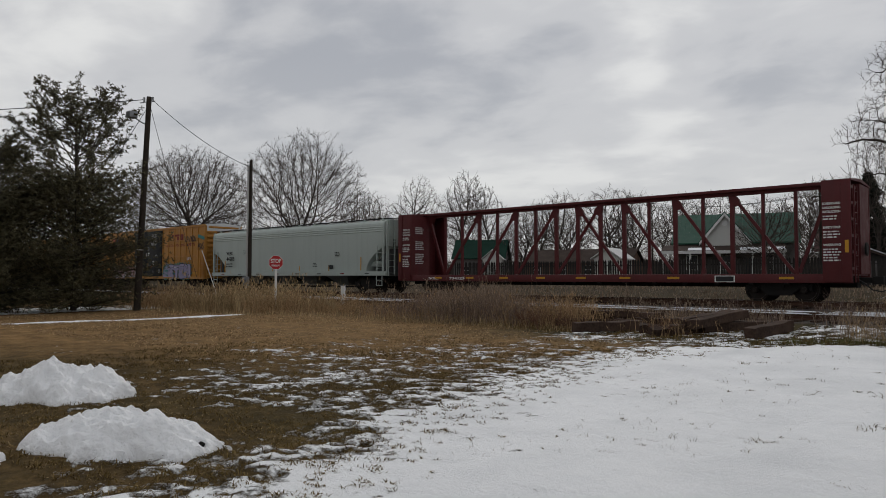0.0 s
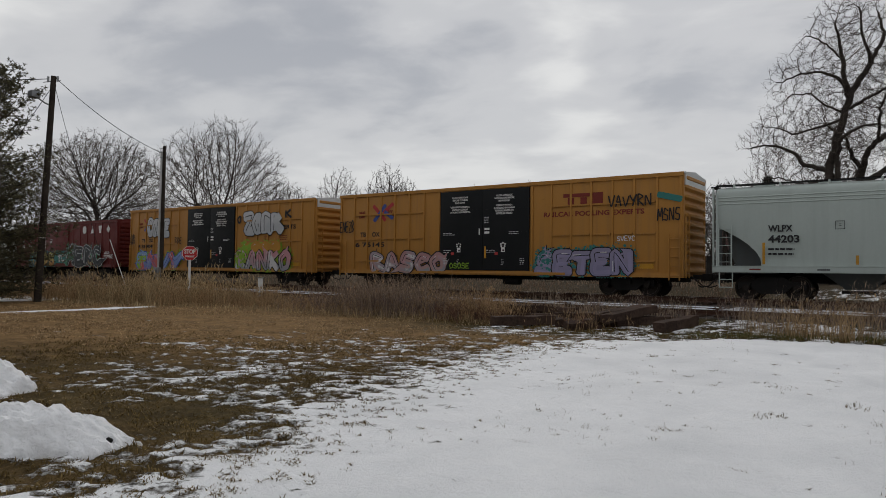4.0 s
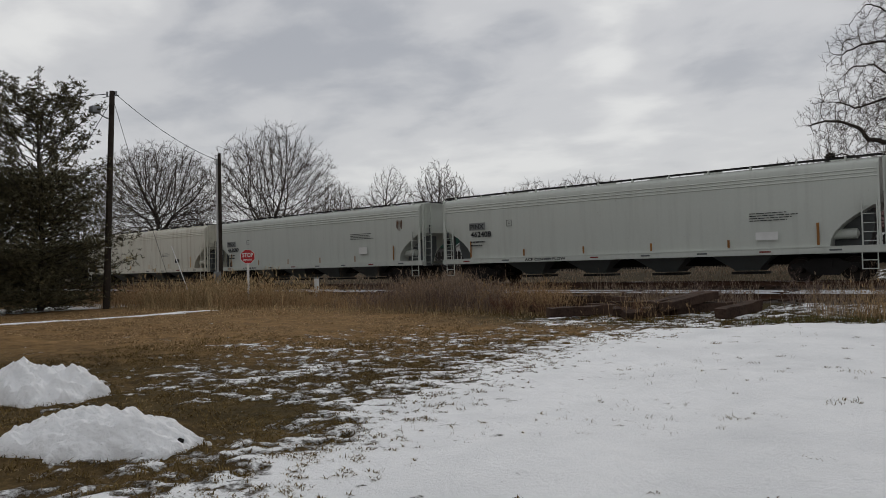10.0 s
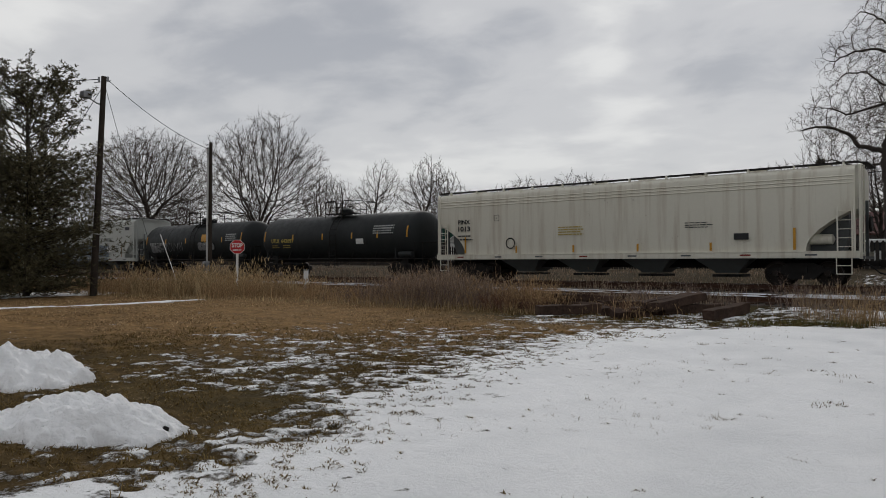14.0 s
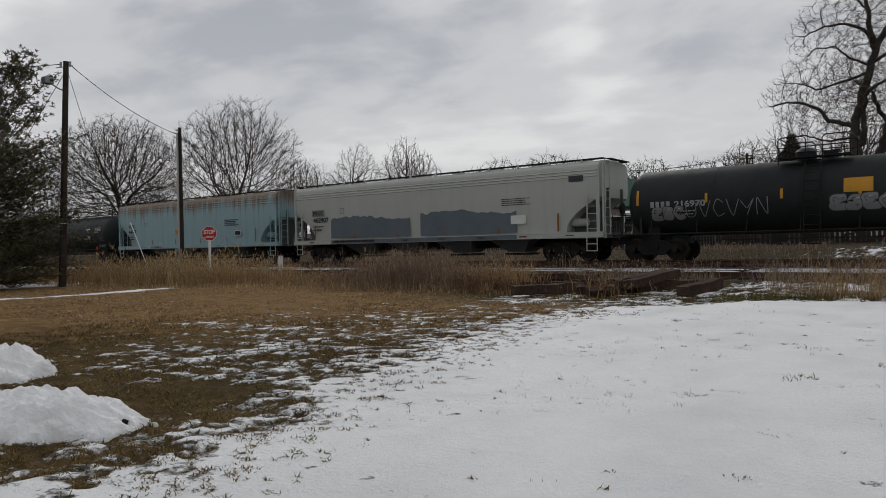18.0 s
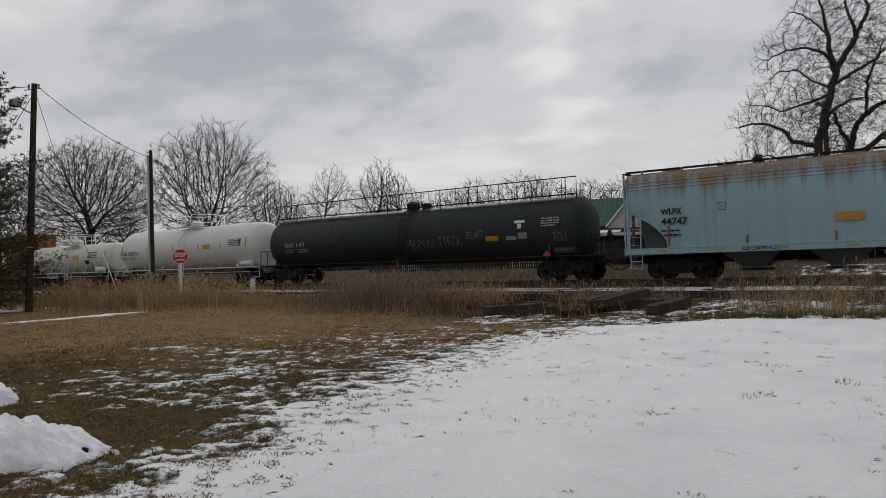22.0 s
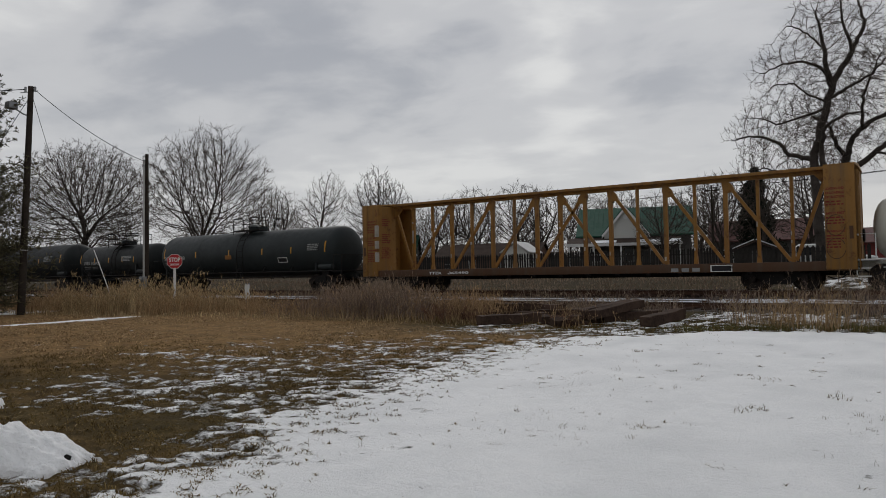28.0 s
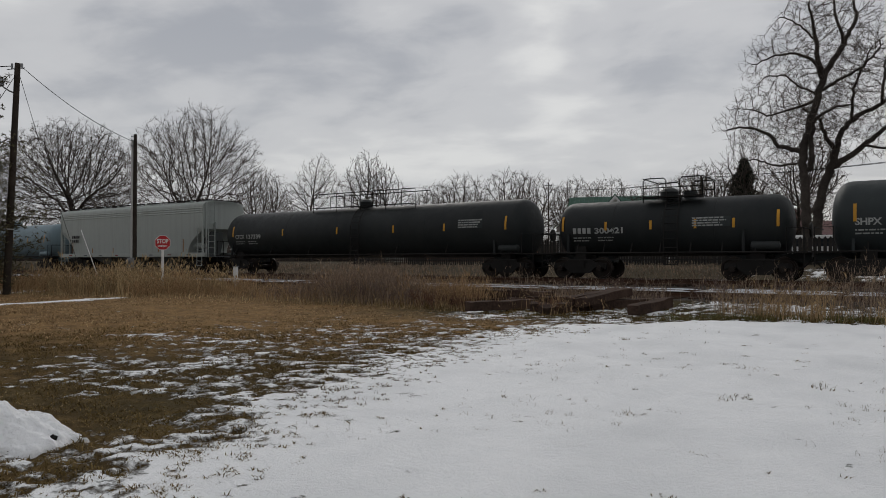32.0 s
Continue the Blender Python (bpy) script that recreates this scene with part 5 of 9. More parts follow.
    for i, x in enumerate(np.linspace(-h + 1.9, h - 2.15, 6)):
        part("reflector_strip", patch(BM(), x - 0.045, x + 0.045, 1.34, 1.66 if 0 < i < 5 else 2.15, g), Y_PAINT if mat in (GREY_GREEN, OFF_WHITE) else RUST_AMBER, car)
    sf = on_flat(-1.615)
    for i, x in enumerate(np.linspace(-h + 1.6, h - 1.6, 8)):
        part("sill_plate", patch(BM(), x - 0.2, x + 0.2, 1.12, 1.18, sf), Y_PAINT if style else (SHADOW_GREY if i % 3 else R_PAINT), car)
    return car, h, g, sf


def hopper_marks(car, h, g, mark, number, x, z, size=0.27, mat=None):
    mat = mat or K_PAINT
    lettering(car, mark, x, z + size * 1.5, size * 0.9, mat, g, size * 3.1)
    if mark == "PINX" and number != "1013":
        part("stencil_ground", patch(BM(), x - 0.08, x + size * 3.1 + 0.08, z + size * 1.5 - 0.06, z + size * 2.4 + 0.06, on_flat(-1.6045)), STENCIL_GREY, car, "grey stencil ground")
    part("stencil_frame", BM_do(lambda bm: [patch(bm, *q, g) for q in ((x + 2.2, x + 2.5, z + 0.72, z + 0.74), (x + 2.2, x + 2.5, z + 0.44, z + 0.46), (x + 2.2, x + 2.22, z + 0.46, z + 0.72), (x + 2.48, x + 2.5, z + 0.46, z + 0.72), (x + 2.31, x + 2.39, z + 0.56, z + 0.575), (x + 2.31, x + 2.39, z + 0.62, z + 0.635))]), mat, car)
    lettering(car, number, x, z, size, mat, g, size * (0.78 * len(number)))
    bars(car, x, z - 0.28, 1.0, 1, mat, g, 0.07, 0.06, 3)
    bars(car, x, z - 0.46, 0.9, 1, mat, g, 0.07, 0.06, 4)


def tank_car(name, label, x0, x1, R, top, mat, rail_mat, marks, long_rail=False, domes=1, number_mat=None, at=0.16, seed=0, strip=True, ladder_x=0.4):
    """A tank car: shell with dished heads, jacket bands, top platform with rails, ladder, side handrails and end platforms."""
    x0, x1 = x0 - 0.55, x1 + 0.55
    car, h = railcar(name, label, "tank car", x0, x1, 1.75)
    t = h - 0.55
    zc = top - R
    prof = [(-t + 0.02, 0.02), (-t + 0.035, R * 0.30), (-t + 0.09, R * 0.55), (-t + 0.19, R * 0.76), (-t + 0.33, R * 0.90), (-t + 0.50, R * 0.975), (-t + 0.68, R)]
    prof = prof + [(-x, r) for x, r in prof[::-1]]
    shell = part("tank_shell", BM_do(lambda bm: lathe_x(bm, prof, 48, zc)), mat, car)

    band = finish(BM_do(lambda bm: lathe_x(bm, [(-0.02, R - 0.01), (-0.018, R + 0.008), (0.018, R + 0.008), (0.02, R - 0.01)], 48, zc)), "weld_band", mat)
    for x in np.linspace(-t + 0.7, t - 0.7, 5)[1:-1]:
        part("weld_band", band, mat, shell, at=pose(x, 0, 0))
    for s in (-1, 1):
        part("bolster", BM_do(lambda bm: (box(bm, s * (h - 1.75) - 0.25, s * (h - 1.75) + 0.25, -0.95, 0.95, 0.80, zc - R * 0.62), box(bm, s * (h - 1.75) - 0.5, s * (h - 1.75) + 0.5, -0.4, 0.4, 0.7, 1.2))), GRAPHITE, car)
        part("stub_sill", box(BM(), min(s * h, s * (h - 3.0)), max(s * h, s * (h - 3.0)), -0.28, 0.28, 0.70, 1.05), mat, car)
        part("end_platform", BM_do(lambda bm: (box(bm, min(s * h, s * (h - 0.75)), max(s * h, s * (h - 0.75)), -1.4, 1.4, 1.06, 1.12), tube(bm, [(s * (h - 0.7), -1.38, 1.1), (s * (h - 0.7), -1.38, 1.98), (s * (h - 0.12), -1.38, 1.98), (s * (h - 0.12), -1.38, 0.55)], 0.022, 6), tube(bm, [(s * (h - 0.12), -1.38, 1.98), (s * (h - 0.12), 1.38, 1.98)], 0.022, 6), [box(bm, s * (h - 0.35) - 0.2, s * (h - 0.35) + 0.2, -1.42, -1.36, z, z + 0.035) for z in (0.5, 0.78)])), rail_mat, car)
        part("side_rail", BM_do(lambda bm: (tube(bm, [(-h + 0.7, s * 1.42, 1.10), (h - 0.7, s * 1.42, 1.10)], 0.035, 6), [tube(bm, [(x, s * 1.42, 1.10), (x, s * 1.2, zc - R * 0.55)], 0.025, 5) for x in np.linspace(-t + 1.2, t - 1.2, 7)], tube(bm, [(-h + 0.9, s * 1.40, 0.82), (h - 0.9, s * 1.40, 0.82)], 0.018, 5))), rail_mat, car)
        for q in (-1, 1):
            part("saddle_brace", box(BM(), s * (h - 1.75) - 0.5, s * (h - 1.75) - 0.4, q * 1.2 - 0.04, q * 1.2 + 0.04, 1.06, zc - R * 0.2), mat if rail_mat is not W_PAINT else rail_mat, car)
    part("brake_reservoir", BM_do(lambda bm: lathe_x(bm, [(h - 1.95, 0.03), (h - 1.9, 0.17), (h - 0.95, 0.17), (h - 0.9, 0.03)], 16, 1.33, -1.22)), mat if rail_mat is not W_PAINT else rail_mat, car)
    part("hand_brake", BM_do(lambda bm: lathe_x(bm, [(h - 0.16, 0.27), (h - 0.11, 0.3), (h - 0.08, 0.25)], 20, 1.95, 0.7)), GRAPHITE, car)
    # top works
    px = ladder_x
    dome = part("manway", BM_do(lambda bm: (tube(bm, [(px - 0.4, 0, top - 0.05), (px - 0.4, 0, top + 0.30)], 0.36, 20), tube(bm, [(px - 0.4, 0, top + 0.28), (px - 0.4, 0, top + 0.38), (px - 0.4, 0, top + 0.44)], 0.42, 20, 0.2))), mat, car)
    if domes > 1:
        part("valve_housing", BM_do(lambda bm: (tube(bm, [(px + 0.45, 0, top - 0.05), (px + 0.45, 0, top + 0.2)], 0.26, 16), tube(bm, [(px + 0.45, 0, top + 0.2), (px + 0.45, 0, top + 0.26)], 0.29, 16))), mat, car)

    def platform(bm):
        box(bm, px - 1.2, px + 1.2, -1.0, -0.45, top + 0.0, top + 0.05)
        box(bm, px - 1.2, px + 1.2, 0.45, 1.0, top + 0.0, top + 0.05)
        for q in (-1.0, 1.0):
            for a, b in ((-1.18, -0.25), (0.3, 1.18)):
                tube(bm, [(px + a, q, top - 0.2), (px + a, q, top + 0.68), (px + a + 0.1, q, top + 0.78), (px + b - 0.1, q, top + 0.78), (px + b, q, top + 0.68), (px + b, q, top + 0.0)], 0.024, 6)
            tube(bm, [(px - 1.18, q, top + 0.4), (px + 1.18, q, top + 0.4)], 0.02, 5)
        for a in (-1.18, 1.18):
            tube(bm, [(px + a, -1.0, top + 0.78), (px + a, 1.0, top + 0.78)], 0.024, 6)
    if not long_rail:
        part("top_platform", BM_do(platform), rail_mat, car, "railed platform round the manway")
    else:
        def lone(bm):
            lo, hi = (px - 3.7, px + 3.4) if long_rail == 2 else (-t + 0.3, t - 0.5)
            for q in ((-0.7, 0.7) if long_rail == 2 else (-0.7,)):
                tube(bm, [(lo, q, top + 0.80), (hi, q, top + 0.80), (hi, q, top - 0.2)], 0.024, 6)
                for x in np.arange(lo, hi - 0.5, 1.72):
                    tube(bm, [(x, q, top - 0.2), (x, q, top + 0.8)], 0.022, 5)
            box(bm, lo, hi - 0.1, -0.8, -0.5, top + 0.02, top + 0.05)
            for a in (-1.3, 0.7):
                tube(bm, [(px + a, -0.8, top), (px + a, -0.8, top + 0.72), (px + a + 0.5, -0.8, top + 0.72), (px + a + 0.5, -0.8, top)], 0.024, 6)
        part("top_railing", BM_do(lone), rail_mat, car, "long railing along the top of the tank")

    def rungs(bm):
        for s in (-0.27, 0.27):
            pts = [(px + s, -(R + 0.12) * math.cos(a), zc + (R + 0.12) * math.sin(a)) for a in np.linspace(math.radians(80), math.radians(-8), 9)] + [(px + s, -R - 0.14, 0.6)]
            tube(bm, pts, 0.024, 5)
        for a in np.linspace(math.radians(72), math.radians(-8), 7):
            tube(bm, [(px + s, -(R + 0.12) * math.cos(a), zc + (R + 0.12) * math.sin(a)) for s in (-0.27, 0.27)], 0.018, 5)
        for z in np.arange(0.62, zc - 0.3, 0.34):
            tube(bm, [(px + s, -R - 0.14, z) for s in (-0.27, 0.27)], 0.018, 5)
        tube(bm, [(px - 0.3, -R - 0.14, 0.6), (px, -R - 0.1, 1.1), (px + 0.3, -R - 0.14, 0.6)], 0.02, 5)
    part("side_ladder", BM_do(rungs), rail_mat, car)
    skin = on_tank(R, zc)
    nm = number_mat or DULL_MARK
    code, num = marks
    x = -t + at * 2 * t
    if code in TEXT:
        lettering(car, code, x, zc - 0.22, 0.24, nm, skin, 0.8)
        lettering(car, num, x + 0.98, zc - 0.22, 0.24, nm, skin, 0.205 * len(num))
    elif num:
        block_word(car, x, zc - 0.22, 0.8, 0.24, "1234", nm, skin, "owner_mark")
        lettering(car, num, x + 0.98, zc - 0.22, 0.24, nm, skin, 0.205 * len(num))
    bars(car, x, zc - 0.42, 0.9, 2, nm, skin, 0.05, 0.07, seed)
    bars(car, x + 1.1, zc - 0.42, 0.9, 2, nm, skin, 0.05, 0.07, seed + 1)
    if strip:
        for i, k in enumerate((0.05, 0.255, 0.455, 0.64, 0.79, 0.953)):
            hi, q = 0.62 if i in (0, 5) else 0.36, -t + 2 * t * k
            part("reflector_strip", patch(BM(), q - 0.05, q + 0.05, zc - 0.1, zc - 0.1 + hi, skin, 0.002, 4), Y_PAINT, car)
    return car, h, t, R, zc, skin


def data_panel(car, x0, x1, z0, z1, skin, frame_mat, line_mat, seed=0):
    p = part("data_panel", patch(BM(), x0, x1, z0, z1, skin, 0.001, 4), frame_mat, car)
    sk = lambda u, v: (lambda q: (q[0], q[1] - 0.005, q[2]))(skin(u, v))
    n = 4
    bars(p, x0 + 0.06, z1 - (z1 - z0) / n * 0.8, (x1 - x0) * 0.95, n, line_mat, sk, (z1 - z0) / n * 0.55, (z1 - z0) / n * 0.42, seed)
    return p


# ---- the cars, from the head of the train back ----
red_flat, h, f = centerbeam("centerbeam_flatcar", "empty maroon centerbeam flatcar with open truss", -28.84, -5.95, RED_FLAT, 1)

car, h, g, sf = hopper("covered_hopper", "clean pale grey-green covered hopper with black marks", -49.0, -29.85, GREY_GREEN, 4.36)
hopper_marks(car, h, g, "WLPX", "44203", -h + 2.05, 2.15)
bars(car, h - 4.6, 2.45, 0.6, 3, K_PAINT, g, 0.05, 0.05, 5)
part("notice_panel", patch(BM(), h - 5.2, h - 4.75, 1.45, 1.7, g), K_PAINT, car)
bars(car, h - 6.8, 1.8, 0.5, 3, K_PAINT, g, 0.045, 0.05, 6)

car, h, W, left, right, g, f = yellow_boxcar("yellow_boxcar", "yellow boxcar with black double doors and lilac and pink graffiti", -68.75, -50.05, -2.5, 2.45)
x = left[1]
lettering(car, "6 75145", x + 0.1, 2.2, 0.24, K_PAINT, g, 2.05)
lettering(car, "next", x + 0.35, 3.98, 0.17, R_PAINT, g), lettering(car, "load", x + 0.35, 3.74, 0.17, R_PAINT, g)
lettering(car, "any", x + 2.35, 3.98, 0.17, R_PAINT, g), lettering(car, "road", x + 2.35, 3.74, 0.17, R_PAINT, g)
for k, (a, b, c) in enumerate((("red", (0, 0.6), (0.75, -0.1)), ("blue", (0.06, -0.12), (0.75, 0.62)), ("red", (1.25, 0.68), (0.72, 0.28)), ("blue", (1.25, -0.02), (0.78, 0.28)))):
    part("emblem_stroke", BM_do(lambda bm: ribbon(bm, [(x + 1.4 + b[0], 3.72 + b[1]), (x + 1.4 + c[0], 3.72 + c[1])], 0.2, g, 0.004 + 0.002 * k)), SPRAY[a], car)
lettering(car, "RAILCAR POOLING EXPERTS", 3.15, 3.42, 0.21, R_PAINT, g, 4.6)
for xx, zz, w, hh in ((4.1, 4.24, 1.25, 0.16), (4.32, 3.84, 0.3, 0.38), (4.92, 3.84, 0.3, 0.38), (5.45, 3.84, 0.5, 0.56)):
    part("emblem_block", patch(BM(), xx, xx + w, zz, zz + hh, on_flat(-W - 0.02)), R_PAINT, car, "dark red company mark")
graffiti(car, "rasco", -7.0, -2.1, 0.82, 1.9, on_flat(-W - 0.06), "peach", "black", None, "rose", 0.36, 3, "pink and black sprayed lettering", 1.3, wild=3)
graffiti(car, "seten", 2.8, 7.3, 0.80, 1.95, on_flat(-W - 0.06), "mauve", "black", "teal", "lilac", 0.40, 4, "lilac sprayed lettering with a teal halo", 1.28, wild=3)
scrawl(car, 6.2, 8.1, 3.75, 4.2, on_flat(-W - 0.06), "black", 6, 0.06, 1), scrawl(car, 8.3, 9.25, 3.1, 3.6, on_flat(-W - 0.06), "black", 4, 0.05, 2)
scrawl(car, -9.3, -8.2, 3.0, 3.6, on_flat(-W - 0.06), "black", 5, 0.055, 3), scrawl(car, -1.9, -0.7, 1.1, 1.35, on_flat(-W - 0.13), "lime", 5, 0.04, 4)
scrawl(car, 6.6, 7.4, 2.3, 2.5, on_flat(-W - 0.06), "white", 5, 0.03, 5)
part("paint_smear", BM_do(lambda bm: ribbon(bm, [(8.4, 4.15), (9.2, 3.95)], 0.25, g, 0.05)), SPRAY["teal"], car)

car, h, W, left, right, g, f = yellow_boxcar("yellow_boxcar", "yellow boxcar with black double doors and bright silver and red graffiti", -89.43, -70.66, -2.45, 2.35)
x = left[1]
lettering(car, "6 38904", x + 0.0, 2.33, 0.24, K_PAINT, g, 1.75)
lettering(car, "next", x + 0.1, 3.98, 0.17, R_PAINT, g), lettering(car, "load", x + 0.1, 3.74, 0.17, R_PAINT, g)
lettering(car, "EXPERTS", 5.9, 3.32, 0.25, K_PAINT, g, 1.9)
for k, (a, b, c) in enumerate((("red", (0, 0.6), (0.45, 0.2)), ("blue", (0.06, -0.12), (0.45, 0.2)))):
    part("emblem_stroke", BM_do(lambda bm: ribbon(bm, [(x + 0.75 + b[0], 3.7 + b[1]), (x + 0.75 + c[0], 3.7 + c[1])], 0.18, g, 0.004 + 0.002 * k)), SPRAY[a], car)
s2 = on_flat(-W - 0.06)
graffiti(car, "come", -7.1, -4.5, 3.05, 4.4, s2, "chrome", "black", None, None, 0.6, 6, "silver throw-up lettering")
graffiti(car, "zork", 3.3, 6.72, 3.0, 4.4, s2, "chrome", "black", None, None, 0.6, 7, "silver throw-up lettering")
graffiti(car, "envy", -8.3, -3.1, 0.82, 2.0, s2, "bluered", "blue", "lime", None, 0.36, 8, "blue and red sprayed lettering", 1.3, wild=3)
graffiti(car, "oooo", 3.1, 6.6, 2.0, 2.6, on_flat(-W - 0.057), "amber", "amber", "lime", None, 0.5, 10, "faded orange cloud of paint", 1.1, 0.35)
graffiti(car, "ranko", 2.6, 7.5, 0.82, 2.1, s2, "rose", "black", "lime", None, 0.34, 9, "pink and white sprayed lettering with a lime halo", 1.35, wild=3)
scrawl(car, -9.25, -8.6, 2.6, 3.3, s2, "black", 3, 0.05, 6), scrawl(car, 2.6, 3.0, 3.8, 4.2, s2, "black", 1, 0.12, 7), scrawl(car, 6.9, 7.5, 4.0, 4.4, s2, "black", 1, 0.13, 8), scrawl(car, -3.9, -3.1, 2.6, 3.0, s2, "black", 3, 0.05, 9)
bars(car, 5.1, 2.9, 0.5, 4, R_PAINT, g, 0.045, 0.06, 5), bars(car, 6.5, 2.9, 0.6, 4, R_PAINT, g, 0.045, 0.06, 6)

car, h, W = boxcar("red_boxcar", "dark red boxcar with white block marks and gold and black graffiti", -106.8, -91.07, 4.47, 0.95, RED_BOX, None, roof=RED_BOX)
post_row(car, RED_BOX, [x for x in np.linspace(-h + 0.1, h - 0.1, 16) if not -2.6 < x < 1.0], 1.15, 4.3, W, 0.08, 0.045)


red_door = part("sliding_door", box(BM(), -2.5, 0.85, -W - 0.09, -W - 0.01, 1.1, 4.2, 0.015), RED_BOX, car)
for z in np.linspace(1.5, 3.9, 6):
    part("door_rib", box(BM(), -2.45, 0.8, -W - 0.12, -W - 0.08, z - 0.06, z + 0.06, 0.015), RED_BOX, red_door)
part("door_track", box(BM(), -5.6, 1.0, -W - 0.13, -W - 0.03, 1.0, 1.1), RED_BOX, car)
part("roof_patch", box(BM(), -2.6, 1.1, -1.615, 1.2, 4.40, 4.482), ROOF, car, "pale worn stretch of roof")
g = on_flat(-W - 0.012)
s2 = on_flat(-W - 0.125)
MARK_SHAPES = ([(0.12, 0), (0.38, 0), (0.5, 0.14), (0.5, 0.44), (0.38, 0.58), (0.12, 0.58), (0, 0.44), (0, 0.14)], [(0, 0), (0.5, 0), (0.25, 0.58)], [(0.14, 0), (0.36, 0), (0.48, 0.58), (0.02, 0.58)], [(0.25, 0), (0.5, 0.29), (0.25, 0.58), (0, 0.29)])
for xx, shape in zip((3.0, 4.17, 5.25, 6.4), MARK_SHAPES):
    part("emblem_block", BM_do(lambda bm: plate(bm, [(xx + u, 3.52 + 0.95 * v) for u, v in shape], -W - 0.056, 0.006)), W_PAINT, car, "white company mark")
for w, xx, zz in (("WR", -h + 0.95, 2.95), ("WK", -h + 2.1, 2.95), ("34", -h + 0.98, 2.5), ("12", -h + 2.2, 2.5)):
    lettering(car, w, xx, zz, 0.25, W_PAINT, on_flat(-W - 0.05), 0.5)
bars(car, -h + 1.0, 2.05, 0.4, 3, W_PAINT, on_flat(-W - 0.05), 0.045, 0.05, 2), bars(car, -h + 2.15, 2.05, 0.5, 2, W_PAINT, on_flat(-W - 0.05), 0.045, 0.05, 3)
bars(car, -2.95, 3.35, 0.4, 1, W_PAINT, s2, 0.1, 0.05, 4), bars(car, -2.9, 3.1, 0.4, 6, W_PAINT, s2, 0.07, 0.06, 5), bars(car, -1.95, 3.1, 0.4, 3, W_PAINT, s2, 0.06, 0.06, 6)
bars(car, -1.2, 3.78, 0.9, 1, W_PAINT, s2, 0.05, 0.05, 7), bars(car, -1.2, 4.15, 0.9, 1, W_PAINT, s2, 0.05, 0.05, 8), bars(car, 6.1, 2.05, 0.8, 4, W_PAINT, on_flat(-W - 0.05), 0.06, 0.06, 9)
graffiti(car, "nobs", -5.15, -1.05, 0.98, 2.1, s2, "mustard", "black", "cyan", None, 0.30, 12, "gold sprayed lettering with a turquoise halo", 1.4, wild=3)
graffiti(car, "merc", 0.75, 6.0, 0.98, 2.6, s2, "steel", "silver", "green", "charcoal", 0.34, 13, "black and silver sprayed lettering", 1.2, wild=5)
graffiti(car, "ctc", -1.1, 0.5, 1.3, 1.95, on_flat(-W - 0.128), "silver", "black", "teal", None, 0.28, 14, "small silver sprayed lettering", 1.3, wild=2)
scrawl(car, 7.0, 7.5, 1.6, 1.9, s2, "white", 3, 0.03, 12)
for xx in (-h + 0.9, -2.0, 0.9, 4.2, h - 0.8):
    part("reflector", patch(BM(), xx - 0.3, xx + 0.3, 1.02, 1.14, on_flat(-W - 0.06)), Y_PAINT, car)

car, h, g, sf = hopper("covered_hopper", "light grey covered hopper with amber strips", -127.5, -107.65, LIGHT_GREY, 4.42, 4)
hopper_marks(car, h, g, "PINX", "462408", -h + 1.9, 2.35)
lettering(car, "ACF CENTER FLOW", -h + 5.1, 1.09, 0.12, K_PAINT, sf, 2.2)
bars(car, h - 4.5, 2.6, 1.7, 4, K_PAINT, g, 0.032, 0.06, 7)
part("repaint_patch", patch(BM(), h - 4.3, h - 3.5, 1.6, 1.9, g), W_PAINT, car)

car, h, g, sf = hopper("covered_hopper", "light grey covered hopper with rust weeping at the end", -148.33, -128.85, LIGHT_GREY, 4.42, 4)
hopper_marks(car, h, g, "PINX", "463089", -h + 1.45, 2.3)
lettering(car, "ACF CENTER FLOW", -h + 3.2, 1.09, 0.12, K_PAINT, sf, 1.5)
bars(car, h - 5.6, 2.9, 2.0, 4, K_PAINT, g, 0.032, 0.06, 8)
part("repaint_patch", patch(BM(), h - 4.9, h - 4.2, 1.75, 2.15, g), W_PAINT, car)
TORN = plain("torn_paper_wrap", (0.45, 0.42, 0.36), 0.8, 0, 0.35, 9, 0.4)
RUST = plain("rust_runs", (0.16, 0.07, 0.03), 0.85, 0, 0.35, 8, 0.2)
part("rust_runs", BM_do(lambda bm: [patch(bm, h - 1.9 + i * 0.10, h - 1.9 + i * 0.10 + 0.045, 3.12 - 0.09 * (i % 3), 3.52, g) for i in range(5)]), RUST, car)

car, h, g, sf = hopper("covered_hopper", "off-white covered hopper streaked with tan stains", -168.8, -149.6, OFF_WHITE, 4.42, 4)
hopper_marks(car, h, g, "PINX", "1013", -h + 1.45, 2.45, 0.24)
bars(car, h - 6.2, 2.45, 1.2, 3, K_PAINT, g, 0.032, 0.06, 9)
bars(car, -h + 7.2, 2.45, 1.4, 4, SPRAY["gold"], g, 0.05, 0.06, 10)
part("notice_panel", patch(BM(), h - 4.3, h - 3.75, 1.75, 2.0, g), K_PAINT, car)
part("owner_roundel", BM_do(lambda bm: [ribbon(bm, [(-h + 4.6 + 0.25 * math.cos(a), 1.8 + 0.25 * math.sin(a)), (-h + 4.6 + 0.25 * math.cos(a + 0.7), 1.8 + 0.25 * math.sin(a + 0.7))], 0.05, g, 0.002) for a in np.arange(0, 6.2, 0.63)]), K_PAINT, car)

car, h, t, R, zc, skin = tank_car("tank_car", "black tank car with faded yellow stencils", -184.05, -170.35, 1.42, 3.78, TANK_BLACK, GRAPHITE, ("UTLX", "643697"), number_mat=SPRAY["gold"], at=0.10, seed=3)
data_panel(car, t - 3.3, t - 1.6, zc + 0.1, zc + 0.65, skin, TANK_GREY, DULL_MARK, 2)
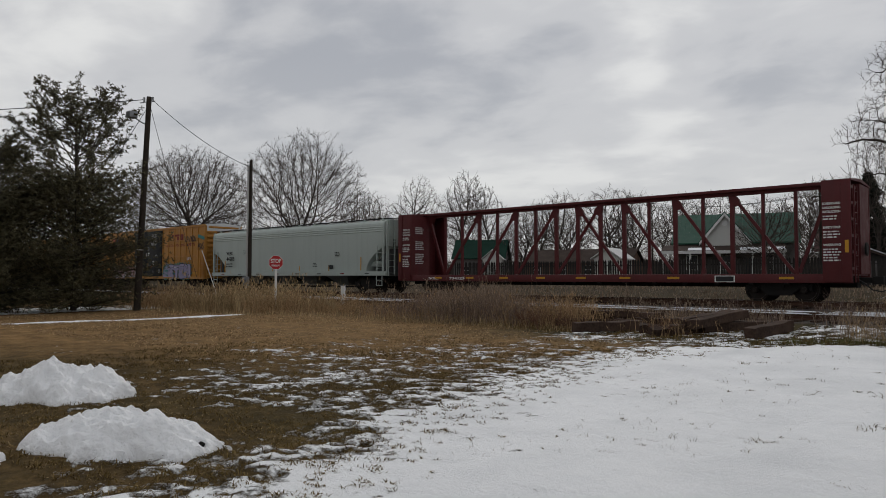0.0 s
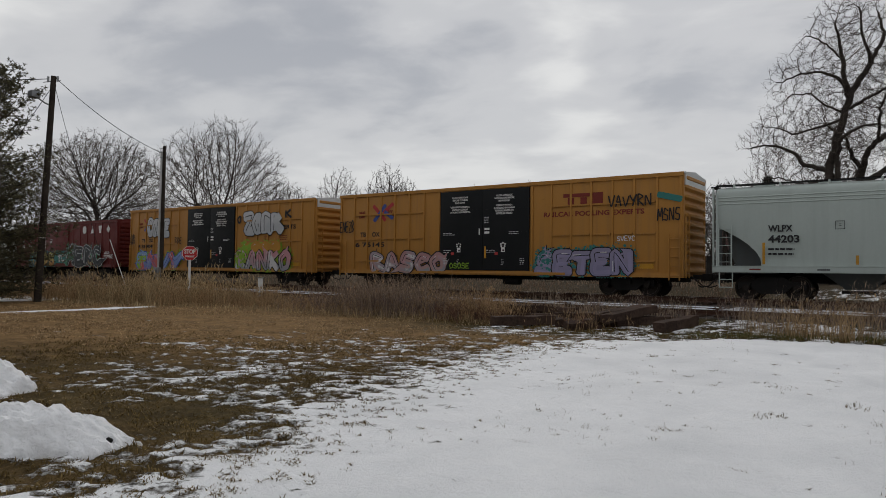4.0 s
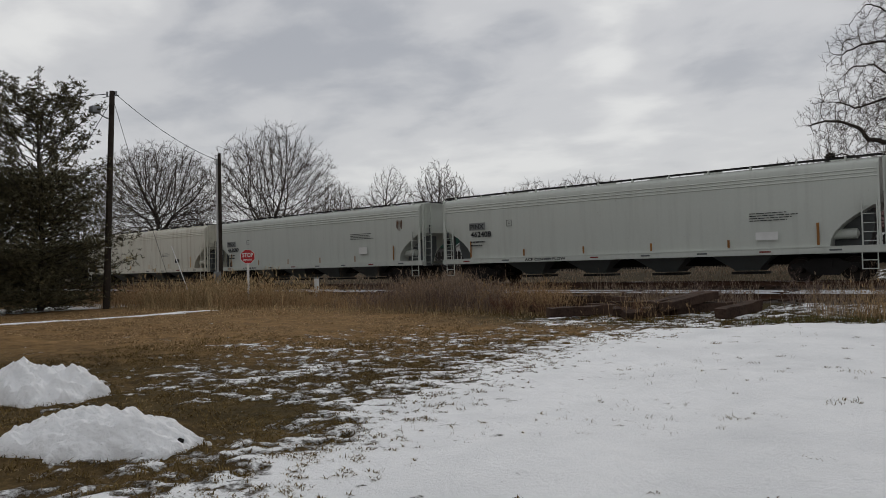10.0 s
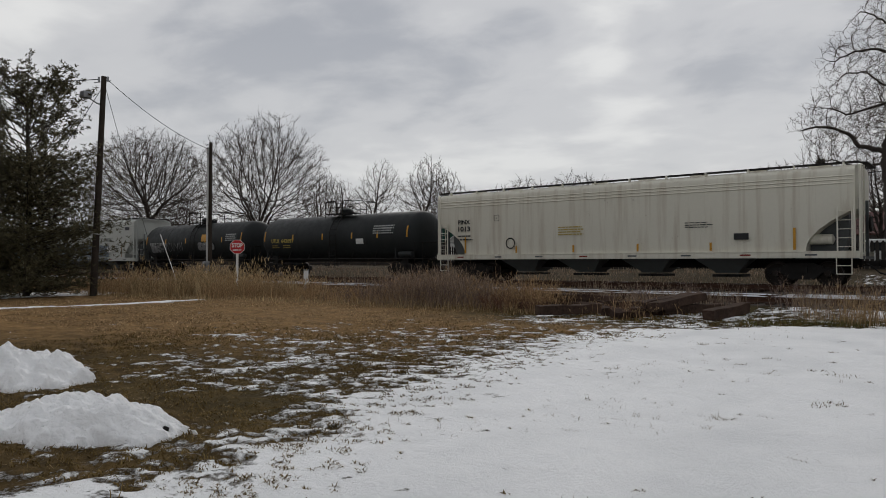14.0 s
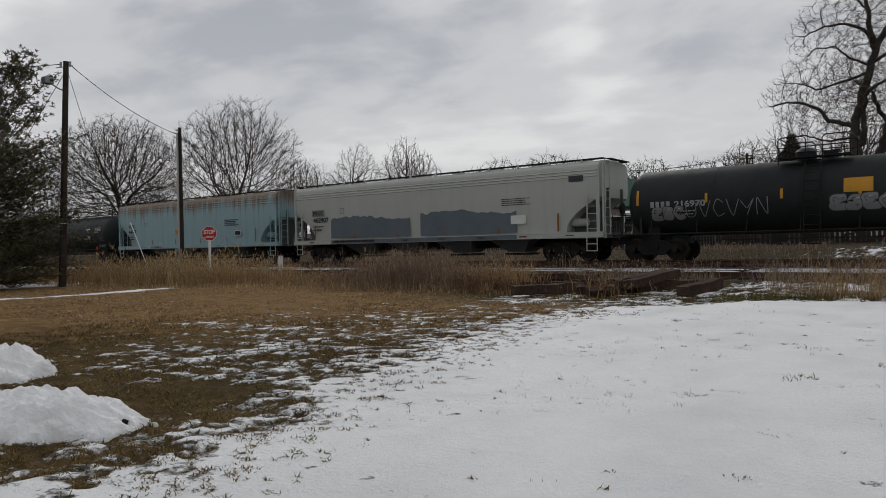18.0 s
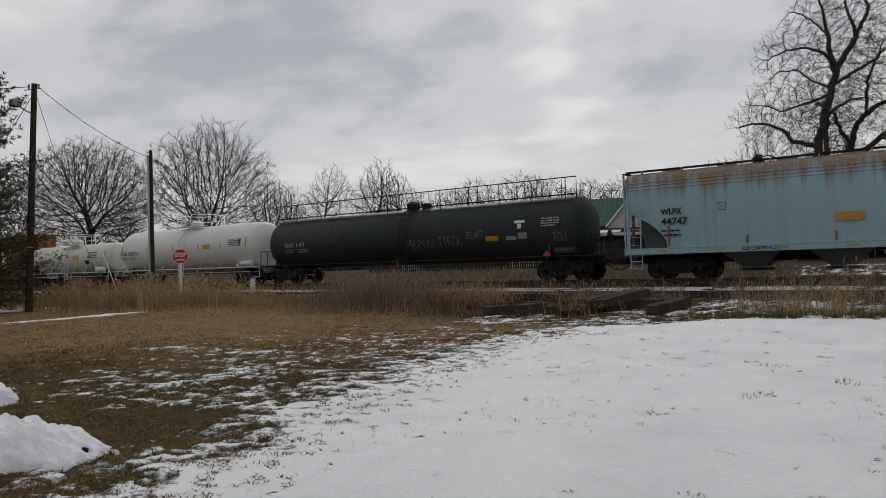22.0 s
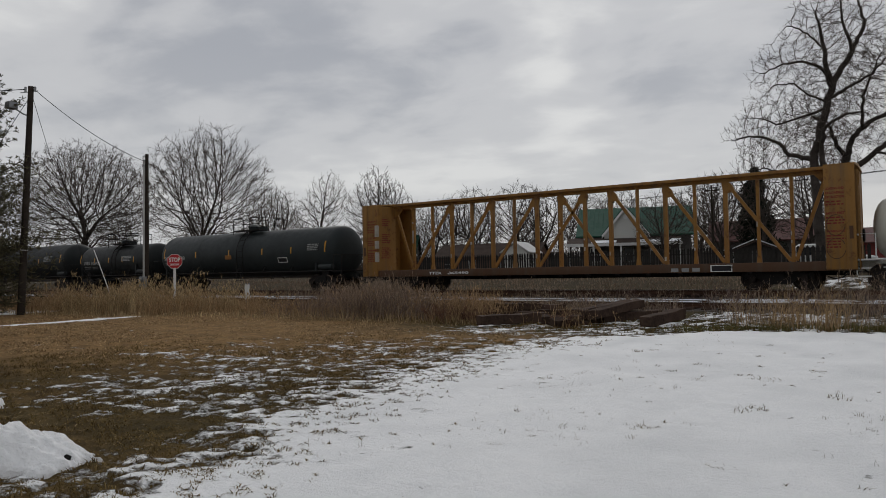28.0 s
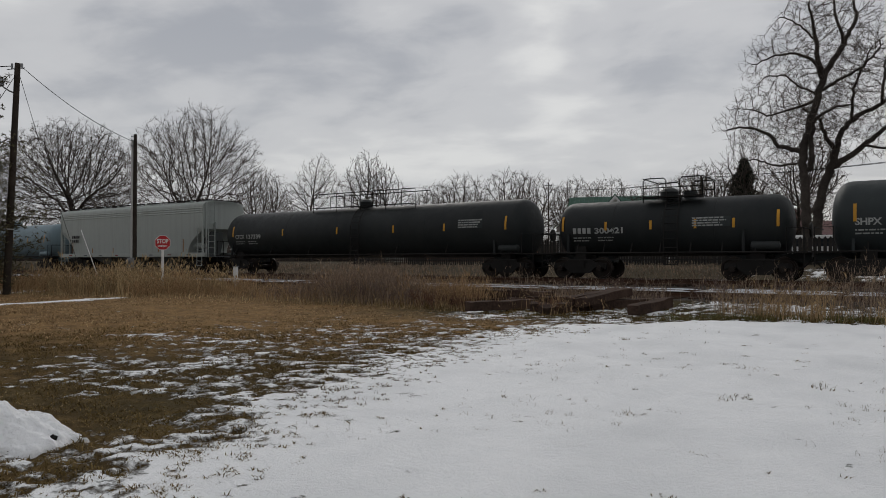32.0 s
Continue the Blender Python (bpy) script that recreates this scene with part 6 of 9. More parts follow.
part("notice_panel", patch(BM(), t - 4.6, t - 4.0, zc - 0.4, zc - 0.1, skin), W_PAINT, car)

car, h, t, R, zc, skin = tank_car("tank_car", "black tank car with white chalked tags and a yellow placard", -199.0, -185.4, 1.38, 3.78, TANK_BLACK, GRAPHITE, ("", "216970"), at=0.09, seed=4, domes=2)
part("yellow_placard", patch(BM(), 1.4, 2.3, zc + 0.0, zc + 0.5, skin), Y_PAINT, car, "yellow hazard notice panel")
data_panel(car, t - 2.5, t - 1.1, zc - 0.05, zc + 0.5, skin, TANK_GREY, DULL_MARK, 2)
scrawl(car, -4.2, -1.0, zc - 0.65, zc - 0.05, skin, "chalk", 6, 0.03, 21), graffiti(car, "esc", -5.5, -4.2, zc - 0.75, zc - 0.2, skin, "chalk", "black", None, None, 0.42, 15), graffiti(car, "eseo", 1.0, 3.0, zc - 0.62, zc - 0.08, skin, "chalk", "charcoal", None, None, 0.42, 16)

car, h, g, sf = hopper("covered_hopper", "dull grey covered hopper with dark painted-over panels", -219.45, -199.75, GREY_OLD, 4.42, 4)
hopper_marks(car, h, g, "PINX", "462907", -h + 1.75, 2.3)


def buff(x0, x1, seed):
    rnd = random.Random(seed)
    xs = np.linspace(x0, x1, 34)
    tops = [2.42 + 0.12 * math.sin(0.9 * (q - x0)) + rnd.uniform(-0.05, 0.07) for q in xs]
    bm = BM()
    for a, b, u, v in zip(xs, xs[1:], tops, tops[1:]):
        bm.faces.new([bm.verts.new(g(q, w)) for q, w in ((a, 1.36), (b, 1.36), (b, v), (a, u))])
    return bm


part("painted_over_panel", buff(-h + 3.2, -h + 9.0, 1), SPRAY["slate"], car, "blue-grey buffed panel over old graffiti")
part("painted_over_panel", buff(-h + 9.7, -h + 15.4, 2), SPRAY["slate"], car, "blue-grey buffed panel over old graffiti")
part("painted_over_sill", patch(BM(), -h + 3.2, -h + 15.4, 1.05, 1.25, sf), SPRAY["slate"], car)
bars(car, -h + 3.4, 1.12, 4.3, 1, K_PAINT, on_flat(-1.625), 0.11, 0.05, 11, "sprayed_line")
bars(car, h - 5.1, 2.9, 1.7, 4, K_PAINT, g, 0.032, 0.06, 12)
part("repaint_patch", patch(BM(), h - 4.6, h - 3.8, 1.75, 2.15, g), W_PAINT, car)
part("notice_panel", patch(BM(), h - 1.6, h - 0.9, 3.5, 3.75, on_flat(-1.612)), SPRAY["charcoal"], car)

car, h, g, sf = hopper("covered_hopper", "pale blue covered hopper with rust running from the roof", -239.45, -220.8, ICE_BLUE, 4.42, 4, 1)
hopper_marks(car, h, g, "WLPX", "44747", -h + 1.6, 2.2)
lettering(car, "ACF CENTER FLOW", -h + 4.6, 1.09, 0.12, K_PAINT, sf, 1.4)
bars(car, h - 5.3, 2.75, 1.6, 4, K_PAINT, g, 0.05, 0.06, 13)
part("notice_plate", patch(BM(), h - 4.25, h - 3.6, 1.75, 2.1, g), W_PAINT, car)
part("notice_panel", patch(BM(), h - 4.2, h - 3.65, 1.8, 2.05, on_flat(-1.616)), K_PAINT, car)
part("rust_patch", patch(BM(), -1.6, -0.7, 2.0, 2.3, g), SPRAY["amber"], car)

car, h, t, R, zc, skin = tank_car("tank_car", "long charcoal tank car with a full-length top railing", -261.6, -241.35, 1.46, 3.83, TANK_GREY, GRAPHITE, ("GLNX", "141"), long_rail=1, domes=2, at=0.085, seed=5, strip=False)
data_panel(car, t - 2.0, t - 0.95, zc + 0.05, zc + 0.5, skin, TANK_BLACK, DULL_MARK, 3)
part("owner_emblem", BM_do(lambda bm: (patch(bm, t - 3.3, t - 2.75, zc + 0.3, zc + 0.42, skin), patch(bm, t - 3.12, t - 2.93, zc + 0.05, zc + 0.27, skin))), W_PAINT, car)
part("hazard_plate", patch(BM(), t - 4.85, t - 4.15, zc - 0.45, zc - 0.22, skin), Y_PAINT, car)
part("hazard_diamond", BM_do(lambda bm: plate(bm, [(t - 1.7, 0.98), (t - 1.5, 1.18), (t - 1.7, 1.38), (t - 1.9, 1.18)], -R + 0.05, 0.02)), SPRAY["red"], car, "red hazard diamond")
part("notice_panel", patch(BM(), t - 3.75, t - 3.2, zc - 0.45, zc - 0.28, skin), DULL_MARK, car), part("notice_panel", patch(BM(), t - 3.1, t - 2.65, zc - 0.42, zc - 0.14, skin), DULL_MARK, car)
scrawl(car, t - 9.6, t - 7.8, zc - 0.72, zc - 0.2, skin, "chalk", 5, 0.022, 31), scrawl(car, t - 7.6, t - 6.2, zc - 0.6, zc - 0.15, skin, "chalk", 5, 0.02, 32), scrawl(car, t - 1.4, t - 0.7, zc - 0.6, zc - 0.2, skin, "chalk", 3, 0.024, 33), scrawl(car, t - 5.9, t - 4.95, zc - 0.3, zc + 0.05, skin, "chalk", 4, 0.024, 34)

car, h, t, R, zc, skin = tank_car("tank_car", "clean white tank car with black marks and amber strips", -277.45, -262.6, 1.49, 3.91, TANK_WHITE, W_PAINT, ("UTLX", "203216"), at=0.035, number_mat=K_PAINT, seed=6)
part("yellow_placard", patch(BM(), 2.55, 3.3, zc - 0.08, zc + 0.2, skin), Y_PAINT, car, "yellow hazard notice panel")
data_panel(car, t - 2.35, t - 1.15, zc + 0.0, zc + 0.45, skin, SPRAY["charcoal"], W_PAINT, 4)
part("hazard_diamond", BM_do(lambda bm: plate(bm, [(t - 1.5, 1.03), (t - 1.3, 1.23), (t - 1.5, 1.43), (t - 1.7, 1.23)], -R + 0.05, 0.02)), SPRAY["red"], car, "red hazard diamond")
part("diamond_face", BM_do(lambda bm: plate(bm, [(t - 1.5, 1.09), (t - 1.36, 1.23), (t - 1.5, 1.37), (t - 1.64, 1.23)], -R + 0.04, 0.02)), W_PAINT, car)

car, h, t, R, zc, skin = tank_car("tank_car", "small cream-stained white tank car with a high platform", -291.9, -279.2, 1.12, 3.32, TANK_CREAM, W_PAINT, ("CMRX", "60166"), at=0.11, number_mat=K_PAINT, seed=7)
part("yellow_placard", patch(BM(), 1.2, 2.1, zc - 0.1, zc + 0.25, skin), Y_PAINT, car, "faded yellow notice panel")
data_panel(car, t - 3.0, t - 1.3, zc - 0.05, zc + 0.5, skin, ROOF, SPRAY["charcoal"], 5)
part("notice_panel", patch(BM(), 3.0, 3.6, zc - 0.45, zc - 0.15, skin), K_PAINT, car)

yel_flat, h, f = centerbeam("centerbeam_flatcar", "empty weathered yellow centerbeam flatcar with open truss", -314.75, -292.3, YELLOW_FLAT, 2)
part("bulkhead_roundel", BM_do(lambda bm: [tube(bm, [(h - 0.62 + 0.29 * math.cos(a), -1.558, zz + 0.36 * math.sin(a)) for a in np.linspace(0.4, 6.1, 30)], 0.014, 4) for zz in (1.5, 2.32)]), RUST_SILL, yel_flat, "dark worn ring stencils")
rnd = random.Random(5)
for x in np.linspace(-h + 1.0, h - 1.0, 18)[1:-1]:
    if rnd.random() < 0.75:
        z = rnd.uniform(1.2, 2.9)
        for k in range(rnd.choice((1, 1, 2))):
            hh = rnd.uniform(0.06, 0.22 if x > -2 else 0.7)
            q = rnd.uniform(0.02, 0.05)
            part("torn_wrap", box(BM(), x - 0.068, x - 0.068 + 2 * q, -0.085, 0.02, z, z + hh, 0.01), TORN, yel_flat, "scraps of torn pale lumber wrap")
            z += hh + rnd.uniform(0.1, 0.4)
for z, hh in ((1.5, 0.5), (2.2, 0.4), (2.8, 0.6)):
    part("torn_wrap", box(BM(), -h + 0.8, -h + 0.97, -1.57, -1.40, z, z + hh, 0.02), TORN, yel_flat, "scraps of torn pale lumber wrap")
block_word(yel_flat, h - 6.4, 0.76, 1.1, 0.14, "123", DULL_MARK, on_flat(-1.484), "owner_mark")

car, h, t, R, zc, skin = tank_car("tank_car", "dark grey-black tank car with an orange notice panel", -333.3, -316.9, 1.42, 3.66, TANK_GREY, GRAPHITE, ("SHPX", "211208"), at=0.05, seed=8, domes=2)
part("orange_placard", patch(BM(), -1.1, -0.5, zc - 0.3, zc - 0.05, skin), RUST_AMBER, car, "orange hazard notice panel")
data_panel(car, t - 2.2, t - 1.2, zc + 0.0, zc + 0.42, skin, TANK_BLACK, DULL_MARK, 6)
part("notice_plate", patch(BM(), t - 4.6, t - 3.8, zc - 0.6, zc - 0.3, skin), W_PAINT, car), part("notice_panel", patch(BM(), t - 4.55, t - 3.85, zc - 0.56, zc - 0.34, lambda u, v: (lambda q: (q[0], q[1] - 0.004, q[2]))(skin(u, v))), K_PAINT, car)

car, h, t, R, zc, skin = tank_car("tank_car", "short black tank car with amber strips", -344.0, -334.5, 1.19, 3.34, TANK_BLACK, GRAPHITE, ("", "300421"), at=0.10, seed=9, domes=2)
data_panel(car, t - 3.6, t - 2.1, zc - 0.05, zc + 0.35, skin, TANK_GREY, DULL_MARK, 7)

car, h, t, R, zc, skin = tank_car("tank_car", "long black tank car with a half-length top railing", -366.0, -345.3, 1.37, 3.67, TANK_BLACK, GRAPHITE, ("CTCX", "137339"), long_rail=2, at=0.06, seed=10)
data_panel(car, t - 3.6, t - 2.2, zc + 0.0, zc + 0.45, skin, TANK_GREY, DULL_MARK, 8)

car, h, g, sf = hopper("covered_hopper", "flat grey covered hopper with plain sides", -384.4, -367.3, HOPPER_FAR, 4.56, 3)
bars(car, -h + 1.8, 2.4, 1.2, 2, K_PAINT, g, 0.2, 0.1, 3)

car, h, t, R, zc, skin = tank_car("tank_car", "pale blue-grey tank car at the far end of the train", -402.0, -386.4, 1.38, 3.68, TANK_BLUE, GRAPHITE, ("", ""), seed=11)
# ---- poles, wires, signs ----


def gz(x, y):
    return float(ground_z(x, y))


def wire_obj(parent, pts, r=0.018, sag=0.0, name="cable"):
    a, b = Vector(pts[0]), Vector(pts[1])
    line = [a.lerp(b, k / 12) - Vector((0, 0, sag * 4 * (k / 12) * (1 - k / 12))) for k in range(13)]
    return part(name, tube(BM(), line, r, 5), WIRE, parent)


def light_pole():
    x, y = -34.19, 15.66
    z = gz(x, y)
    p = thing("utility_pole", "leaning dark wooden utility pole with a floodlight", "utility pole", pose(x, y, z))
    H = 10.5
    lean = Vector((0.36, 0.24, H))
    part("pole", tube(BM(), [lean * k for k in (-0.02, 0.25, 0.5, 0.75, 1.0)], 0.165, 12, 0.12), POLE_WOOD, p)
    part("pole_base_band", tube(BM(), [lean * 0.28, lean * 0.284], 0.165, 12), SIGN_WHITE, p)
    at = lean * 0.868
    arm = part("lamp_arm", tube(BM(), [at, at + Vector((-0.15, -0.22, 0.10)), at + Vector((-0.36, -0.5, 0.34))], 0.035, 8), GALV, p)

    def head(bm):
        c = at + Vector((-0.42, -0.6, 0.46))
        box(bm, c.x - 0.22, c.x + 0.22, c.y - 0.2, c.y + 0.2, c.z - 0.16, c.z + 0.16, 0.04)
    part("floodlight", BM_do(head), GALV, p, "grey floodlight head")
    top = lean
    part("insulator", BM_do(lambda bm: [tube(bm, [top + Vector((dx, dy, -0.25)), top + Vector((dx, dy, -0.02))], 0.05, 8) for dx, dy in ((-0.2, -0.15), (0.18, 0.1))] + [tube(bm, [top + Vector((-0.35, -0.3, -0.3)), top + Vector((0.25, 0.2, -0.2))], 0.02, 6)]), GALV, p)
    wire_obj(p, (top + Vector((0.15, 0.05, -0.12)), Vector((-1.35, 6.95, 8.05))), 0.015, 0.32)
    wire_obj(p, (top + Vector((-0.2, -0.1, -0.12)), top + Vector((-14, -24, -3.2))), 0.02, 0.4)
    wire_obj(p, (top + Vector((0.0, 0.0, -0.4)), Vector((-4.5, -3.0, 1.2))), 0.014, 0.0, "guy_wire")
    wire_obj(p, (top + Vector((0.0, 0.0, -0.25)), Vector((-9.5, 8.6, 1.0))), 0.012, 0.2, "guy_wire")
    return p


light_pole()


def meter_post():
    x, y = -35.45, 22.75
    p = thing("service_pole", "thin weathered service pole with a metal conduit and meter box", "utility pole", pose(x, y, gz(x, y)))
    part("pole", tube(BM(), [(0, 0, -0.2), (0.0, 0, 4), (0.02, 0, 8.25)], 0.12, 10, 0.09), POLE_WOOD, p)
    part("conduit", tube(BM(), [(-0.12, -0.1, 0.4), (-0.11, -0.09, 5.0), (-0.1, -0.08, 7.9)], 0.07, 8), PALE_STEEL, p)
    part("meter_box", box(BM(), -0.24, 0.14, -0.32, -0.1, 0.95, 1.5, 0.02), GALV, p)
    part("meter", BM_do(lambda bm: tube(bm, [(-0.05, -0.32, 1.3), (-0.05, -0.44, 1.3)], 0.1, 14)), GALV, p)
    part("insulator", BM_do(lambda bm: [tube(bm, [(0, -0.12, z), (0, -0.22, z)], 0.04, 8) for z in (7.6, 7.9, 8.1)]), GALV, p)


meter_post()


def stop_sign():
    x, y = -28.8, 19.92
    z = gz(x, y)
    p = thing("stop_sign", "red octagonal stop sign on a white post among weeds", "road sign", pose(x, y, z, 0, 0, 52))
    part("post", box(BM(), -0.055, 0.055, -0.045, 0.045, -0.1, 2.0), SIGN_WHITE, p)
    c = 2.28
    R = 0.36

    def octo(r, y0, th):
        return BM_do(lambda bm: plate(bm, [(r * math.cos(math.radians(22.5 + 45 * k)), c + r * math.sin(math.radians(22.5 + 45 * k))) for k in range(8)], y0, th))
    b = part("sign_border", octo(R, -0.056, 0.008), SIGN_WHITE, p)
    f = part("sign_face", octo(R * 0.94, -0.061, 0.005), SIGN_RED, p)
    skin = on_flat(-0.0645)
    lettering(p, "STOP", -0.245, c - 0.02, 0.2, SIGN_WHITE, skin, 0.49)
    lettering(p, "DISMOUNT", -0.20, c - 0.19, 0.085, SIGN_WHITE, skin, 0.40)


stop_sign()


def marker_post():
    x, y = -27.4, 22.95
    p = thing("marker_post", "short white trackside marker post", "marker post", pose(x, y, gz(x, y)))
    part("post", box(BM(), -0.11, 0.11, -0.07, 0.07, -0.1, 1.0, 0.02), SIGN_WHITE, p)
    part("cap", box(BM(), -0.13, 0.13, -0.09, 0.09, 1.0, 1.05, 0.01), GALV, p)


marker_post()


def leaning_stake():
    p = thing("leaning_stake", "thin pale stake leaning in the weeds", "stake", pose(-34.6, 20.3, gz(-34.6, 20.3)))
    part("stake", tube(BM(), [(0.25, 0, -0.05), (-2.0, 0.1, 3.05)], 0.022, 6), SIGN_WHITE, p)


leaning_stake()


# ---- stacked old sleepers by the siding ----
def old_timber(x, y, z, L, yaw, pitch=0.0, roll=0.0, w=0.25, hgt=0.22):
    rnd = random.Random(int(x * 100 + y * 10))
    x, y = x + 0.25, y - 0.3
    bm = BM()
    n = 9
    secs = []
    for i in range(n):
        u = -L / 2 + L * i / (n - 1)
        j = lambda: rnd.uniform(-0.024, 0.024)
        secs.append([(u, -w / 2 + j(), j()), (u, w / 2 + j(), j()), (u, w / 2 + j(), hgt + j()), (u, -w / 2 + j(), hgt + j())])
    loft(bm, secs)
    es = [e for e in bm.edges if e.calc_length() > 0.2]
    bmesh.ops.bevel(bm, geom=es, offset=0.012, segments=1, affect="EDGES")
    ob = solo("railway_sleeper", bm, TIMBER, "old creosoted railway sleeper lying by the siding", "timber", pose(x, y, z, roll, pitch, yaw), "discarded sleepers")
    return ob


for args in ((-10.4, 18.7, 0.10, 2.3, 62, 0, 0, 0.28, 0.28), (-11.6, 20.2, 0.12, 2.7, 38), (-12.6, 21.2, 0.14, 2.6, 24), (-11.4, 21.3, 0.36, 2.7, 33, 2, 0, 0.26, 0.2), (-12.2, 20.6, 0.16, 3.2, 18, 3, 10, 0.12, 0.12),
             (-8.3, 19.7, 0.10, 2.5, 84, 0, 0, 0.30, 0.28), (-7.8, 20.2, 0.37, 2.6, 78, -5, 0, 0.27, 0.24), (-8.15, 20.2, 0.37, 2.6, 80, -4, 5, 0.27, 0.24), (-7.65, 20.9, 0.10, 2.6, 70, 0, 0, 0.3, 0.28), (-8.8, 18.8, 0.06, 1.3, 25, 8, 14, 0.26, 0.24), (-8.6, 18.4, 0.10, 0.9, 60, 0, 20, 0.24, 0.22),
             (-6.4, 20.1, 0.13, 2.4, 84, -3, 0, 0.30, 0.29), (-9.9, 21.4, 0.16, 1.9, 15), (-12.9, 20.3, 0.12, 2.4, 8, 0, 0, 0.2, 0.1), (-13.3, 20.9, 0.14, 2.2, -6, 0, 0, 0.18, 0.1), (-12.0, 21.6, 0.18, 2.5, 5, 2, 0, 0.22, 0.14)):
    old_timber(*args)


# ---- snow heaps ----
def snow_heap(x, y, length, width, height, yaw, seed, label):
    bm = BM()
    nu, nv = 130, 96
    vs = []
    m = pose(0, 0, 0, 0, 0, yaw)
    for j in range(nv + 1):
        row = []
        for i in range(nu + 1):
            u, v = -1.25 + 2.5 * i / nu, -1.25 + 2.5 * j / nv
            wob = 1 + 0.22 * noise.noise(Vector((u * 1.7 + seed, v * 1.7, 3.0))) + 0.16 * noise.noise(Vector((u * 5 + seed, v * 5, 5.0))) + 0.07 * noise.noise(Vector((u * 14 + seed, v * 14, 2.0)))
            d = math.hypot(u, v * 1.0) / wob
            k = max(0.0, 1 - d)
            z = height * ((1 - min(d, 1) ** 2.2) ** 0.72) * (1 + 0.30 * noise.noise(Vector((u * 1.9, v * 1.9, seed))) + 0.26 * noise.noise(Vector((u * 4.6, v * 4.6, seed + 4))) + 0.16 * noise.noise(Vector((u * 11, v * 11, seed + 9))) + 0.08 * noise.noise(Vector((u * 23, v * 23, seed + 2))))
            z *= 1 - 0.12 * u
            z -= 0.05 if d > 1 else 0.012
            p = m @ Vector((u * length / 2, v * width / 2, 0))
            row.append(bm.verts.new((p.x, p.y, z)))
        vs.append(row)
    for j in range(nv):
        for i in range(nu):
            bm.faces.new((vs[j][i], vs[j][i + 1], vs[j + 1][i + 1], vs[j + 1][i]))
    mat, nt, b = shader("snow_heap_crust", 0.7)
    co = obj_coord(nt)
    fine, mid = noise_node(nt, co, 26, 7, 0.7), noise_node(nt, co, 4.5, 6, 0.6)
    c = blend(nt, span(nt, mid, 0.35, 0.65), (0.94, 0.945, 0.955), (0.97, 0.972, 0.975))
    c = blend(nt, span(nt, math_node(nt, "MULTIPLY", fine, mid), 0.36, 0.46, 0, 0.5), c, (0.30, 0.27, 0.22))
    nt.links.new(c, b.inputs["Base Color"])
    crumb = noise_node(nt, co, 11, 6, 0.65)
    # blue-grey in the crumb hollows puts crevice shade into the snow colour
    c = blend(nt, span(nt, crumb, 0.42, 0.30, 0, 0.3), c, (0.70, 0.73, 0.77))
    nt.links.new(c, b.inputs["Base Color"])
    bump(nt, b, math_node(nt, "ADD", math_node(nt, "MULTIPLY", crumb, 2.0), math_node(nt, "ADD", fine, math_node(nt, "MULTIPLY", mid, 2.0))), 0.55, 0.05)
    return solo("snow_mound", bm, mat, label, "snow mound", pose(x, y, gz(x, y) + 0.0), "shovelled snow mounds")


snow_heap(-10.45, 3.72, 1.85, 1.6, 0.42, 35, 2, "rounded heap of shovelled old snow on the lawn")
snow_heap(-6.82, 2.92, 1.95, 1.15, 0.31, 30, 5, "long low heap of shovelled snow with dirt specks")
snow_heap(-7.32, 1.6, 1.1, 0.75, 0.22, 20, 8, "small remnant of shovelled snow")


def clod(x, y, z, r, seed):
    rnd = random.Random(seed)
    bm = BM()
    bmesh.ops.create_icosphere(bm, subdivisions=2, radius=r)
    for v in bm.verts:
        v.co *= 1 + 0.5 * noise.noise(v.co * (1.6 / r) + Vector((seed, 0, 0)))
    solo("turf_clod", bm, DECK_DARK, "dark clod of turf on the snow", "turf clod", pose(x, y, z), "turf clods")


for args in ((-6.0, 3.26, 0.09, 0.035, 1), (-5.97, 3.2, 0.06, 0.028, 5), (-6.1, 2.95, 0.05, 0.03, 2), (-6.2, 2.9, 0.04, 0.022, 3)):
    clod(*args)


# ---- bare trees ----
def resample(line, step):
    """Even points along a bent line."""
    out = [np.array(line[0], float)]
    for p, q in zip(line, line[1:]):
        p, q = np.array(p, float), np.array(q, float)
        n = max(1, round(np.linalg.norm(q - p) / step))
        out += [p + (q - p) * k / n for k in range(1, n + 1)]
    return out


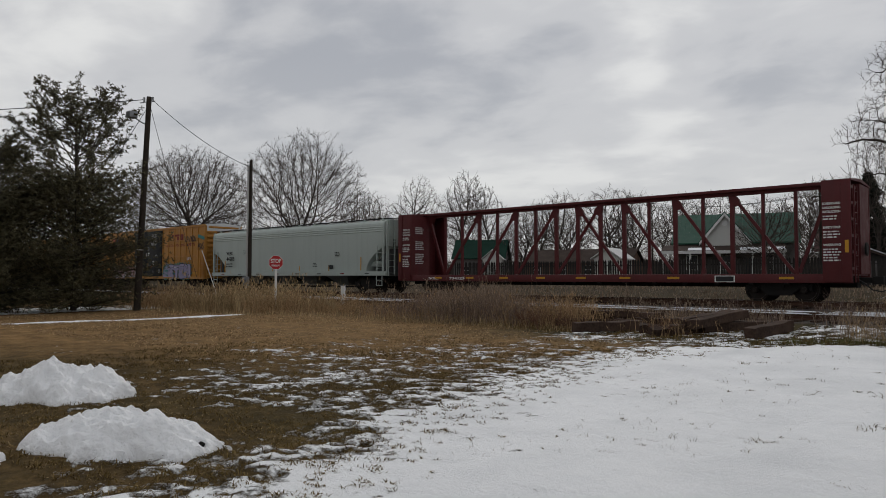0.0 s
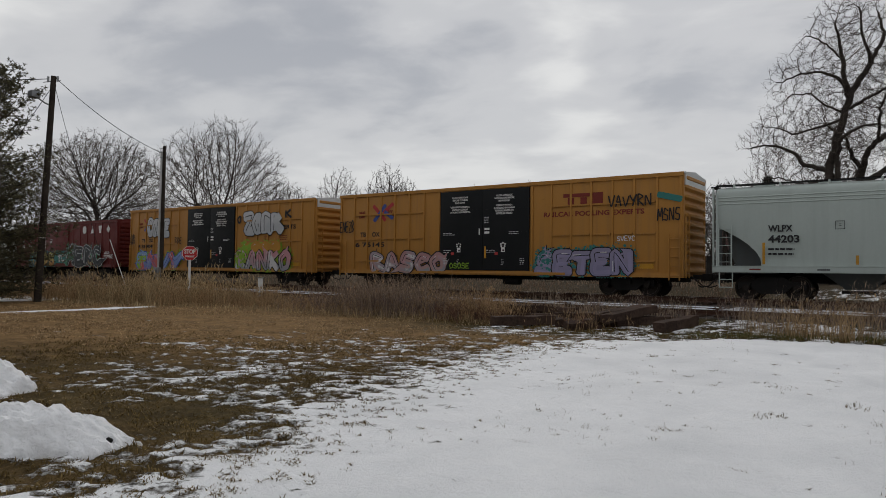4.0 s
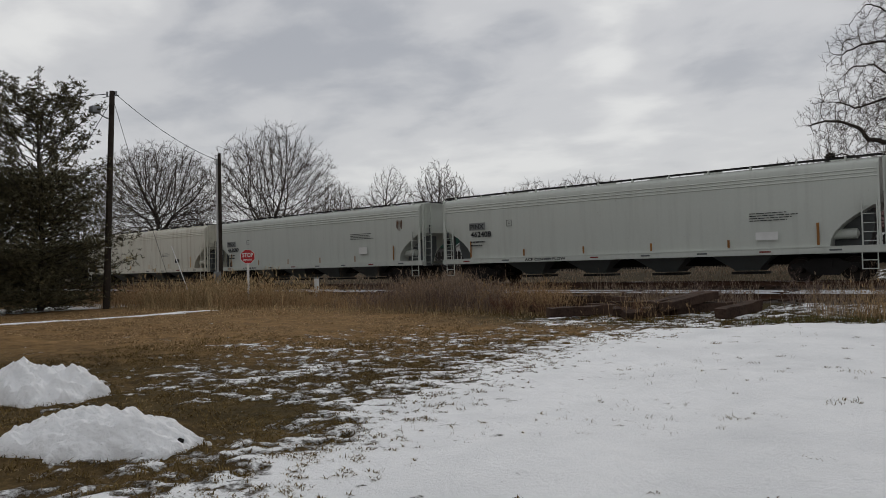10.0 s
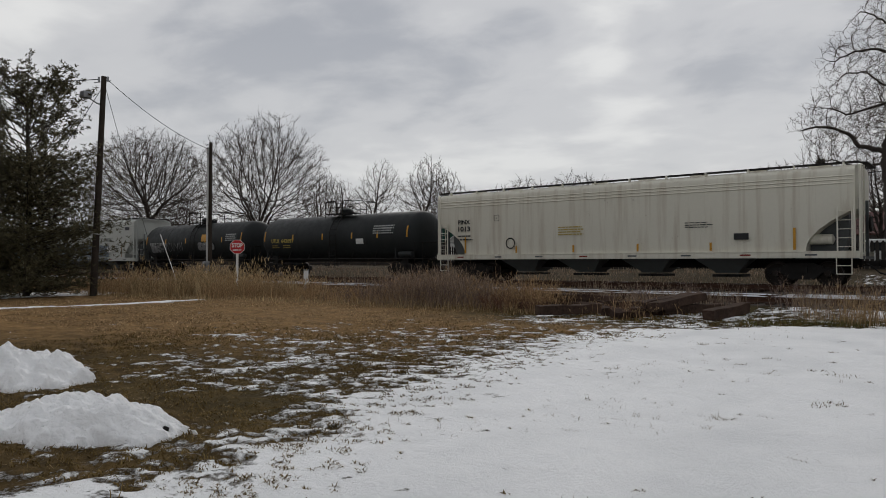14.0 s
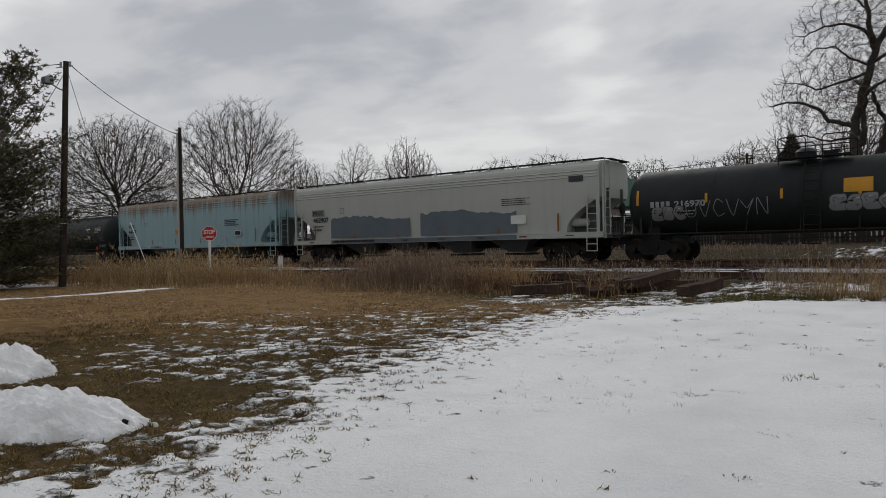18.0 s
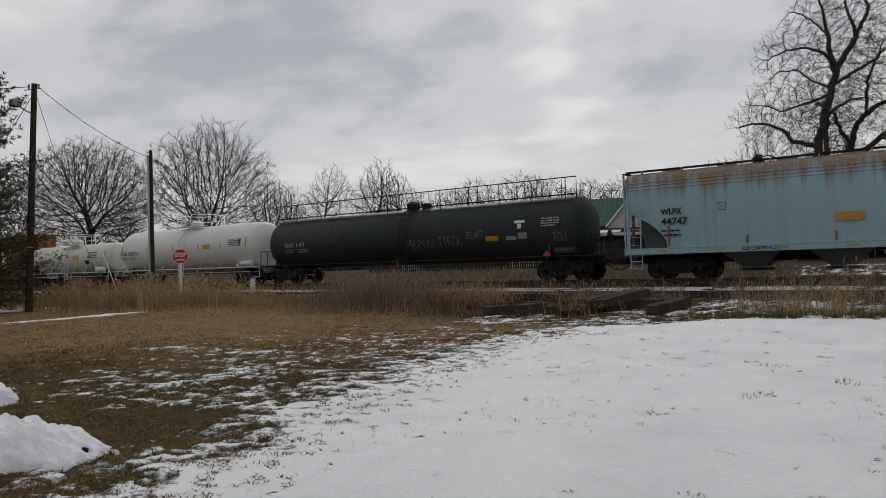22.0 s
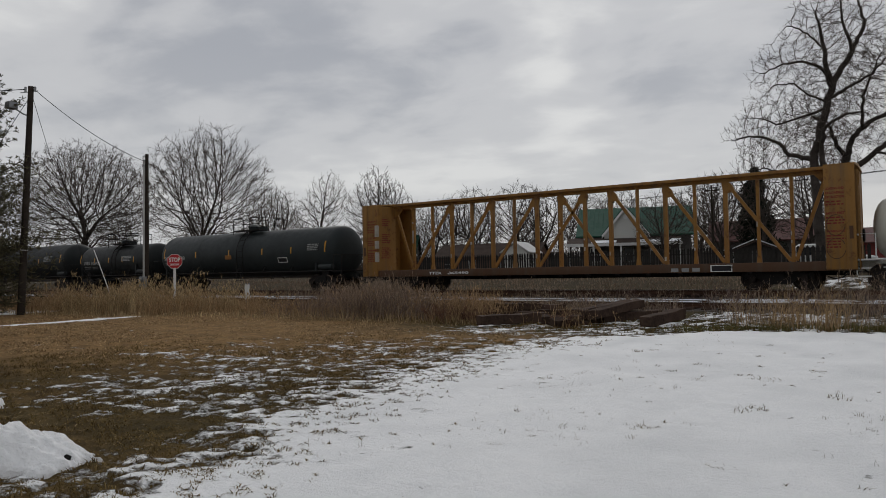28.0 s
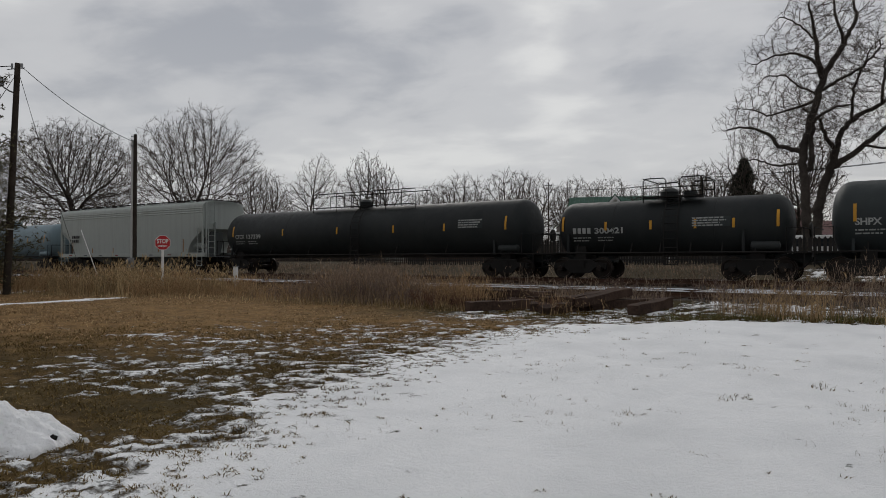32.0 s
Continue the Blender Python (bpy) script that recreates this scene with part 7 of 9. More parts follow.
def bare_tree(seed, stems, crown, buds, step=0.45, kill=0.8, reach=4.0, rise=0.25, tip=0.012, twigs=2, twig_len=0.8, stiff=2.2, limb_r=None):
    """Grows a leafless tree from given stems towards buds strewn through its crown (ellipsoids: centre, radii), so that the limbs share the space.
    Returns verts and faces of the thick wood and of the twigs."""
    rng = np.random.default_rng(seed)
    pos, parent, kids = [], [], []
    floor_r = {}

    def add(p, up):
        pos.append(p), parent.append(up), kids.append(0)
        if up >= 0:
            kids[up] += 1
        return len(pos) - 1
    for j, line in enumerate(stems):
        pts = resample(line, step)
        here = -1 if not pos else int(np.argmin(np.linalg.norm(np.array(pos) - pts[0], axis=1)))
        m = len(pts)
        for i, p in enumerate(pts if here < 0 else pts[1:]):
            here = add(p + (rng.normal(0, 0.04, 3) if i else 0), here)
            if limb_r:
                floor_r[here] = limb_r[j][0] + (limb_r[j][1] - limb_r[j][0]) * i / m
    total = sum(w[6] if len(w) > 6 else w[3] * w[4] * w[5] for w in crown)
    bud = []
    for w in crown:
        n = int(buds * (w[6] if len(w) > 6 else w[3] * w[4] * w[5]) / total)
        d = rng.normal(size=(n, 3))
        d /= np.linalg.norm(d, axis=1)[:, None]
        lump = 1 + 0.10 * np.sin(5 * np.arctan2(d[:, 1], d[:, 0]) + seed) * np.cos(4 * d[:, 2])
        bud.append(np.array(w[:3]) + d * (rng.uniform(0.03, 1, n) ** 0.42 * lump)[:, None] * np.array(w[3:6]))
    bud = np.concatenate(bud)
    P = np.array(pos)
    near = np.full(len(bud), -1)
    dist = np.full(len(bud), 1e9)

    def update(lo):
        new_p = np.array(pos[lo:])
        for i0 in range(0, len(new_p), 400):
            d = np.linalg.norm(bud[:, None] - new_p[None, i0:i0 + 400], axis=2)
            k = d.argmin(1)
            v = d[np.arange(len(bud)), k]
            better = v < dist
            dist[better], near[better] = v[better], k[better] + lo + i0
    update(0)
    for _ in range(140):
        live = (dist < reach) & (dist > kill)
        if live.sum() < 3:
            break
        pull = {}
        P = np.array(pos)
        way = bud[live] - P[near[live]]
        way /= np.linalg.norm(way, axis=1)[:, None]
        for i, v in zip(near[live], way):
            pull[i] = pull[i] + v if i in pull else v.copy()
        lo = len(pos)
        for i, v in pull.items():
            if kids[i] >= 3:
                continue
            d = v / (np.linalg.norm(v) + 1e-6) + rng.normal(0, 0.09, 3)
            if parent[i] >= 0:
                ahead = pos[i] - pos[parent[i]]
                d = d + 0.55 * ahead / (np.linalg.norm(ahead) + 1e-6)
            d[2] += rise
            add(pos[i] + step * d / np.linalg.norm(d), i)
        if len(pos) == lo:
            break
        update(lo)
        full = [i for i in pull if kids[i] >= 3]
        if full:
            dist[np.isin(near, full) & (dist > kill)] += 0.35
    n = len(pos)
    load = np.zeros(n)
    for i in range(n - 1, -1, -1):
        if load[i] == 0:
            load[i] = 1.0
        if parent[i] >= 0:
            load[parent[i]] += load[i]
    rad = tip * load ** (1 / stiff)
    for i, r in floor_r.items():
        rad[i] = max(min(rad[i], r * 1.25), r)
    wood, twig = ([], []), ([], [])

    def tube_to(store, pts, rads, sides):
        vs, fs = store
        base = len(vs)
        side = None
        for i, p in enumerate(pts):
            d = Vector(pts[min(i + 1, len(pts) - 1)] - pts[max(i - 1, 0)])
            d = d.normalized() if d.length > 1e-6 else Vector((0, 0, 1))
            side = d.orthogonal() if side is None else side - d * side.dot(d)
            side = side.normalized() if side.length > 1e-6 else d.orthogonal().normalized()
            up = d.cross(side)
            for k in range(sides):
                q = 2 * math.pi * k / sides
                vs.append(tuple(Vector(p) + (side * math.cos(q) + up * math.sin(q)) * rads[i]))
        for i in range(len(pts) - 1):
            for k in range(sides):
                u, v = base + i * sides + k, base + i * sides + (k + 1) % sides
                fs.append((u, v, v + sides, u + sides))
    best = {}
    for i in range(n):
        if parent[i] >= 0 and (parent[i] not in best or rad[i] > rad[best[parent[i]]]):
            best[parent[i]] = i
    for i in range(n):
        if parent[i] >= 0 and best[parent[i]] == i:
            continue
        chain = [parent[i], i] if parent[i] >= 0 else [i]
        while chain[-1] in best:
            chain.append(best[chain[-1]])
        rads = [rad[k] for k in chain]
        if parent[i] >= 0:
            rads[0] = rads[1]
        cut = next((k for k, r in enumerate(rads) if r < 0.035), len(chain))
        pts = [pos[k] for k in chain]
        if cut > 1:
            tube_to(wood, pts[:cut + 1], rads[:cut + 1], 9 if rads[0] > 0.2 else 5)
        if cut < len(chain) - 1:
            tube_to(twig, pts[max(0, cut - 1 if cut > 1 else 0):], rads[max(0, cut - 1 if cut > 1 else 0):], 3)
    for i in range(n):
        if rad[i] < tip * 3.2 and parent[i] >= 0:
            ahead = pos[i] - pos[parent[i]]
            ahead = ahead / (np.linalg.norm(ahead) + 1e-6)
            for _ in range(twigs):
                d = ahead + rng.normal(0, 0.45, 3) + np.array((0, 0, rise))
                d = d / np.linalg.norm(d)
                ln = twig_len * rng.uniform(0.4, 1.1)
                tube_to(twig, [pos[i], pos[i] + d * ln], [tip * 0.9, tip * 0.5], 3)
    return wood, twig


def tree_thing(data, label, x, y, yaw=0.0, scale=1.0, group="bare trees"):
    wood, twig = data
    t = thing("bare_tree", label, "tree", pose(x, y, gz(x, y), 0, 0, yaw), group)
    for nm, (v, f), mat in (("trunk", wood, BARK), ("crown", twig, TWIG)):
        me = bpy.data.meshes.new(nm)
        me.from_pydata([(a * scale, b * scale, c * scale) for a, b, c in v], [], f)
        me.polygons.foreach_set("use_smooth", [True] * len(me.polygons))
        me.materials.append(mat)
        part(nm, me, mat, t, "dense fine bare twigs" if nm == "crown" else "")
    return t


def again(t, x, y, yaw, k=1.0):
    c = copy_thing(t, pose(x, y, gz(x, y), 0, 0, yaw))
    c.scale = (k, k, k)
    return c


def whorl(seed, n, z0, z1, lean, ln):
    """First limbs rising from a bole, for the crown to grow on from."""
    rng = random.Random(seed)
    out = []
    for k in range(n):
        a, z = 2.4 * k + rng.uniform(-0.3, 0.3), z0 + (z1 - z0) * k / max(1, n - 1)
        q = lean * rng.uniform(0.7, 1.2)
        out.append([(0, 0, z), (q * 0.35 * ln * math.cos(a), q * 0.35 * ln * math.sin(a), z + 0.35 * ln), (q * ln * math.cos(a), q * ln * math.sin(a), z + ln)])
    return out


round_tree = tree_thing(bare_tree(3, [[(0, 0, -0.3), (0.1, 0, 3.0), (0, 0.1, 8.5)]] + whorl(3, 11, 2.2, 7.0, 0.75, 2.6), [(0, 0, 10.8, 9.0, 9.0, 8.6)], 9000, 0.40, 0.46, 3.0, 0.08, 0.0145, 3, 0.75), "wide round-headed bare tree with dense even twigs", -96.7, 52.3)
broad_tree = tree_thing(bare_tree(8, [[(0, 0, -0.3), (0.1, 0, 3.0), (0.3, 0.1, 6.5)]] + whorl(8, 9, 2.5, 5.5, 0.65, 4.0), [(0.5, 0, 11.3, 10.4, 9.0, 7.9), (2.0, 0, 15.2, 5.4, 5.4, 5.7), (-5.0, 0, 13.6, 3.5, 3.5, 5.2)], 4600, 0.48, 0.62, 3.6, 0.32, 0.0155, 3, 1.0), "broad bare tree with spreading limbs and fine twigs", -80.5, 59.5)
small_tree = tree_thing(bare_tree(12, [[(0, 0, -0.3), (0.1, 0, 2.5), (0.2, 0.1, 5.5)]] + whorl(12, 5, 2.0, 4.5, 0.5, 2.0), [(0, 0, 8.3, 4.9, 4.9, 5.6)], 1500, 0.5, 0.54, 3.5, 0.25, 0.020, 2, 0.75), "smaller bare tree with thin ascending limbs", -81.5, 72.5)
rough_tree = tree_thing(bare_tree(17, [[(0, 0, -0.3), (0.1, 0, 4), (-0.2, 0.1, 9.0)]] + whorl(17, 6, 3.0, 8.0, 0.45, 2.4), [(-1, 0, 9.5, 4.0, 4.0, 5.0), (1.2, 0.5, 12.5, 3.6, 3.6, 5.0)], 1500, 0.5, 0.54, 3.5, 0.30, 0.020, 2, 0.8), "ragged bare tree in the far tree line", -84.0, 85.5)
for x, y, yaw, k, src in ((-77.6, 91.2, 80, 1.07, rough_tree), (-74.2, 94.0, 200, 0.95, rough_tree), (-69.4, 98.0, 140, 0.86, small_tree), (-63.0, 102.5, 30, 0.85, small_tree), (-88.0, 81.0, 160, 0.8, rough_tree),
                          (-81.0, 96.0, 250, 0.8, small_tree), (-57.0, 108.0, 300, 0.8, small_tree), (-51.0, 112.0, 10, 0.75, rough_tree), (-45.0, 108.0, 70, 0.7, small_tree), (-39.0, 112.0, 190, 0.7, rough_tree),
                          (-104.0, 62.0, 90, 0.7, rough_tree), (-108.0, 47.0, 30, 0.75, small_tree), (-90.0, 66.0, 120, 0.65, rough_tree), (-30.5, 104.0, 20, 0.75, small_tree), (-25.0, 96.0, 110, 0.85, small_tree), (-17.5, 74.0, 75, 0.62, small_tree),
                          (-18.3, 58.5, 75, 0.50, small_tree), (3.5, 95.0, 200, 0.9, rough_tree), (10.0, 90.0, 40, 0.9, rough_tree), (-10.0, 88.0, 300, 0.8, rough_tree), (17.0, 84.0, 10, 0.8, small_tree), (-66.0, 88.0, 33, 0.6, small_tree)):
    again(src, x, y, yaw, k)
# the big old trees beyond the crossing
g0 = 1.16
trunk_line = [(-5.7, 0), (-5.75, 3), (-5.85, 6.0), (-6.0, 8.2), (-5.6, 9.9), (-5.2, 11.3), (-4.85, 12.8)]
BOUGHS_ONE = ((trunk_line, 0.34, 0.2, 0.8), ([(-4.85, 12.8), (-5.0, 13.8), (-5.16, 15.5), (-5.4, 17.2)], 0.19, 0.05, 2.6), ([(-4.85, 12.8), (-4.38, 13.7), (-3.85, 14.6), (-3.6, 15.3), (-3.0, 16.4), (-3.3, 18.2)], 0.20, 0.05, 2.6), ([(-3.63, 15.2), (-4.1, 16.6), (-4.3, 18.6)], 0.11, 0.04, 2.8),
         ([(-6.05, 8.4), (-7.4, 8.8), (-7.8, 9.55), (-8.7, 9.97), (-9.6, 10.2), (-10.4, 10.0)], 0.17, 0.035, 2.6), ([(-5.2, 11.5), (-6.6, 11.1), (-8.0, 10.9), (-9.0, 11.4)], 0.10, 0.03, 2.8), ([(-5.0, 13.6), (-5.7, 14.4), (-6.6, 14.7), (-7.8, 14.6), (-8.8, 14.2)], 0.11, 0.03, 2.8),
         ([(-5.1, 11.9), (-6.2, 12.6), (-7.0, 13.4), (-8.2, 13.6)], 0.08, 0.03, 2.8), ([(-5.0, 12.0), (-3.8, 12.8), (-2.6, 13.4), (-1.7, 14.6)], 0.11, 0.035, 2.6), ([(-5.5, 7.0), (-5.45, 9.0), (-5.2, 10.2), (-4.2, 10.7), (-3.2, 10.8)], 0.20, 0.04, 1.8),
         ([(-5.1, 15.2), (-6.0, 16.2), (-7.0, 16.8)], 0.07, 0.03, 3.0), ([(-6.3, 7.6), (-7.6, 7.6), (-9.0, 8.2), (-10.0, 8.1)], 0.08, 0.03, 2.6))
def bough_lines(boughs, seed):
    rng = random.Random(seed)
    out = []
    for line, *_ in boughs:
        side = rng.uniform(-1.6, 1.6) if out else 0.0
        out.append([(x + 5.7, side * i / (len(line) - 1), z - g0 if z > 0 else -0.3) for i, (x, z) in enumerate(line)])
    return out


old_tree = tree_thing(bare_tree(29, bough_lines(BOUGHS_ONE, 1), [(-1.7, 0, 9.3, 3.7, 3.2, 2.5), (1.2, 0, 14.4, 3.1, 3.0, 4.2), (-1.0, 0, 13.0, 2.9, 2.6, 2.4)], 4200, 0.27, 0.30, 1.8, 0.06, 0.0085, 3, 0.42, 2.1, [(a, b) for _, a, b, _ in BOUGHS_ONE]), "tall old bare tree with a thick bent trunk", -5.7, 50.0)
BOUGHS_TWO = (([(-5.7, 0), (-5.6, 2.2), (-5.45, 4.7), (-5.1, 6.5), (-4.5, 8.1), (-4.4, 8.7)], 0.37, 0.25, 0.2), ([(-4.4, 8.6), (-4.1, 9.9), (-3.5, 10.6), (-2.6, 11.2), (-1.8, 11.6), (-0.6, 12.6), (0.4, 14.0)], 0.2, 0.05, 2.0), ([(-4.75, 7.5), (-3.7, 8.2), (-2.8, 8.9), (-2.0, 9.7), (-0.6, 10.6), (0.8, 12.0)], 0.22, 0.05, 2.0),
          ([(-4.4, 8.7), (-4.9, 9.5), (-5.2, 10.6), (-6.2, 11.4)], 0.16, 0.04, 2.2), ([(-3.5, 10.6), (-3.3, 12.4), (-2.4, 14.6)], 0.09, 0.035, 2.6), ([(-1.8, 11.6), (-1.6, 14.0), (-0.9, 16.2)], 0.09, 0.035, 2.6), ([(-2.8, 8.9), (-1.4, 8.5), (0.0, 8.8)], 0.09, 0.03, 2.4))
tree_thing(bare_tree(31, bough_lines(BOUGHS_TWO, 2), [(2.2, 0, 9.6, 4.2, 3.5, 3.0), (4.2, 0, 12.2, 3.6, 3.2, 3.4), (0.4, 0, 10.2, 3.0, 3.0, 2.4)], 3600, 0.27, 0.30, 1.8, 0.06, 0.0085, 3, 0.42, 2.1, [(a, b) for _, a, b, _ in BOUGHS_TWO]), "spreading old bare tree with low heavy limbs", -5.7, 53.0)
again(old_tree, 11.5, 56.0, 150, 1.0)
for x, y, yaw, k in ((-60, 95, 15, 1.0), (-54, 99, 100, 1.05), (-48, 96, 220, 0.95), (-42, 99, 310, 0.9), (-36, 95, 60, 0.85), (-66, 97, 170, 0.95)):
    again(small_tree, x, y, yaw, k)
again(rough_tree, -10.8, 60.0, 200, 0.55)
again(small_tree, -8.0, 64.0, 80, 0.72)
again(small_tree, -14.8, 63.0, 300, 0.62)


def ivy_clump(x, y, H, R, label):
    rnd = random.Random(int(x * 31))
    t = thing("cedar_tree", label, "tree", pose(x, y, gz(x, y)))
    part("trunk", tube(BM(), [(0, 0, -0.2), (0, 0, H * 0.5), (0, 0, H * 0.9)], 0.2, 8, 0.05), BARK, t)
    vs, fs = [], []
    for i in range(3400):
        z = H * (0.06 + 0.94 * rnd.random() ** 0.9)
        a = rnd.uniform(0, 6.283)
        u = z / H
        lim = R * float(np.interp(u, (0, 0.2, 0.55, 0.85, 1), (0.75, 1.0, 0.9, 0.5, 0.08))) * (0.85 + 0.75 * noise.noise(Vector((z * 0.8, 1.5 * math.cos(a), 1.5 * math.sin(a)))))
        r = max(0, lim) * math.sqrt(rnd.uniform(0.1, 1))
        c = Vector((r * math.cos(a), r * math.sin(a), z))
        for _ in range(3):
            d = Vector((rnd.uniform(-1, 1), rnd.uniform(-1, 1), rnd.uniform(-0.2, 1.2))).normalized() * rnd.uniform(0.18, 0.4)
            s = d.orthogonal().normalized() * rnd.uniform(0.035, 0.075)
            b = len(vs)
            vs += [tuple(c - s), tuple(c + s), tuple(c + d + s * 0.4), tuple(c + d - s * 0.4)]
            fs.append((b, b + 1, b + 2, b + 3))
    me = bpy.data.meshes.new("crown")
    me.from_pydata(vs, [], fs)
    me.materials.append(CEDAR)
    part("crown", me, CEDAR, t, "dense dark evergreen sprays")


ivy_clump(-13.0, 68.5, 9.3, 1.9, "dark ragged evergreen beyond the old tree")


def pine(x, y, H, R, seed, label, bare=0.58, top=1.0):
    """A pine: dense drooping limbs below, an open ragged top of upswept limbs with tufts at their ends."""
    rnd = random.Random(seed)
    t = thing("pine_tree", label, "tree", pose(x, y, gz(x, y)), "pines by the pole")
    wood = BM()
    tube(wood, [(0, 0, -0.2), (0.05, 0.1, H * 0.35), (0.1, 0.0, H * 0.6), (0.22, -0.1, H * 0.8), (0.2, -0.1, H * 0.96)], 0.17, 8, 0.025)
    vs, fs = [], []

    def tuft(c, k, n=9, wide=0.075):
        for _ in range(n):
            d = Vector((rnd.uniform(-1, 1), rnd.uniform(-1, 1), rnd.uniform(-0.45, 1.1))).normalized() * k * rnd.uniform(0.7, 1.25)
            s = d.orthogonal().normalized()
            s.rotate(Matrix.Rotation(rnd.uniform(0, 3.1), 3, d.normalized()))
            s *= k * wide
            b = len(vs)
            vs.extend([tuple(c - s), tuple(c + s), tuple(c + d * 0.7 + s * 1.3), tuple(c + d)])
            fs.append((b, b + 1, b + 2, b + 3))

    def bend(p0, d, ln, lift):
        return [p0 + d * (ln * q) + Vector((0, 0, lift * ln * q * q)) for q in (0, 0.35, 0.7, 1.0)]
    z = H * 0.02
    while z < H * bare:
        u = z / H
        reach = R * float(np.interp(u, (0, 0.06, 0.2, 0.45, bare), (0.80, 0.90, 0.95, 0.92, 0.82)))
        a0 = rnd.uniform(0, 6.28)
        for k in range(15):
            a = a0 + 6.283 * k / 15 + rnd.uniform(-0.3, 0.3)
            ln = reach * rnd.uniform(0.55, 1.14)
            d = Vector((math.cos(a), math.sin(a), (-0.02 if u < 0.1 else (0.05 if u < 0.3 else 0.25)) + rnd.uniform(-0.1, 0.15))).normalized()
            pts = bend(Vector((0.1 * u, 0, z)), d, ln, 0.14)
            tube(wood, pts, 0.03, 3, 0.008, False)
            for j in range(int(50 * max(0.35, ln / R)) + 4):
                q = rnd.uniform(0.2, 1.05)
                c = pts[0] + d * (ln * q) + Vector((0, 0, 0.14 * ln * q * q)) + Vector((rnd.uniform(-1, 1), rnd.uniform(-1, 1), rnd.uniform(-0.5, 0.6))) * 0.5
                tuft(c, rnd.uniform(0.11, 0.20), 7, 0.085)
        z += H * 0.030
    while z < H * 0.97:
        u = (z / H - bare) / (1 - bare)
        reach = R * top * float(np.interp(u, (0, 0.25, 0.4, 0.6, 0.8, 1), (0.82, 0.62, 0.48, 0.52, 0.42, 0.18)))
        a0 = rnd.uniform(0, 6.28)
        for k in range(5):
            a = a0 + 6.283 * k / 5 + rnd.uniform(-0.4, 0.4)
            ln = reach * rnd.uniform(0.65, 1.2)
            d = Vector((math.cos(a), math.sin(a), rnd.uniform(0.25, 0.75))).normalized()
            pts = bend(Vector((0.2, -0.1, z)), d, ln, 0.22)
            tube(wood, pts, 0.028, 4, 0.009, False)
            for j in range(int(3 + ln * 4.6)):
                q = rnd.uniform(0.35, 1.0)
                i = min(2, int(q * 3))
                p0 = pts[i].lerp(pts[i + 1], q * 3 - i if i < 3 else 1)
                e = (d + Vector((rnd.uniform(-1, 1), rnd.uniform(-1, 1), rnd.uniform(-0.2, 0.9)))).normalized()
                tip = p0 + e * rnd.uniform(0.2, 0.55)
                tube(wood, [p0, tip], 0.010, 3, 0.006, False)
                for _ in range(3):
                    tuft(tip + Vector((rnd.uniform(-1, 1), rnd.uniform(-1, 1), rnd.uniform(-0.6, 1.0))) * 0.17, rnd.uniform(0.10, 0.17), 10, 0.10)
                if rnd.random() < 0.6:
                    tuft(p0.lerp(tip, 0.6), rnd.uniform(0.10, 0.16), 14, 0.08)
        z += H * 0.036
    part("trunk", wood, BARK, t)
    me = bpy.data.meshes.new("crown")
    me.from_pydata(vs, [], fs)
    me.materials.append(NEEDLE)
    part("crown", me, NEEDLE, t, "olive-brown needle tufts in ragged layers")
    return t


pine(-36.3, 13.5, 10.2, 4.1, 4, "ragged pine with an open top beside the utility pole", 0.6, 1.15)
pine(-37.2, 10.0, 7.4, 3.8, 9, "dense dark pine with drooping lower limbs", 0.7)
pine(-38.5, 5.6, 8.0, 3.9, 14, "dense dark pine at the lawn's far edge", 0.7)


# ---- weeds and grass ----
def blades(name, pts, mat, label, hmin, hmax, width, lean=0.35, heads=0.0, seed=0, cat="grass", branch=0):
    rnd = random.Random(seed)
    vs, fs = [], []

    def strip(p, d, hgt, w):
        s = Vector((-d.y, d.x, 0)) if abs(d.x) + abs(d.y) > 0.01 else Vector((1, 0, 0))
        s = s.normalized()
        s.rotate(Matrix.Rotation(rnd.uniform(0, 3.14), 3, "Z"))
        s *= w
        mid = p + Vector((d.x * 0.35, d.y * 0.35, 1)) * hgt * 0.55
        tip = p + Vector((d.x, d.y, 1 - 0.25 * (d.x ** 2 + d.y ** 2))) * hgt
        b = len(vs)
        vs.extend([tuple(p - s), tuple(p + s), tuple(mid + s * 0.8), tuple(mid - s * 0.8), tuple(tip)])
        fs.append((b, b + 1, b + 2, b + 3))
        fs.append((b + 3, b + 2, b + 4))
        return mid, tip
    zs = ground_z(np.array([p[0] for p in pts]), np.array([p[1] for p in pts]))
    for (x, y, k), z in zip(pts, zs):
        p = Vector((x, y, float(z) - 0.02))
        d = Vector((rnd.gauss(0, lean), rnd.gauss(0, lean), 0))
        hgt = rnd.uniform(hmin, hmax) * k
        mid, tip = strip(p, d, hgt, width)
        if branch:
            for _ in range(branch):
                q = mid.lerp(tip, rnd.random())
                strip(q, Vector((rnd.gauss(0, 0.7), rnd.gauss(0, 0.7), 0)), hgt * rnd.uniform(0.12, 0.3), width * 0.6)
        if rnd.random() < heads:
            for _ in range(3):
                strip(tip - Vector((0, 0, hgt * 0.06)), Vector((rnd.gauss(0, 0.5), rnd.gauss(0, 0.5), 0)), hgt * 0.14, width * 1.6)
    me = bpy.data.meshes.new(name)
    me.from_pydata(vs, [], fs)
    me.materials.append(mat)
    ob = new(name, me)
    return tagged(ob, label, cat, kind="stuff")


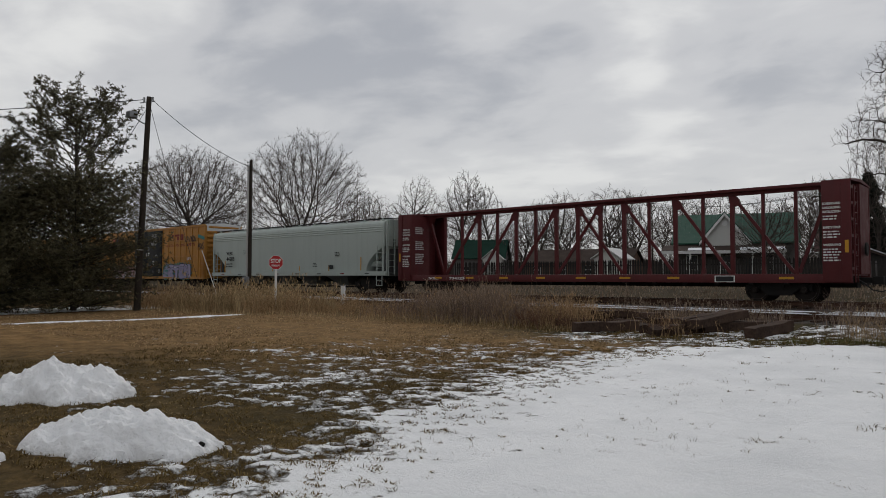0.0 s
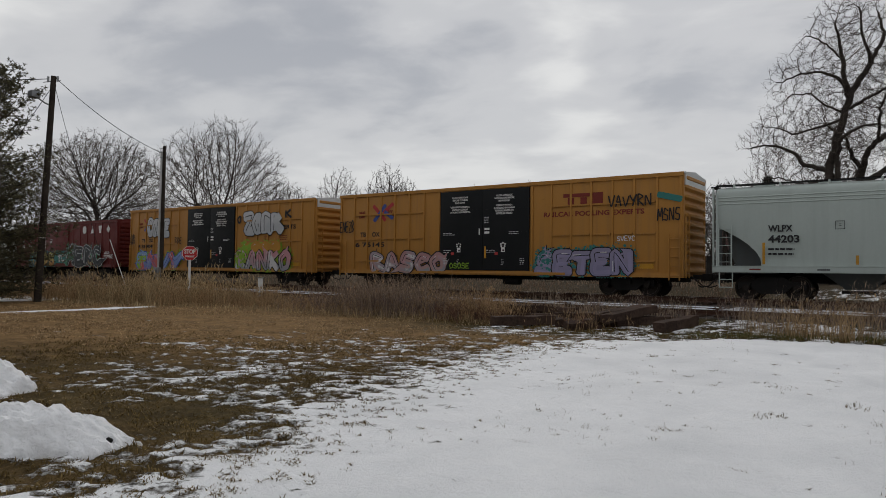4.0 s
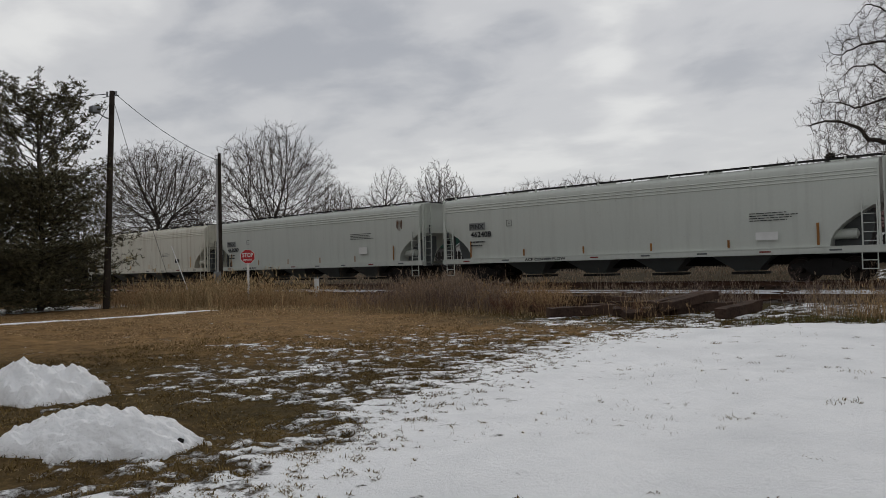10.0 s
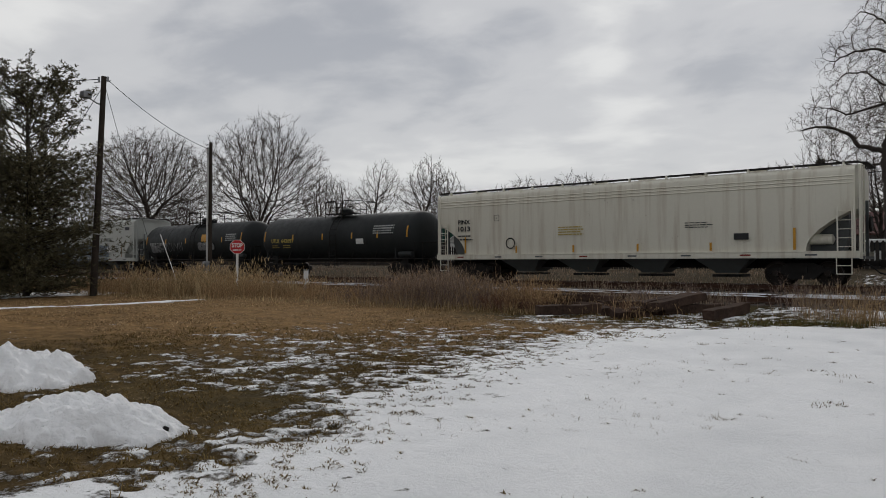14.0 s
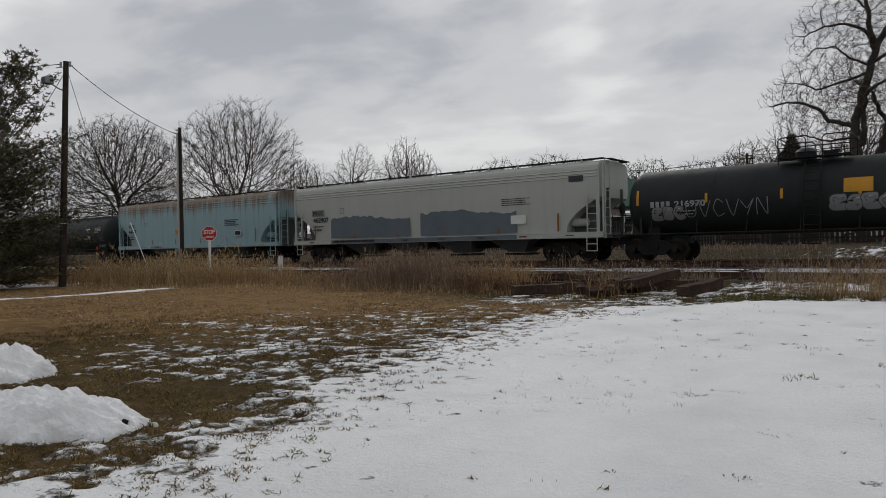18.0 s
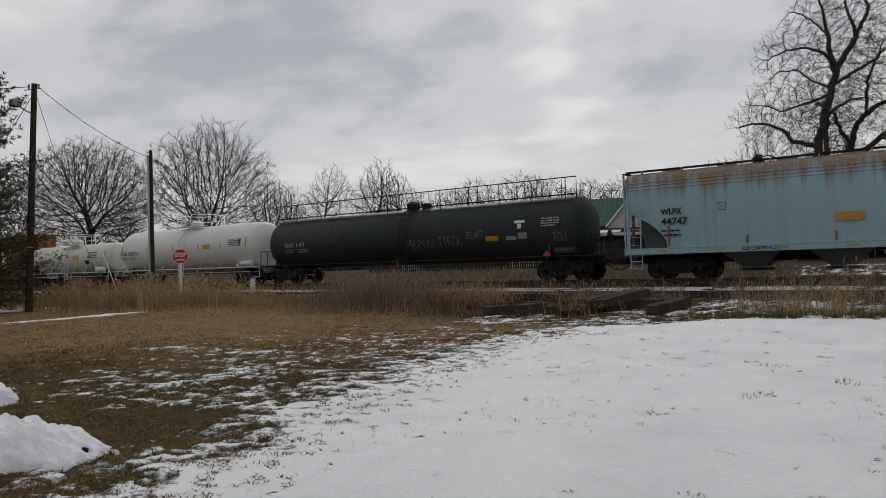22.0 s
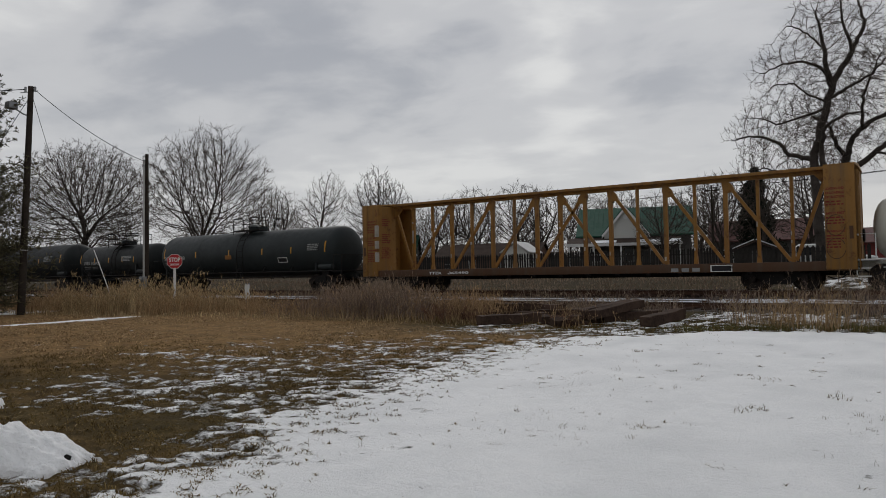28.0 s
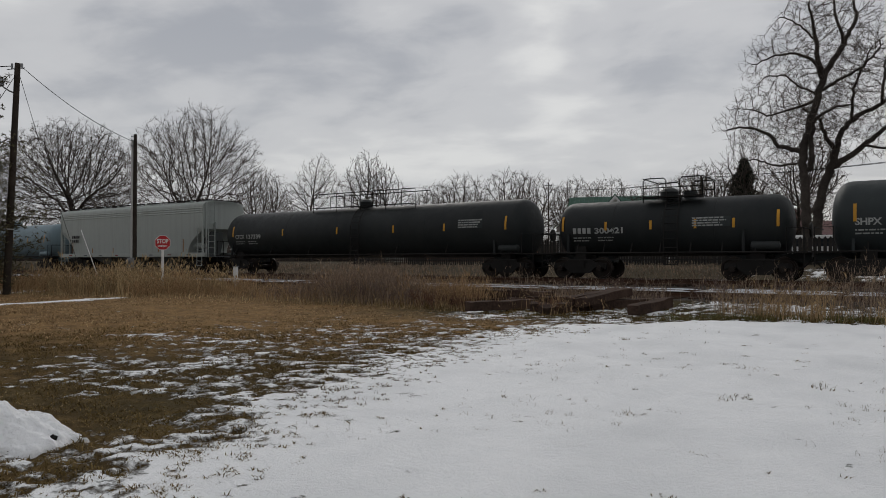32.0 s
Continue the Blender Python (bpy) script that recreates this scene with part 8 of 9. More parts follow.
def scatter(n, x0, x1, y0, y1, keep, seed):
    rng = np.random.default_rng(seed)
    x, y = rng.uniform(x0, x1, n), rng.uniform(y0, y1, n)
    k = keep(x, y)
    sel = rng.uniform(0, 1, n) < k
    return [(a, b, 0.3 + 1.25 * c) for a, b, c in zip(x[sel], y[sel], 0.6 * value_noise(x[sel], y[sel], 0.5, 8) + 0.4 * value_noise(x[sel], y[sel], 1.7, 18))]


def tussocks(n, x0, x1, y0, y1, keep, per, r, seed):
    """Clumps of blades, each clump with a height of its own."""
    rng = np.random.default_rng(seed)
    x, y = rng.uniform(x0, x1, n), rng.uniform(y0, y1, n)
    sel = rng.uniform(0, 1, n) < keep(x, y)
    out = []
    for a, b in zip(x[sel], y[sel]):
        k, m = rng.uniform(0.45, 1.35), int(per * rng.uniform(0.5, 1.5))
        q = rng.normal(0, r * rng.uniform(0.5, 1.2), (m, 2))
        out += [(a + u, b + v, k * rng.uniform(0.75, 1.1)) for u, v in q]
    return out


def dead_shrub(x, y, H, R, seed, mat, label):
    """A low leafless shrub: stems that fork twice into fine twigs."""
    rnd = random.Random(seed)
    vs, fs = [], []

    def rod(p, q, r0, r1):
        d = (q - p).normalized()
        u = d.orthogonal().normalized()
        v = d.cross(u)
        base = len(vs)
        for c, r in ((p, r0), (q, r1)):
            vs.extend(tuple(c + (u * math.cos(k * 2.0944) + v * math.sin(k * 2.0944)) * r) for k in range(3))
        fs.extend((base + k, base + (k + 1) % 3, base + 3 + (k + 1) % 3, base + 3 + k) for k in range(3))

    def fork(p, d, ln, r, level):
        mid = p + d * ln * 0.5
        d2 = (d + Vector((rnd.gauss(0, 0.18), rnd.gauss(0, 0.18), rnd.gauss(0.05, 0.12)))).normalized()
        end = mid + d2 * ln * 0.5
        rod(p, mid, r, r * 0.8), rod(mid, end, r * 0.8, r * 0.5)
        if level < 2:
            for _ in range(6 if level == 0 else 4):
                f = rnd.uniform(0.25, 1.0)
                q = p.lerp(mid, f * 2) if f < 0.5 else mid.lerp(end, f * 2 - 1)
                fork(q, (d + Vector((rnd.gauss(0, 0.5), rnd.gauss(0, 0.5), rnd.gauss(0.1, 0.3)))).normalized(), ln * rnd.uniform(0.25, 0.5), r * 0.6, level + 1)
    for k in range(22):
        a, q = rnd.uniform(0, 6.283), R * math.sqrt(rnd.random())
        d = Vector((math.cos(a) * q * 0.8 / H, math.sin(a) * q * 0.8 / H, 1)).normalized()
        fork(Vector((math.cos(a) * q * 0.6, math.sin(a) * q * 0.6, -0.03)), d, H * rnd.uniform(0.55, 1.05) * (1 - 0.35 * q / R), 0.007, 0)
    me = bpy.data.meshes.new("dead_shrub")
    me.from_pydata(vs, [], fs)
    me.materials.append(mat)
    ob = new("dead_shrub", me)
    ob.matrix_basis = pose(x, y, gz(x, y))
    return tagged(ob, label, "shrub", "dead shrubs")


def dip(pts, by=0.6, at=-22.4, wide=2.4):
    """Lower growth where the bank opens beside the marker post."""
    return [(x, y, k * (1 - by * math.exp(-((x - at) / wide) ** 2))) for x, y, k in pts]


def weed_front(x):
    return np.interp(x, [-60, -36, -31, -27, -22, -16, -12.5, -9.5], [15.6, 16.4, 16.9, 17.3, 18.6, 18.5, 18.9, 19.6])


bank = lambda x, y: smooth(-0.3, 0.8, y - weed_front(x)) * smooth(23.8, 22.6, y) * (0.35 + 0.65 * value_noise(x, y, 0.6, 11))
blades("tall_dry_weeds", dip(scatter(17000, -46, -12.0, 15.5, 23.6, lambda x, y: bank(x, y) * smooth(-12.5, -15, x), 1)), WEED, "tall dry brown weeds along the railway bank", 0.2, 0.68, 0.0075, 0.6, 0.35, 1, "weeds")
blades("straw_grass", scatter(5000, -40, -22, 16.5, 22.5, lambda x, y: bank(x, y) * np.exp(-((x + 30.0) / 4.5) ** 2), 2), STRAW, "pale straw-coloured tall grass round the sign", 0.45, 1.0, 0.008, 0.55, 0.5, 2, "weeds")
blades("grey_weeds", scatter(9000, -22, -8.8, 17.8, 23.4, lambda x, y: bank(x, y) * smooth(-11.8, -14.0, x) * (0.3 + 0.7 * np.exp(-((x + 15.3) / 2.8) ** 2)), 3), WEED_GREY, "dense grey-brown weed thicket by the siding", 0.35, 0.95, 0.008, 0.42, 0.2, 3, "weeds", 1)
blades("weed_tussocks", dip(tussocks(800, -44, -13, 16.0, 22.8, lambda x, y: bank(x, y), 26, 0.16, 71)), WEED, "uneven clumps of dry brown weeds on the bank", 0.35, 1.05, 0.0065, 0.5, 0.6, 71, "weeds", 1)
blades("straw_tussocks", tussocks(230, -37, -24, 16.8, 21.5, lambda x, y: bank(x, y) * np.exp(-((x + 30.5) / 4.0) ** 2), 34, 0.15, 72), STRAW, "tall pale straw clumps nodding round the sign", 0.7, 1.4, 0.007, 0.5, 0.8, 72, "weeds", 1)
SHRUB_MAUVE = plain("mauve_brown_twigs", (0.20, 0.145, 0.125), 0.9, 0, 0.4, 2, 0.2, dark=(0.10, 0.07, 0.062), each=0.5)
SHRUB_RED = plain("red_brown_twigs", (0.19, 0.105, 0.07), 0.9, 0, 0.4, 2, 0.2, dark=(0.09, 0.05, 0.034), each=0.5)
for i, (x, y, hgt, r) in enumerate(((-16.6, 18.9, 1.25, 0.9), (-17.9, 19.2, 1.35, 1.0), (-15.3, 18.8, 1.1, 0.8), (-14.3, 19.2, 1.0, 0.8), (-19.2, 19.3, 1.1, 0.9), (-17.0, 20.3, 1.3, 1.0), (-20.6, 19.6, 0.9, 0.8),
                                    (-8.2, 23.3, 0.8, 0.7), (-5.4, 23.2, 0.95, 0.8), (-3.0, 23.2, 0.85, 0.7), (-1.0, 22.6, 1.0, 0.8), (-6.8, 22.4, 0.6, 0.5), (-10.2, 23.2, 0.7, 0.6), (0.6, 22.0, 0.9, 0.7))):
    dead_shrub(x, y, hgt, r, 300 + i, SHRUB_MAUVE, "leafless mauve-brown shrub beside the siding")
for i, (x, y, hgt, r) in enumerate(((-12.4, 18.5, 0.9, 0.75), (-11.6, 18.8, 0.7, 0.55), (-13.2, 18.9, 0.75, 0.6), (-8.5, 18.1, 0.55, 0.4), (-35.5, 18.6, 0.7, 0.8), (-34.2, 18.0, 0.6, 0.7))):
    dead_shrub(x, y, hgt, r, 340 + i, SHRUB_RED, "low red-brown leafless shrub by the old sleepers" if x > -20 else "low red-brown leafless shrub among the weeds")
thicket = lambda x0, y0, rx, ry: (lambda x, y: np.exp(-((x - x0) / rx) ** 2 - ((y - y0) / ry) ** 2))
blades("weed_thicket", scatter(9000, -21, -13, 17.6, 22.5, thicket(-17.0, 19.6, 1.9, 1.1), 41), WEED_GREY, "dome of dead grey-brown weeds on the bank", 0.6, 1.25, 0.006, 0.32, 0.1, 41, "weeds", 3)
blades("weed_thicket", scatter(3500, -14, -10.5, 18, 21.5, thicket(-12.3, 19.6, 0.9, 0.8), 42), WEED, "dead brown brush beside the old sleepers", 0.4, 1.0, 0.006, 0.4, 0.1, 42, "weeds", 3)
blades("weed_thicket", scatter(800, -9.8, -6.2, 17.2, 19.6, thicket(-8.3, 18.3, 0.8, 0.5), 43), WEED, "dead brown brush in front of the old sleepers", 0.25, 0.65, 0.005, 0.45, 0.1, 43, "weeds", 3)
blades("weed_thicket", scatter(2600, -6, 2, 19.4, 22.0, lambda x, y: 0.9 * (thicket(-3.9, 20.6, 0.8, 0.5)(x, y) + thicket(-1.2, 20.5, 1.1, 0.6)(x, y)), 44), WEED_GREY, "wiry dead brush at the edge of the snow", 0.5, 1.2, 0.005, 0.35, 0.2, 44, "weeds", 3)
blades("brush_weeds", scatter(3000, -12.5, 7, 21.2, 23.8, lambda x, y: (value_noise(x, y, 0.45, 12) > 0.5) * 0.8, 4), WEED_GREY, "sparse dead brush along the siding", 0.25, 0.8, 0.0065, 0.3, 0.3, 4, "weeds", 3)
blades("bank_brush", scatter(12000, -70, -6, 32.8, 40.5, lambda x, y: 0.3 + 0.6 * value_noise(x, y, 0.4, 21), 15), WEED_GREY, "dead brown brush on the far side of the railway", 0.10, 0.38, 0.016, 0.4, 0.2, 15, "weeds", 2)
blades("brush_weeds", scatter(2200, -60, 8, 26.6, 28.4, lambda x, y: (value_noise(x, y, 0.5, 13) > 0.5) * 0.8, 5), WEED_GREY, "dead brush between the two tracks", 0.35, 0.85, 0.007, 0.3, 0.3, 5, "weeds", 2)
band_edge = lambda x: np.interp(x, [-9, -6, -5.4, -4.7, -3.9, -2.9, -2.1, 3], [16.0, 16.3, 16.6, 17.7, 18.6, 18.7, 18.8, 19.2])
blades("green_verge", scatter(26000, -8.5, 3, 16.5, 20.4, lambda x, y: np.exp(-((y - band_edge(x) - 0.45) / 0.42) ** 2) * smooth(0.3, 0.55, value_noise(x, y, 1.1, 51)), 51), GREEN_BLADE, "olive-green grass along the far edge of the snow", 0.06, 0.22, 0.007, 0.7, 0.0, 51)
blades("weed_thicket", scatter(3200, -4.2, -1.0, 18.4, 20.6, lambda x, y: 0.9 * (thicket(-2.95, 19.4, 0.35, 0.4)(x, y) + thicket(-2.0, 19.5, 0.32, 0.4)(x, y) + 0.5 * thicket(-4.3, 19.2, 0.4, 0.4)(x, y)), 52), STRAW_LOW, "tan wiry weeds at the edge of the snow", 0.35, 1.0, 0.005, 0.4, 0.2, 52, "weeds", 2)
blades("straw_tufts", scatter(2600, -5.2, 3.5, 18.9, 21.4, lambda x, y: smooth(0.52, 0.72, value_noise(x, y, 0.8, 14)) * np.exp(-((y - 20.0) / 0.7) ** 2), 6), STRAW, "clumps of dry straw at the edge of the snow", 0.2, 0.6, 0.007, 0.35, 0.3, 6, "weeds", 1)
blades("verge_grass", scatter(26000, -17, 4, 16.3, 20.8, lambda x, y: (1 - snow_here(x, y)) * 0.85 * smooth(16.2, 17.5, y + 0.25 * (x + 8)), 7), BLADE, "short winter grass along the verge", 0.05, 0.16, 0.008, 0.6, 0.0, 7)
blades("verge_fringe", scatter(9000, -44, -8, 15.2, 21, lambda x, y: np.exp(-((y - weed_front(x) + 0.3) / 0.5) ** 2), 8), STRAW, "matted dry grass in front of the weeds", 0.12, 0.4, 0.012, 0.7, 0.0, 8)
blades("lawn_grass", scatter(150000, -15.5, -1.0, 2.0, 14.5, lambda x, y: (1 - snow_here(x, y)) * smooth(16, 5, np.hypot(x + 5, y - 3)) * smooth(0.25, 0.6, value_noise(x, y, 5.5, 7)), 9), BLADE, "short dark trodden winter lawn grass", 0.03, 0.10, 0.006, 0.9, 0.0, 9)
blades("tan_grass", scatter(70000, -34, -8.5, 7.5, 19.5, lambda x, y: (1 - snow_here(x, y)) * smooth(0.3, 0.7, 0.5 * value_noise(x, y, 1.1, 31) + 0.5 * value_noise(x, y, 4.0, 32)) * smooth(-1, 1.5, y - 0.42 * x - 13.5), 19), STRAW_LOW, "matted tan winter turf", 0.03, 0.10, 0.014, 1.1, 0.0, 19)
blades("lawn_grass_dry", scatter(26000, -12, -2.0, 2.0, 10, lambda x, y: (1 - snow_here(x, y)) * 0.9 * smooth(13, 4, np.hypot(x + 5, y - 3)), 10), STRAW, "dry tan blades through the lawn", 0.02, 0.06, 0.0035, 1.0, 0.0, 10)
lone = lambda x, y: smooth(0.75, 1.0, snow_depth(x, y)) * (0.05 + 0.95 * smooth(0.45, 0.75, value_noise(x, y, 0.7, 16))) * smooth(20, 6, y)
blades("snow_tufts", tussocks(2600, -6.5, 4.0, 2.2, 18.5, lone, 5, 0.035, 11), BLADE, "single grass blades standing out of the snow", 0.035, 0.085, 0.0016, 0.5, 0.0, 11)


rng0 = np.random.default_rng(99)
cx, cy = rng0.uniform(-9, 1.5, 9000), rng0.uniform(2.3, 15, 9000)
cd = snow_depth(cx, cy)
pick = rng0.uniform(0, 1, 9000) < np.interp(cd, [0.2, 0.45, 0.8, 1.0, 1.12], [0.05, 0.6, 0.75, 0.40, 0.012])
clumps = []
for a, b in zip(cx[pick], cy[pick]):
    r = 0.014 + 0.075 * rng0.uniform(0, 1) ** 2.5
    for _ in range(int(6 + r * 420)):
        q, w = rng0.uniform(0, 6.28), r * math.sqrt(rng0.uniform(0, 1))
        clumps.append((a + 1.5 * w * math.cos(q), b + w * math.sin(q), 1.0))
blades("turf_clumps", clumps, BLADE, "small dark clumps of turf breaking through thin snow", 0.015, 0.06, 0.005, 0.9, 0.0, 98)


def tuft(x, y, n, r, h, seed, mat=BLADE):
    rng = np.random.default_rng(seed)
    a, d = rng.uniform(0, 6.28, n), r * np.sqrt(rng.uniform(0, 1, n))
    blades("grass_tuft", [(x + q * math.cos(b), y + q * 0.8 * math.sin(b), 1.0) for b, q in zip(a, d)], mat, "dark tuft of grass in the snow", 0.3 * h, h, 0.004, 0.7, 0.0, seed)


for i, (x, y, n, r, h) in enumerate(((-5.17, 4.21, 160, 0.11, 0.06), (-3.88, 4.02, 120, 0.07, 0.06), (-3.72, 4.0, 80, 0.05, 0.04), (-2.91, 5.23, 60, 0.05, 0.05), (-5.6, 5.0, 160, 0.12, 0.05), (-4.75, 5.25, 130, 0.09, 0.06), (-6.5, 4.35, 220, 0.16, 0.05),
                                    (-3.35, 5.9, 60, 0.16, 0.07), (-4.6, 13.3, 90, 0.14, 0.16), (-2.35, 7.2, 60, 0.15, 0.12), (-1.65, 8.4, 70, 0.25, 0.16), (-3.4, 10.0, 40, 0.08, 0.1), (-4.6, 9.8, 50, 0.3, 0.1), (-1.4, 6.1, 50, 0.2, 0.08), (-2.2, 3.1, 90, 0.08, 0.06), (-2.55, 3.3, 60, 0.08, 0.05), (-0.9, 9.8, 50, 0.2, 0.2), (-1.9, 10.8, 60, 0.3, 0.15))):
    tuft(x, y, n // 2, r * 0.75, h * 0.6, 40 + i)


# ---- beyond the tracks: fence, houses, sheds ----
def picket_fence(x0, y0, x1, y1, hgt, step, label):
    t = thing("picket_fence", label, "fence", kind="structure")
    L = math.hypot(x1 - x0, y1 - y0)
    yaw = math.degrees(math.atan2(y1 - y0, x1 - x0))
    n = int(L / step)
    w = step * 0.36
    me = finish(BM_do(lambda bm: plate(bm, [(-w, 0), (w, 0), (w, hgt - 0.14), (0, hgt), (-w, hgt - 0.14)], -0.012, 0.024)), "picket", FENCE_WOOD, 0)
    rnd = random.Random(int(x0))
    for i in range(n + 1):
        k = i / n
        x, y = x0 + (x1 - x0) * k, y0 + (y1 - y0) * k
        part("picket", me, FENCE_WOOD, t, at=pose(x, y, gz(x, y) + 0.05, 0, rnd.uniform(-1.5, 1.5), yaw))
    for q in (0.4, hgt - 0.35):
        part("fence_rail", tube(BM(), [(x0, y0 + 0.04, gz(x0, y0) + q), (x1, y1 + 0.04, gz(x1, y1) + q)], 0.035, 4), FENCE_WOOD, t)
    return t


picket_fence(-36, 41.5, -11.0, 46.5, 1.75, 0.17, "weathered grey picket fence behind the tracks")
picket_fence(-10.6, 46.7, -3.0, 48.2, 1.7, 0.26, "grey board fence beside the shed")


def roof_prism(bm, x0, x1, y0, y1, z0, zr, over=0.35, along="x"):
    if along == "x":
        ym = (y0 + y1) / 2
        loft(bm, [[(x, y0 - over, z0 - 0.1), (x, ym, zr), (x, y1 + over, z0 - 0.1), (x, y1 + over, z0 - 0.22), (x, ym, zr - 0.15), (x, y0 - over, z0 - 0.22)] for x in (x0 - over, x1 + over)])
    else:
        xm = (x0 + x1) / 2
        loft(bm, [[(x0 - over, y, z0 - 0.1), (xm, y, zr), (x1 + over, y, z0 - 0.1), (x1 + over, y, z0 - 0.22), (xm, y, zr - 0.15), (x0 - over, y, z0 - 0.22)] for y in (y0 - over, y1 + over)])
    return bm


def gable_wall(bm, x0, x1, y0, y1, z0, z1, zr, along="x"):
    ym, xm = (y0 + y1) / 2, (x0 + x1) / 2
    if along == "x":
        loft(bm, [[(x, y0, z0), (x, y0, z1), (x, ym, zr), (x, y1, z1), (x, y1, z0)] for x in (x0, x1)])
    else:
        loft(bm, [[(x0, y, z0), (x0, y, z1), (xm, y, zr), (x1, y, z1), (x1, y, z0)] for y in (y0, y1)])
    return bm


def window(house, x, y, z, w, hgt):
    f = part("window", BM_do(lambda bm: box(bm, x - w / 2, x + w / 2, y - 0.05, y + 0.02, z, z + hgt)), TRIM_WHITE, house)
    part("pane", BM_do(lambda bm: [box(bm, x - w / 2 + 0.07, x + w / 2 - 0.07, y - 0.065, y - 0.045, z + 0.07 + k * (hgt / 2), z + (k + 1) * hgt / 2 - 0.05) for k in (0, 1)]), WINDOW_DARK, f)


def green_house():
    t = thing("house", "grey house with a green metal roof, front gable and porch", "house", pose(-22.6, 64.0, gz(-22.6, 64.0), 0, 0, 19))
    part("wall", gable_wall(BM(), -5.0, 4.9, -0.2, 8.0, 0, 3.55, 6.2), DARK_WALL, t)
    part("roof", roof_prism(BM(), -5.0, 4.9, -0.2, 8.0, 3.75, 6.55), GREEN_ROOF, t, "green standing-seam metal roof")
    part("roof_seam", BM_do(lambda bm: [loft(bm, [[(x - 0.02, -0.5 + 4.45 * k, 3.62 + 2.95 * k), (x + 0.02, -0.5 + 4.45 * k, 3.62 + 2.95 * k), (x, -0.5 + 4.45 * k, 3.68 + 2.95 * k)] for k in (0, 1)]) for x in np.arange(-5.2, 5.2, 0.45)]), GREEN_ROOF, t)
    part("gable_front", gable_wall(BM(), -2.75, 1.15, -0.75, 3.5, 3.2, 3.65, 6.15, "y"), SIDING, t, "pale siding gable")
    part("gable_roof", roof_prism(BM(), -2.75, 1.15, -0.75, 3.5, 3.8, 6.4, 0.25, "y"), GREEN_ROOF, t)
    part("gable_trim", BM_do(lambda bm: [loft(bm, [[(-0.8 + s * 2.15 * k, -1.03, 6.28 - 2.62 * k), (-0.8 + s * 2.15 * k, -0.98, 6.28 - 2.62 * k), (-0.8 + s * 2.15 * k, -0.98, 5.98 - 2.62 * k), (-0.8 + s * 2.15 * k, -1.06, 5.98 - 2.62 * k)] for k in (0, 1)]) for s in (-1, 1)]), TRIM_WHITE, t)
    part("gable_vent", BM_do(lambda bm: tube(bm, [(-0.8, -0.8, 5.35), (-0.8, -0.72, 5.35)], 0.24, 16)), TRIM_WHITE, t)
    part("porch_roof", BM_do(lambda bm: loft(bm, [[(x, -3.0, 2.85), (x, -0.2, 3.5), (x, -0.2, 3.35), (x, -3.0, 2.65)] for x in (-6.0, 4.0)])), ASPHALT_ROOF, t)
    part("porch_snow", BM_do(lambda bm: [loft(bm, [[(x, -2.8, 2.93), (x, -1.8, 3.17), (x, -1.8, 3.13), (x, -2.8, 2.88)] for x in q]) for q in ((-3.8, -1.6), (0.4, 2.2), (2.6, 3.9))]), SNOW_CAP, t)
    part("porch_fascia", box(BM(), -6.0, 4.0, -3.06, -2.98, 2.6, 2.86), TRIM_WHITE, t)
    for x in (-5.8, -3.6, -1.2, 1.4, 3.8):
        part("porch_post", box(BM(), x - 0.08, x + 0.08, -2.95, -2.8, 0, 2.66), TRIM_WHITE, t)
    for x in (-3.6, -0.6, 2.6):
        window(t, x, -0.25, 1.2, 1.0, 1.35)
    part("door", box(BM(), 0.7, 1.6, -0.27, -0.2, 0.2, 2.3), WINDOW_DARK, t)


green_house()


def small_house(x, y, yaw, w, d, wall_h, ridge, wall, roof, label, front=True):
    t = thing("house", label, "house", pose(x, y, gz(x, y), 0, 0, yaw))
    part("wall", gable_wall(BM(), -w / 2, w / 2, 0, d, 0, wall_h, ridge - 0.2), wall, t)
    part("roof", roof_prism(BM(), -w / 2, w / 2, 0, d, wall_h + 0.15, ridge), roof, t)
    for i in range(max(1, int(w / 3))):
        window(t, -w / 2 + w * (i + 0.5) / max(1, int(w / 3)), -0.05, 1.0, 1.0, 1.2)
    if front:
        part("porch_gable", gable_wall(BM(), w * 0.12, w * 0.5, -1.6, 1.0, 0.0, wall_h - 0.2, wall_h + 1.1, "y"), SIDING, t)
        part("porch_gable_roof", roof_prism(BM(), w * 0.12, w * 0.5, -1.6, 1.0, wall_h - 0.05, wall_h + 1.3, 0.3, "y"), TRIM_WHITE, t)
    return t


small_house(-50.2, 82.5, 12, 14.5, 7, 2.5, 4.5, BRICK_WALL, ASPHALT_ROOF, "long low brown house with white window trim", False)
small_house(-66.5, 82.0, 30, 7.5, 7, 3.4, 6.4, DARK_WALL, DEEP_GREEN_ROOF, "house with a dark green roof and pale porch")
small_house(-42.0, 81.0, 100, 5.0, 3.2, 2.9, 4.3, SIDING, TRIM_WHITE, "small white gabled outbuilding", False)
small_house(-13.2, 72.0, 10, 9.0, 7, 3.0, 5.2, DARK_WALL, RED_ROOF, "house with a faded red roof behind trees", False)
small_house(-1.2, 76.5, 5, 12.0, 8, 2.6, 4.2, RED_WALL, RED_ROOF, "long red outbuilding with a red roof", False)
small_house(14.0, 78.0, 5, 12.0, 8, 2.7, 4.6, DARK_WALL, ASPHALT_ROOF, "dark house at the edge of the town", False)


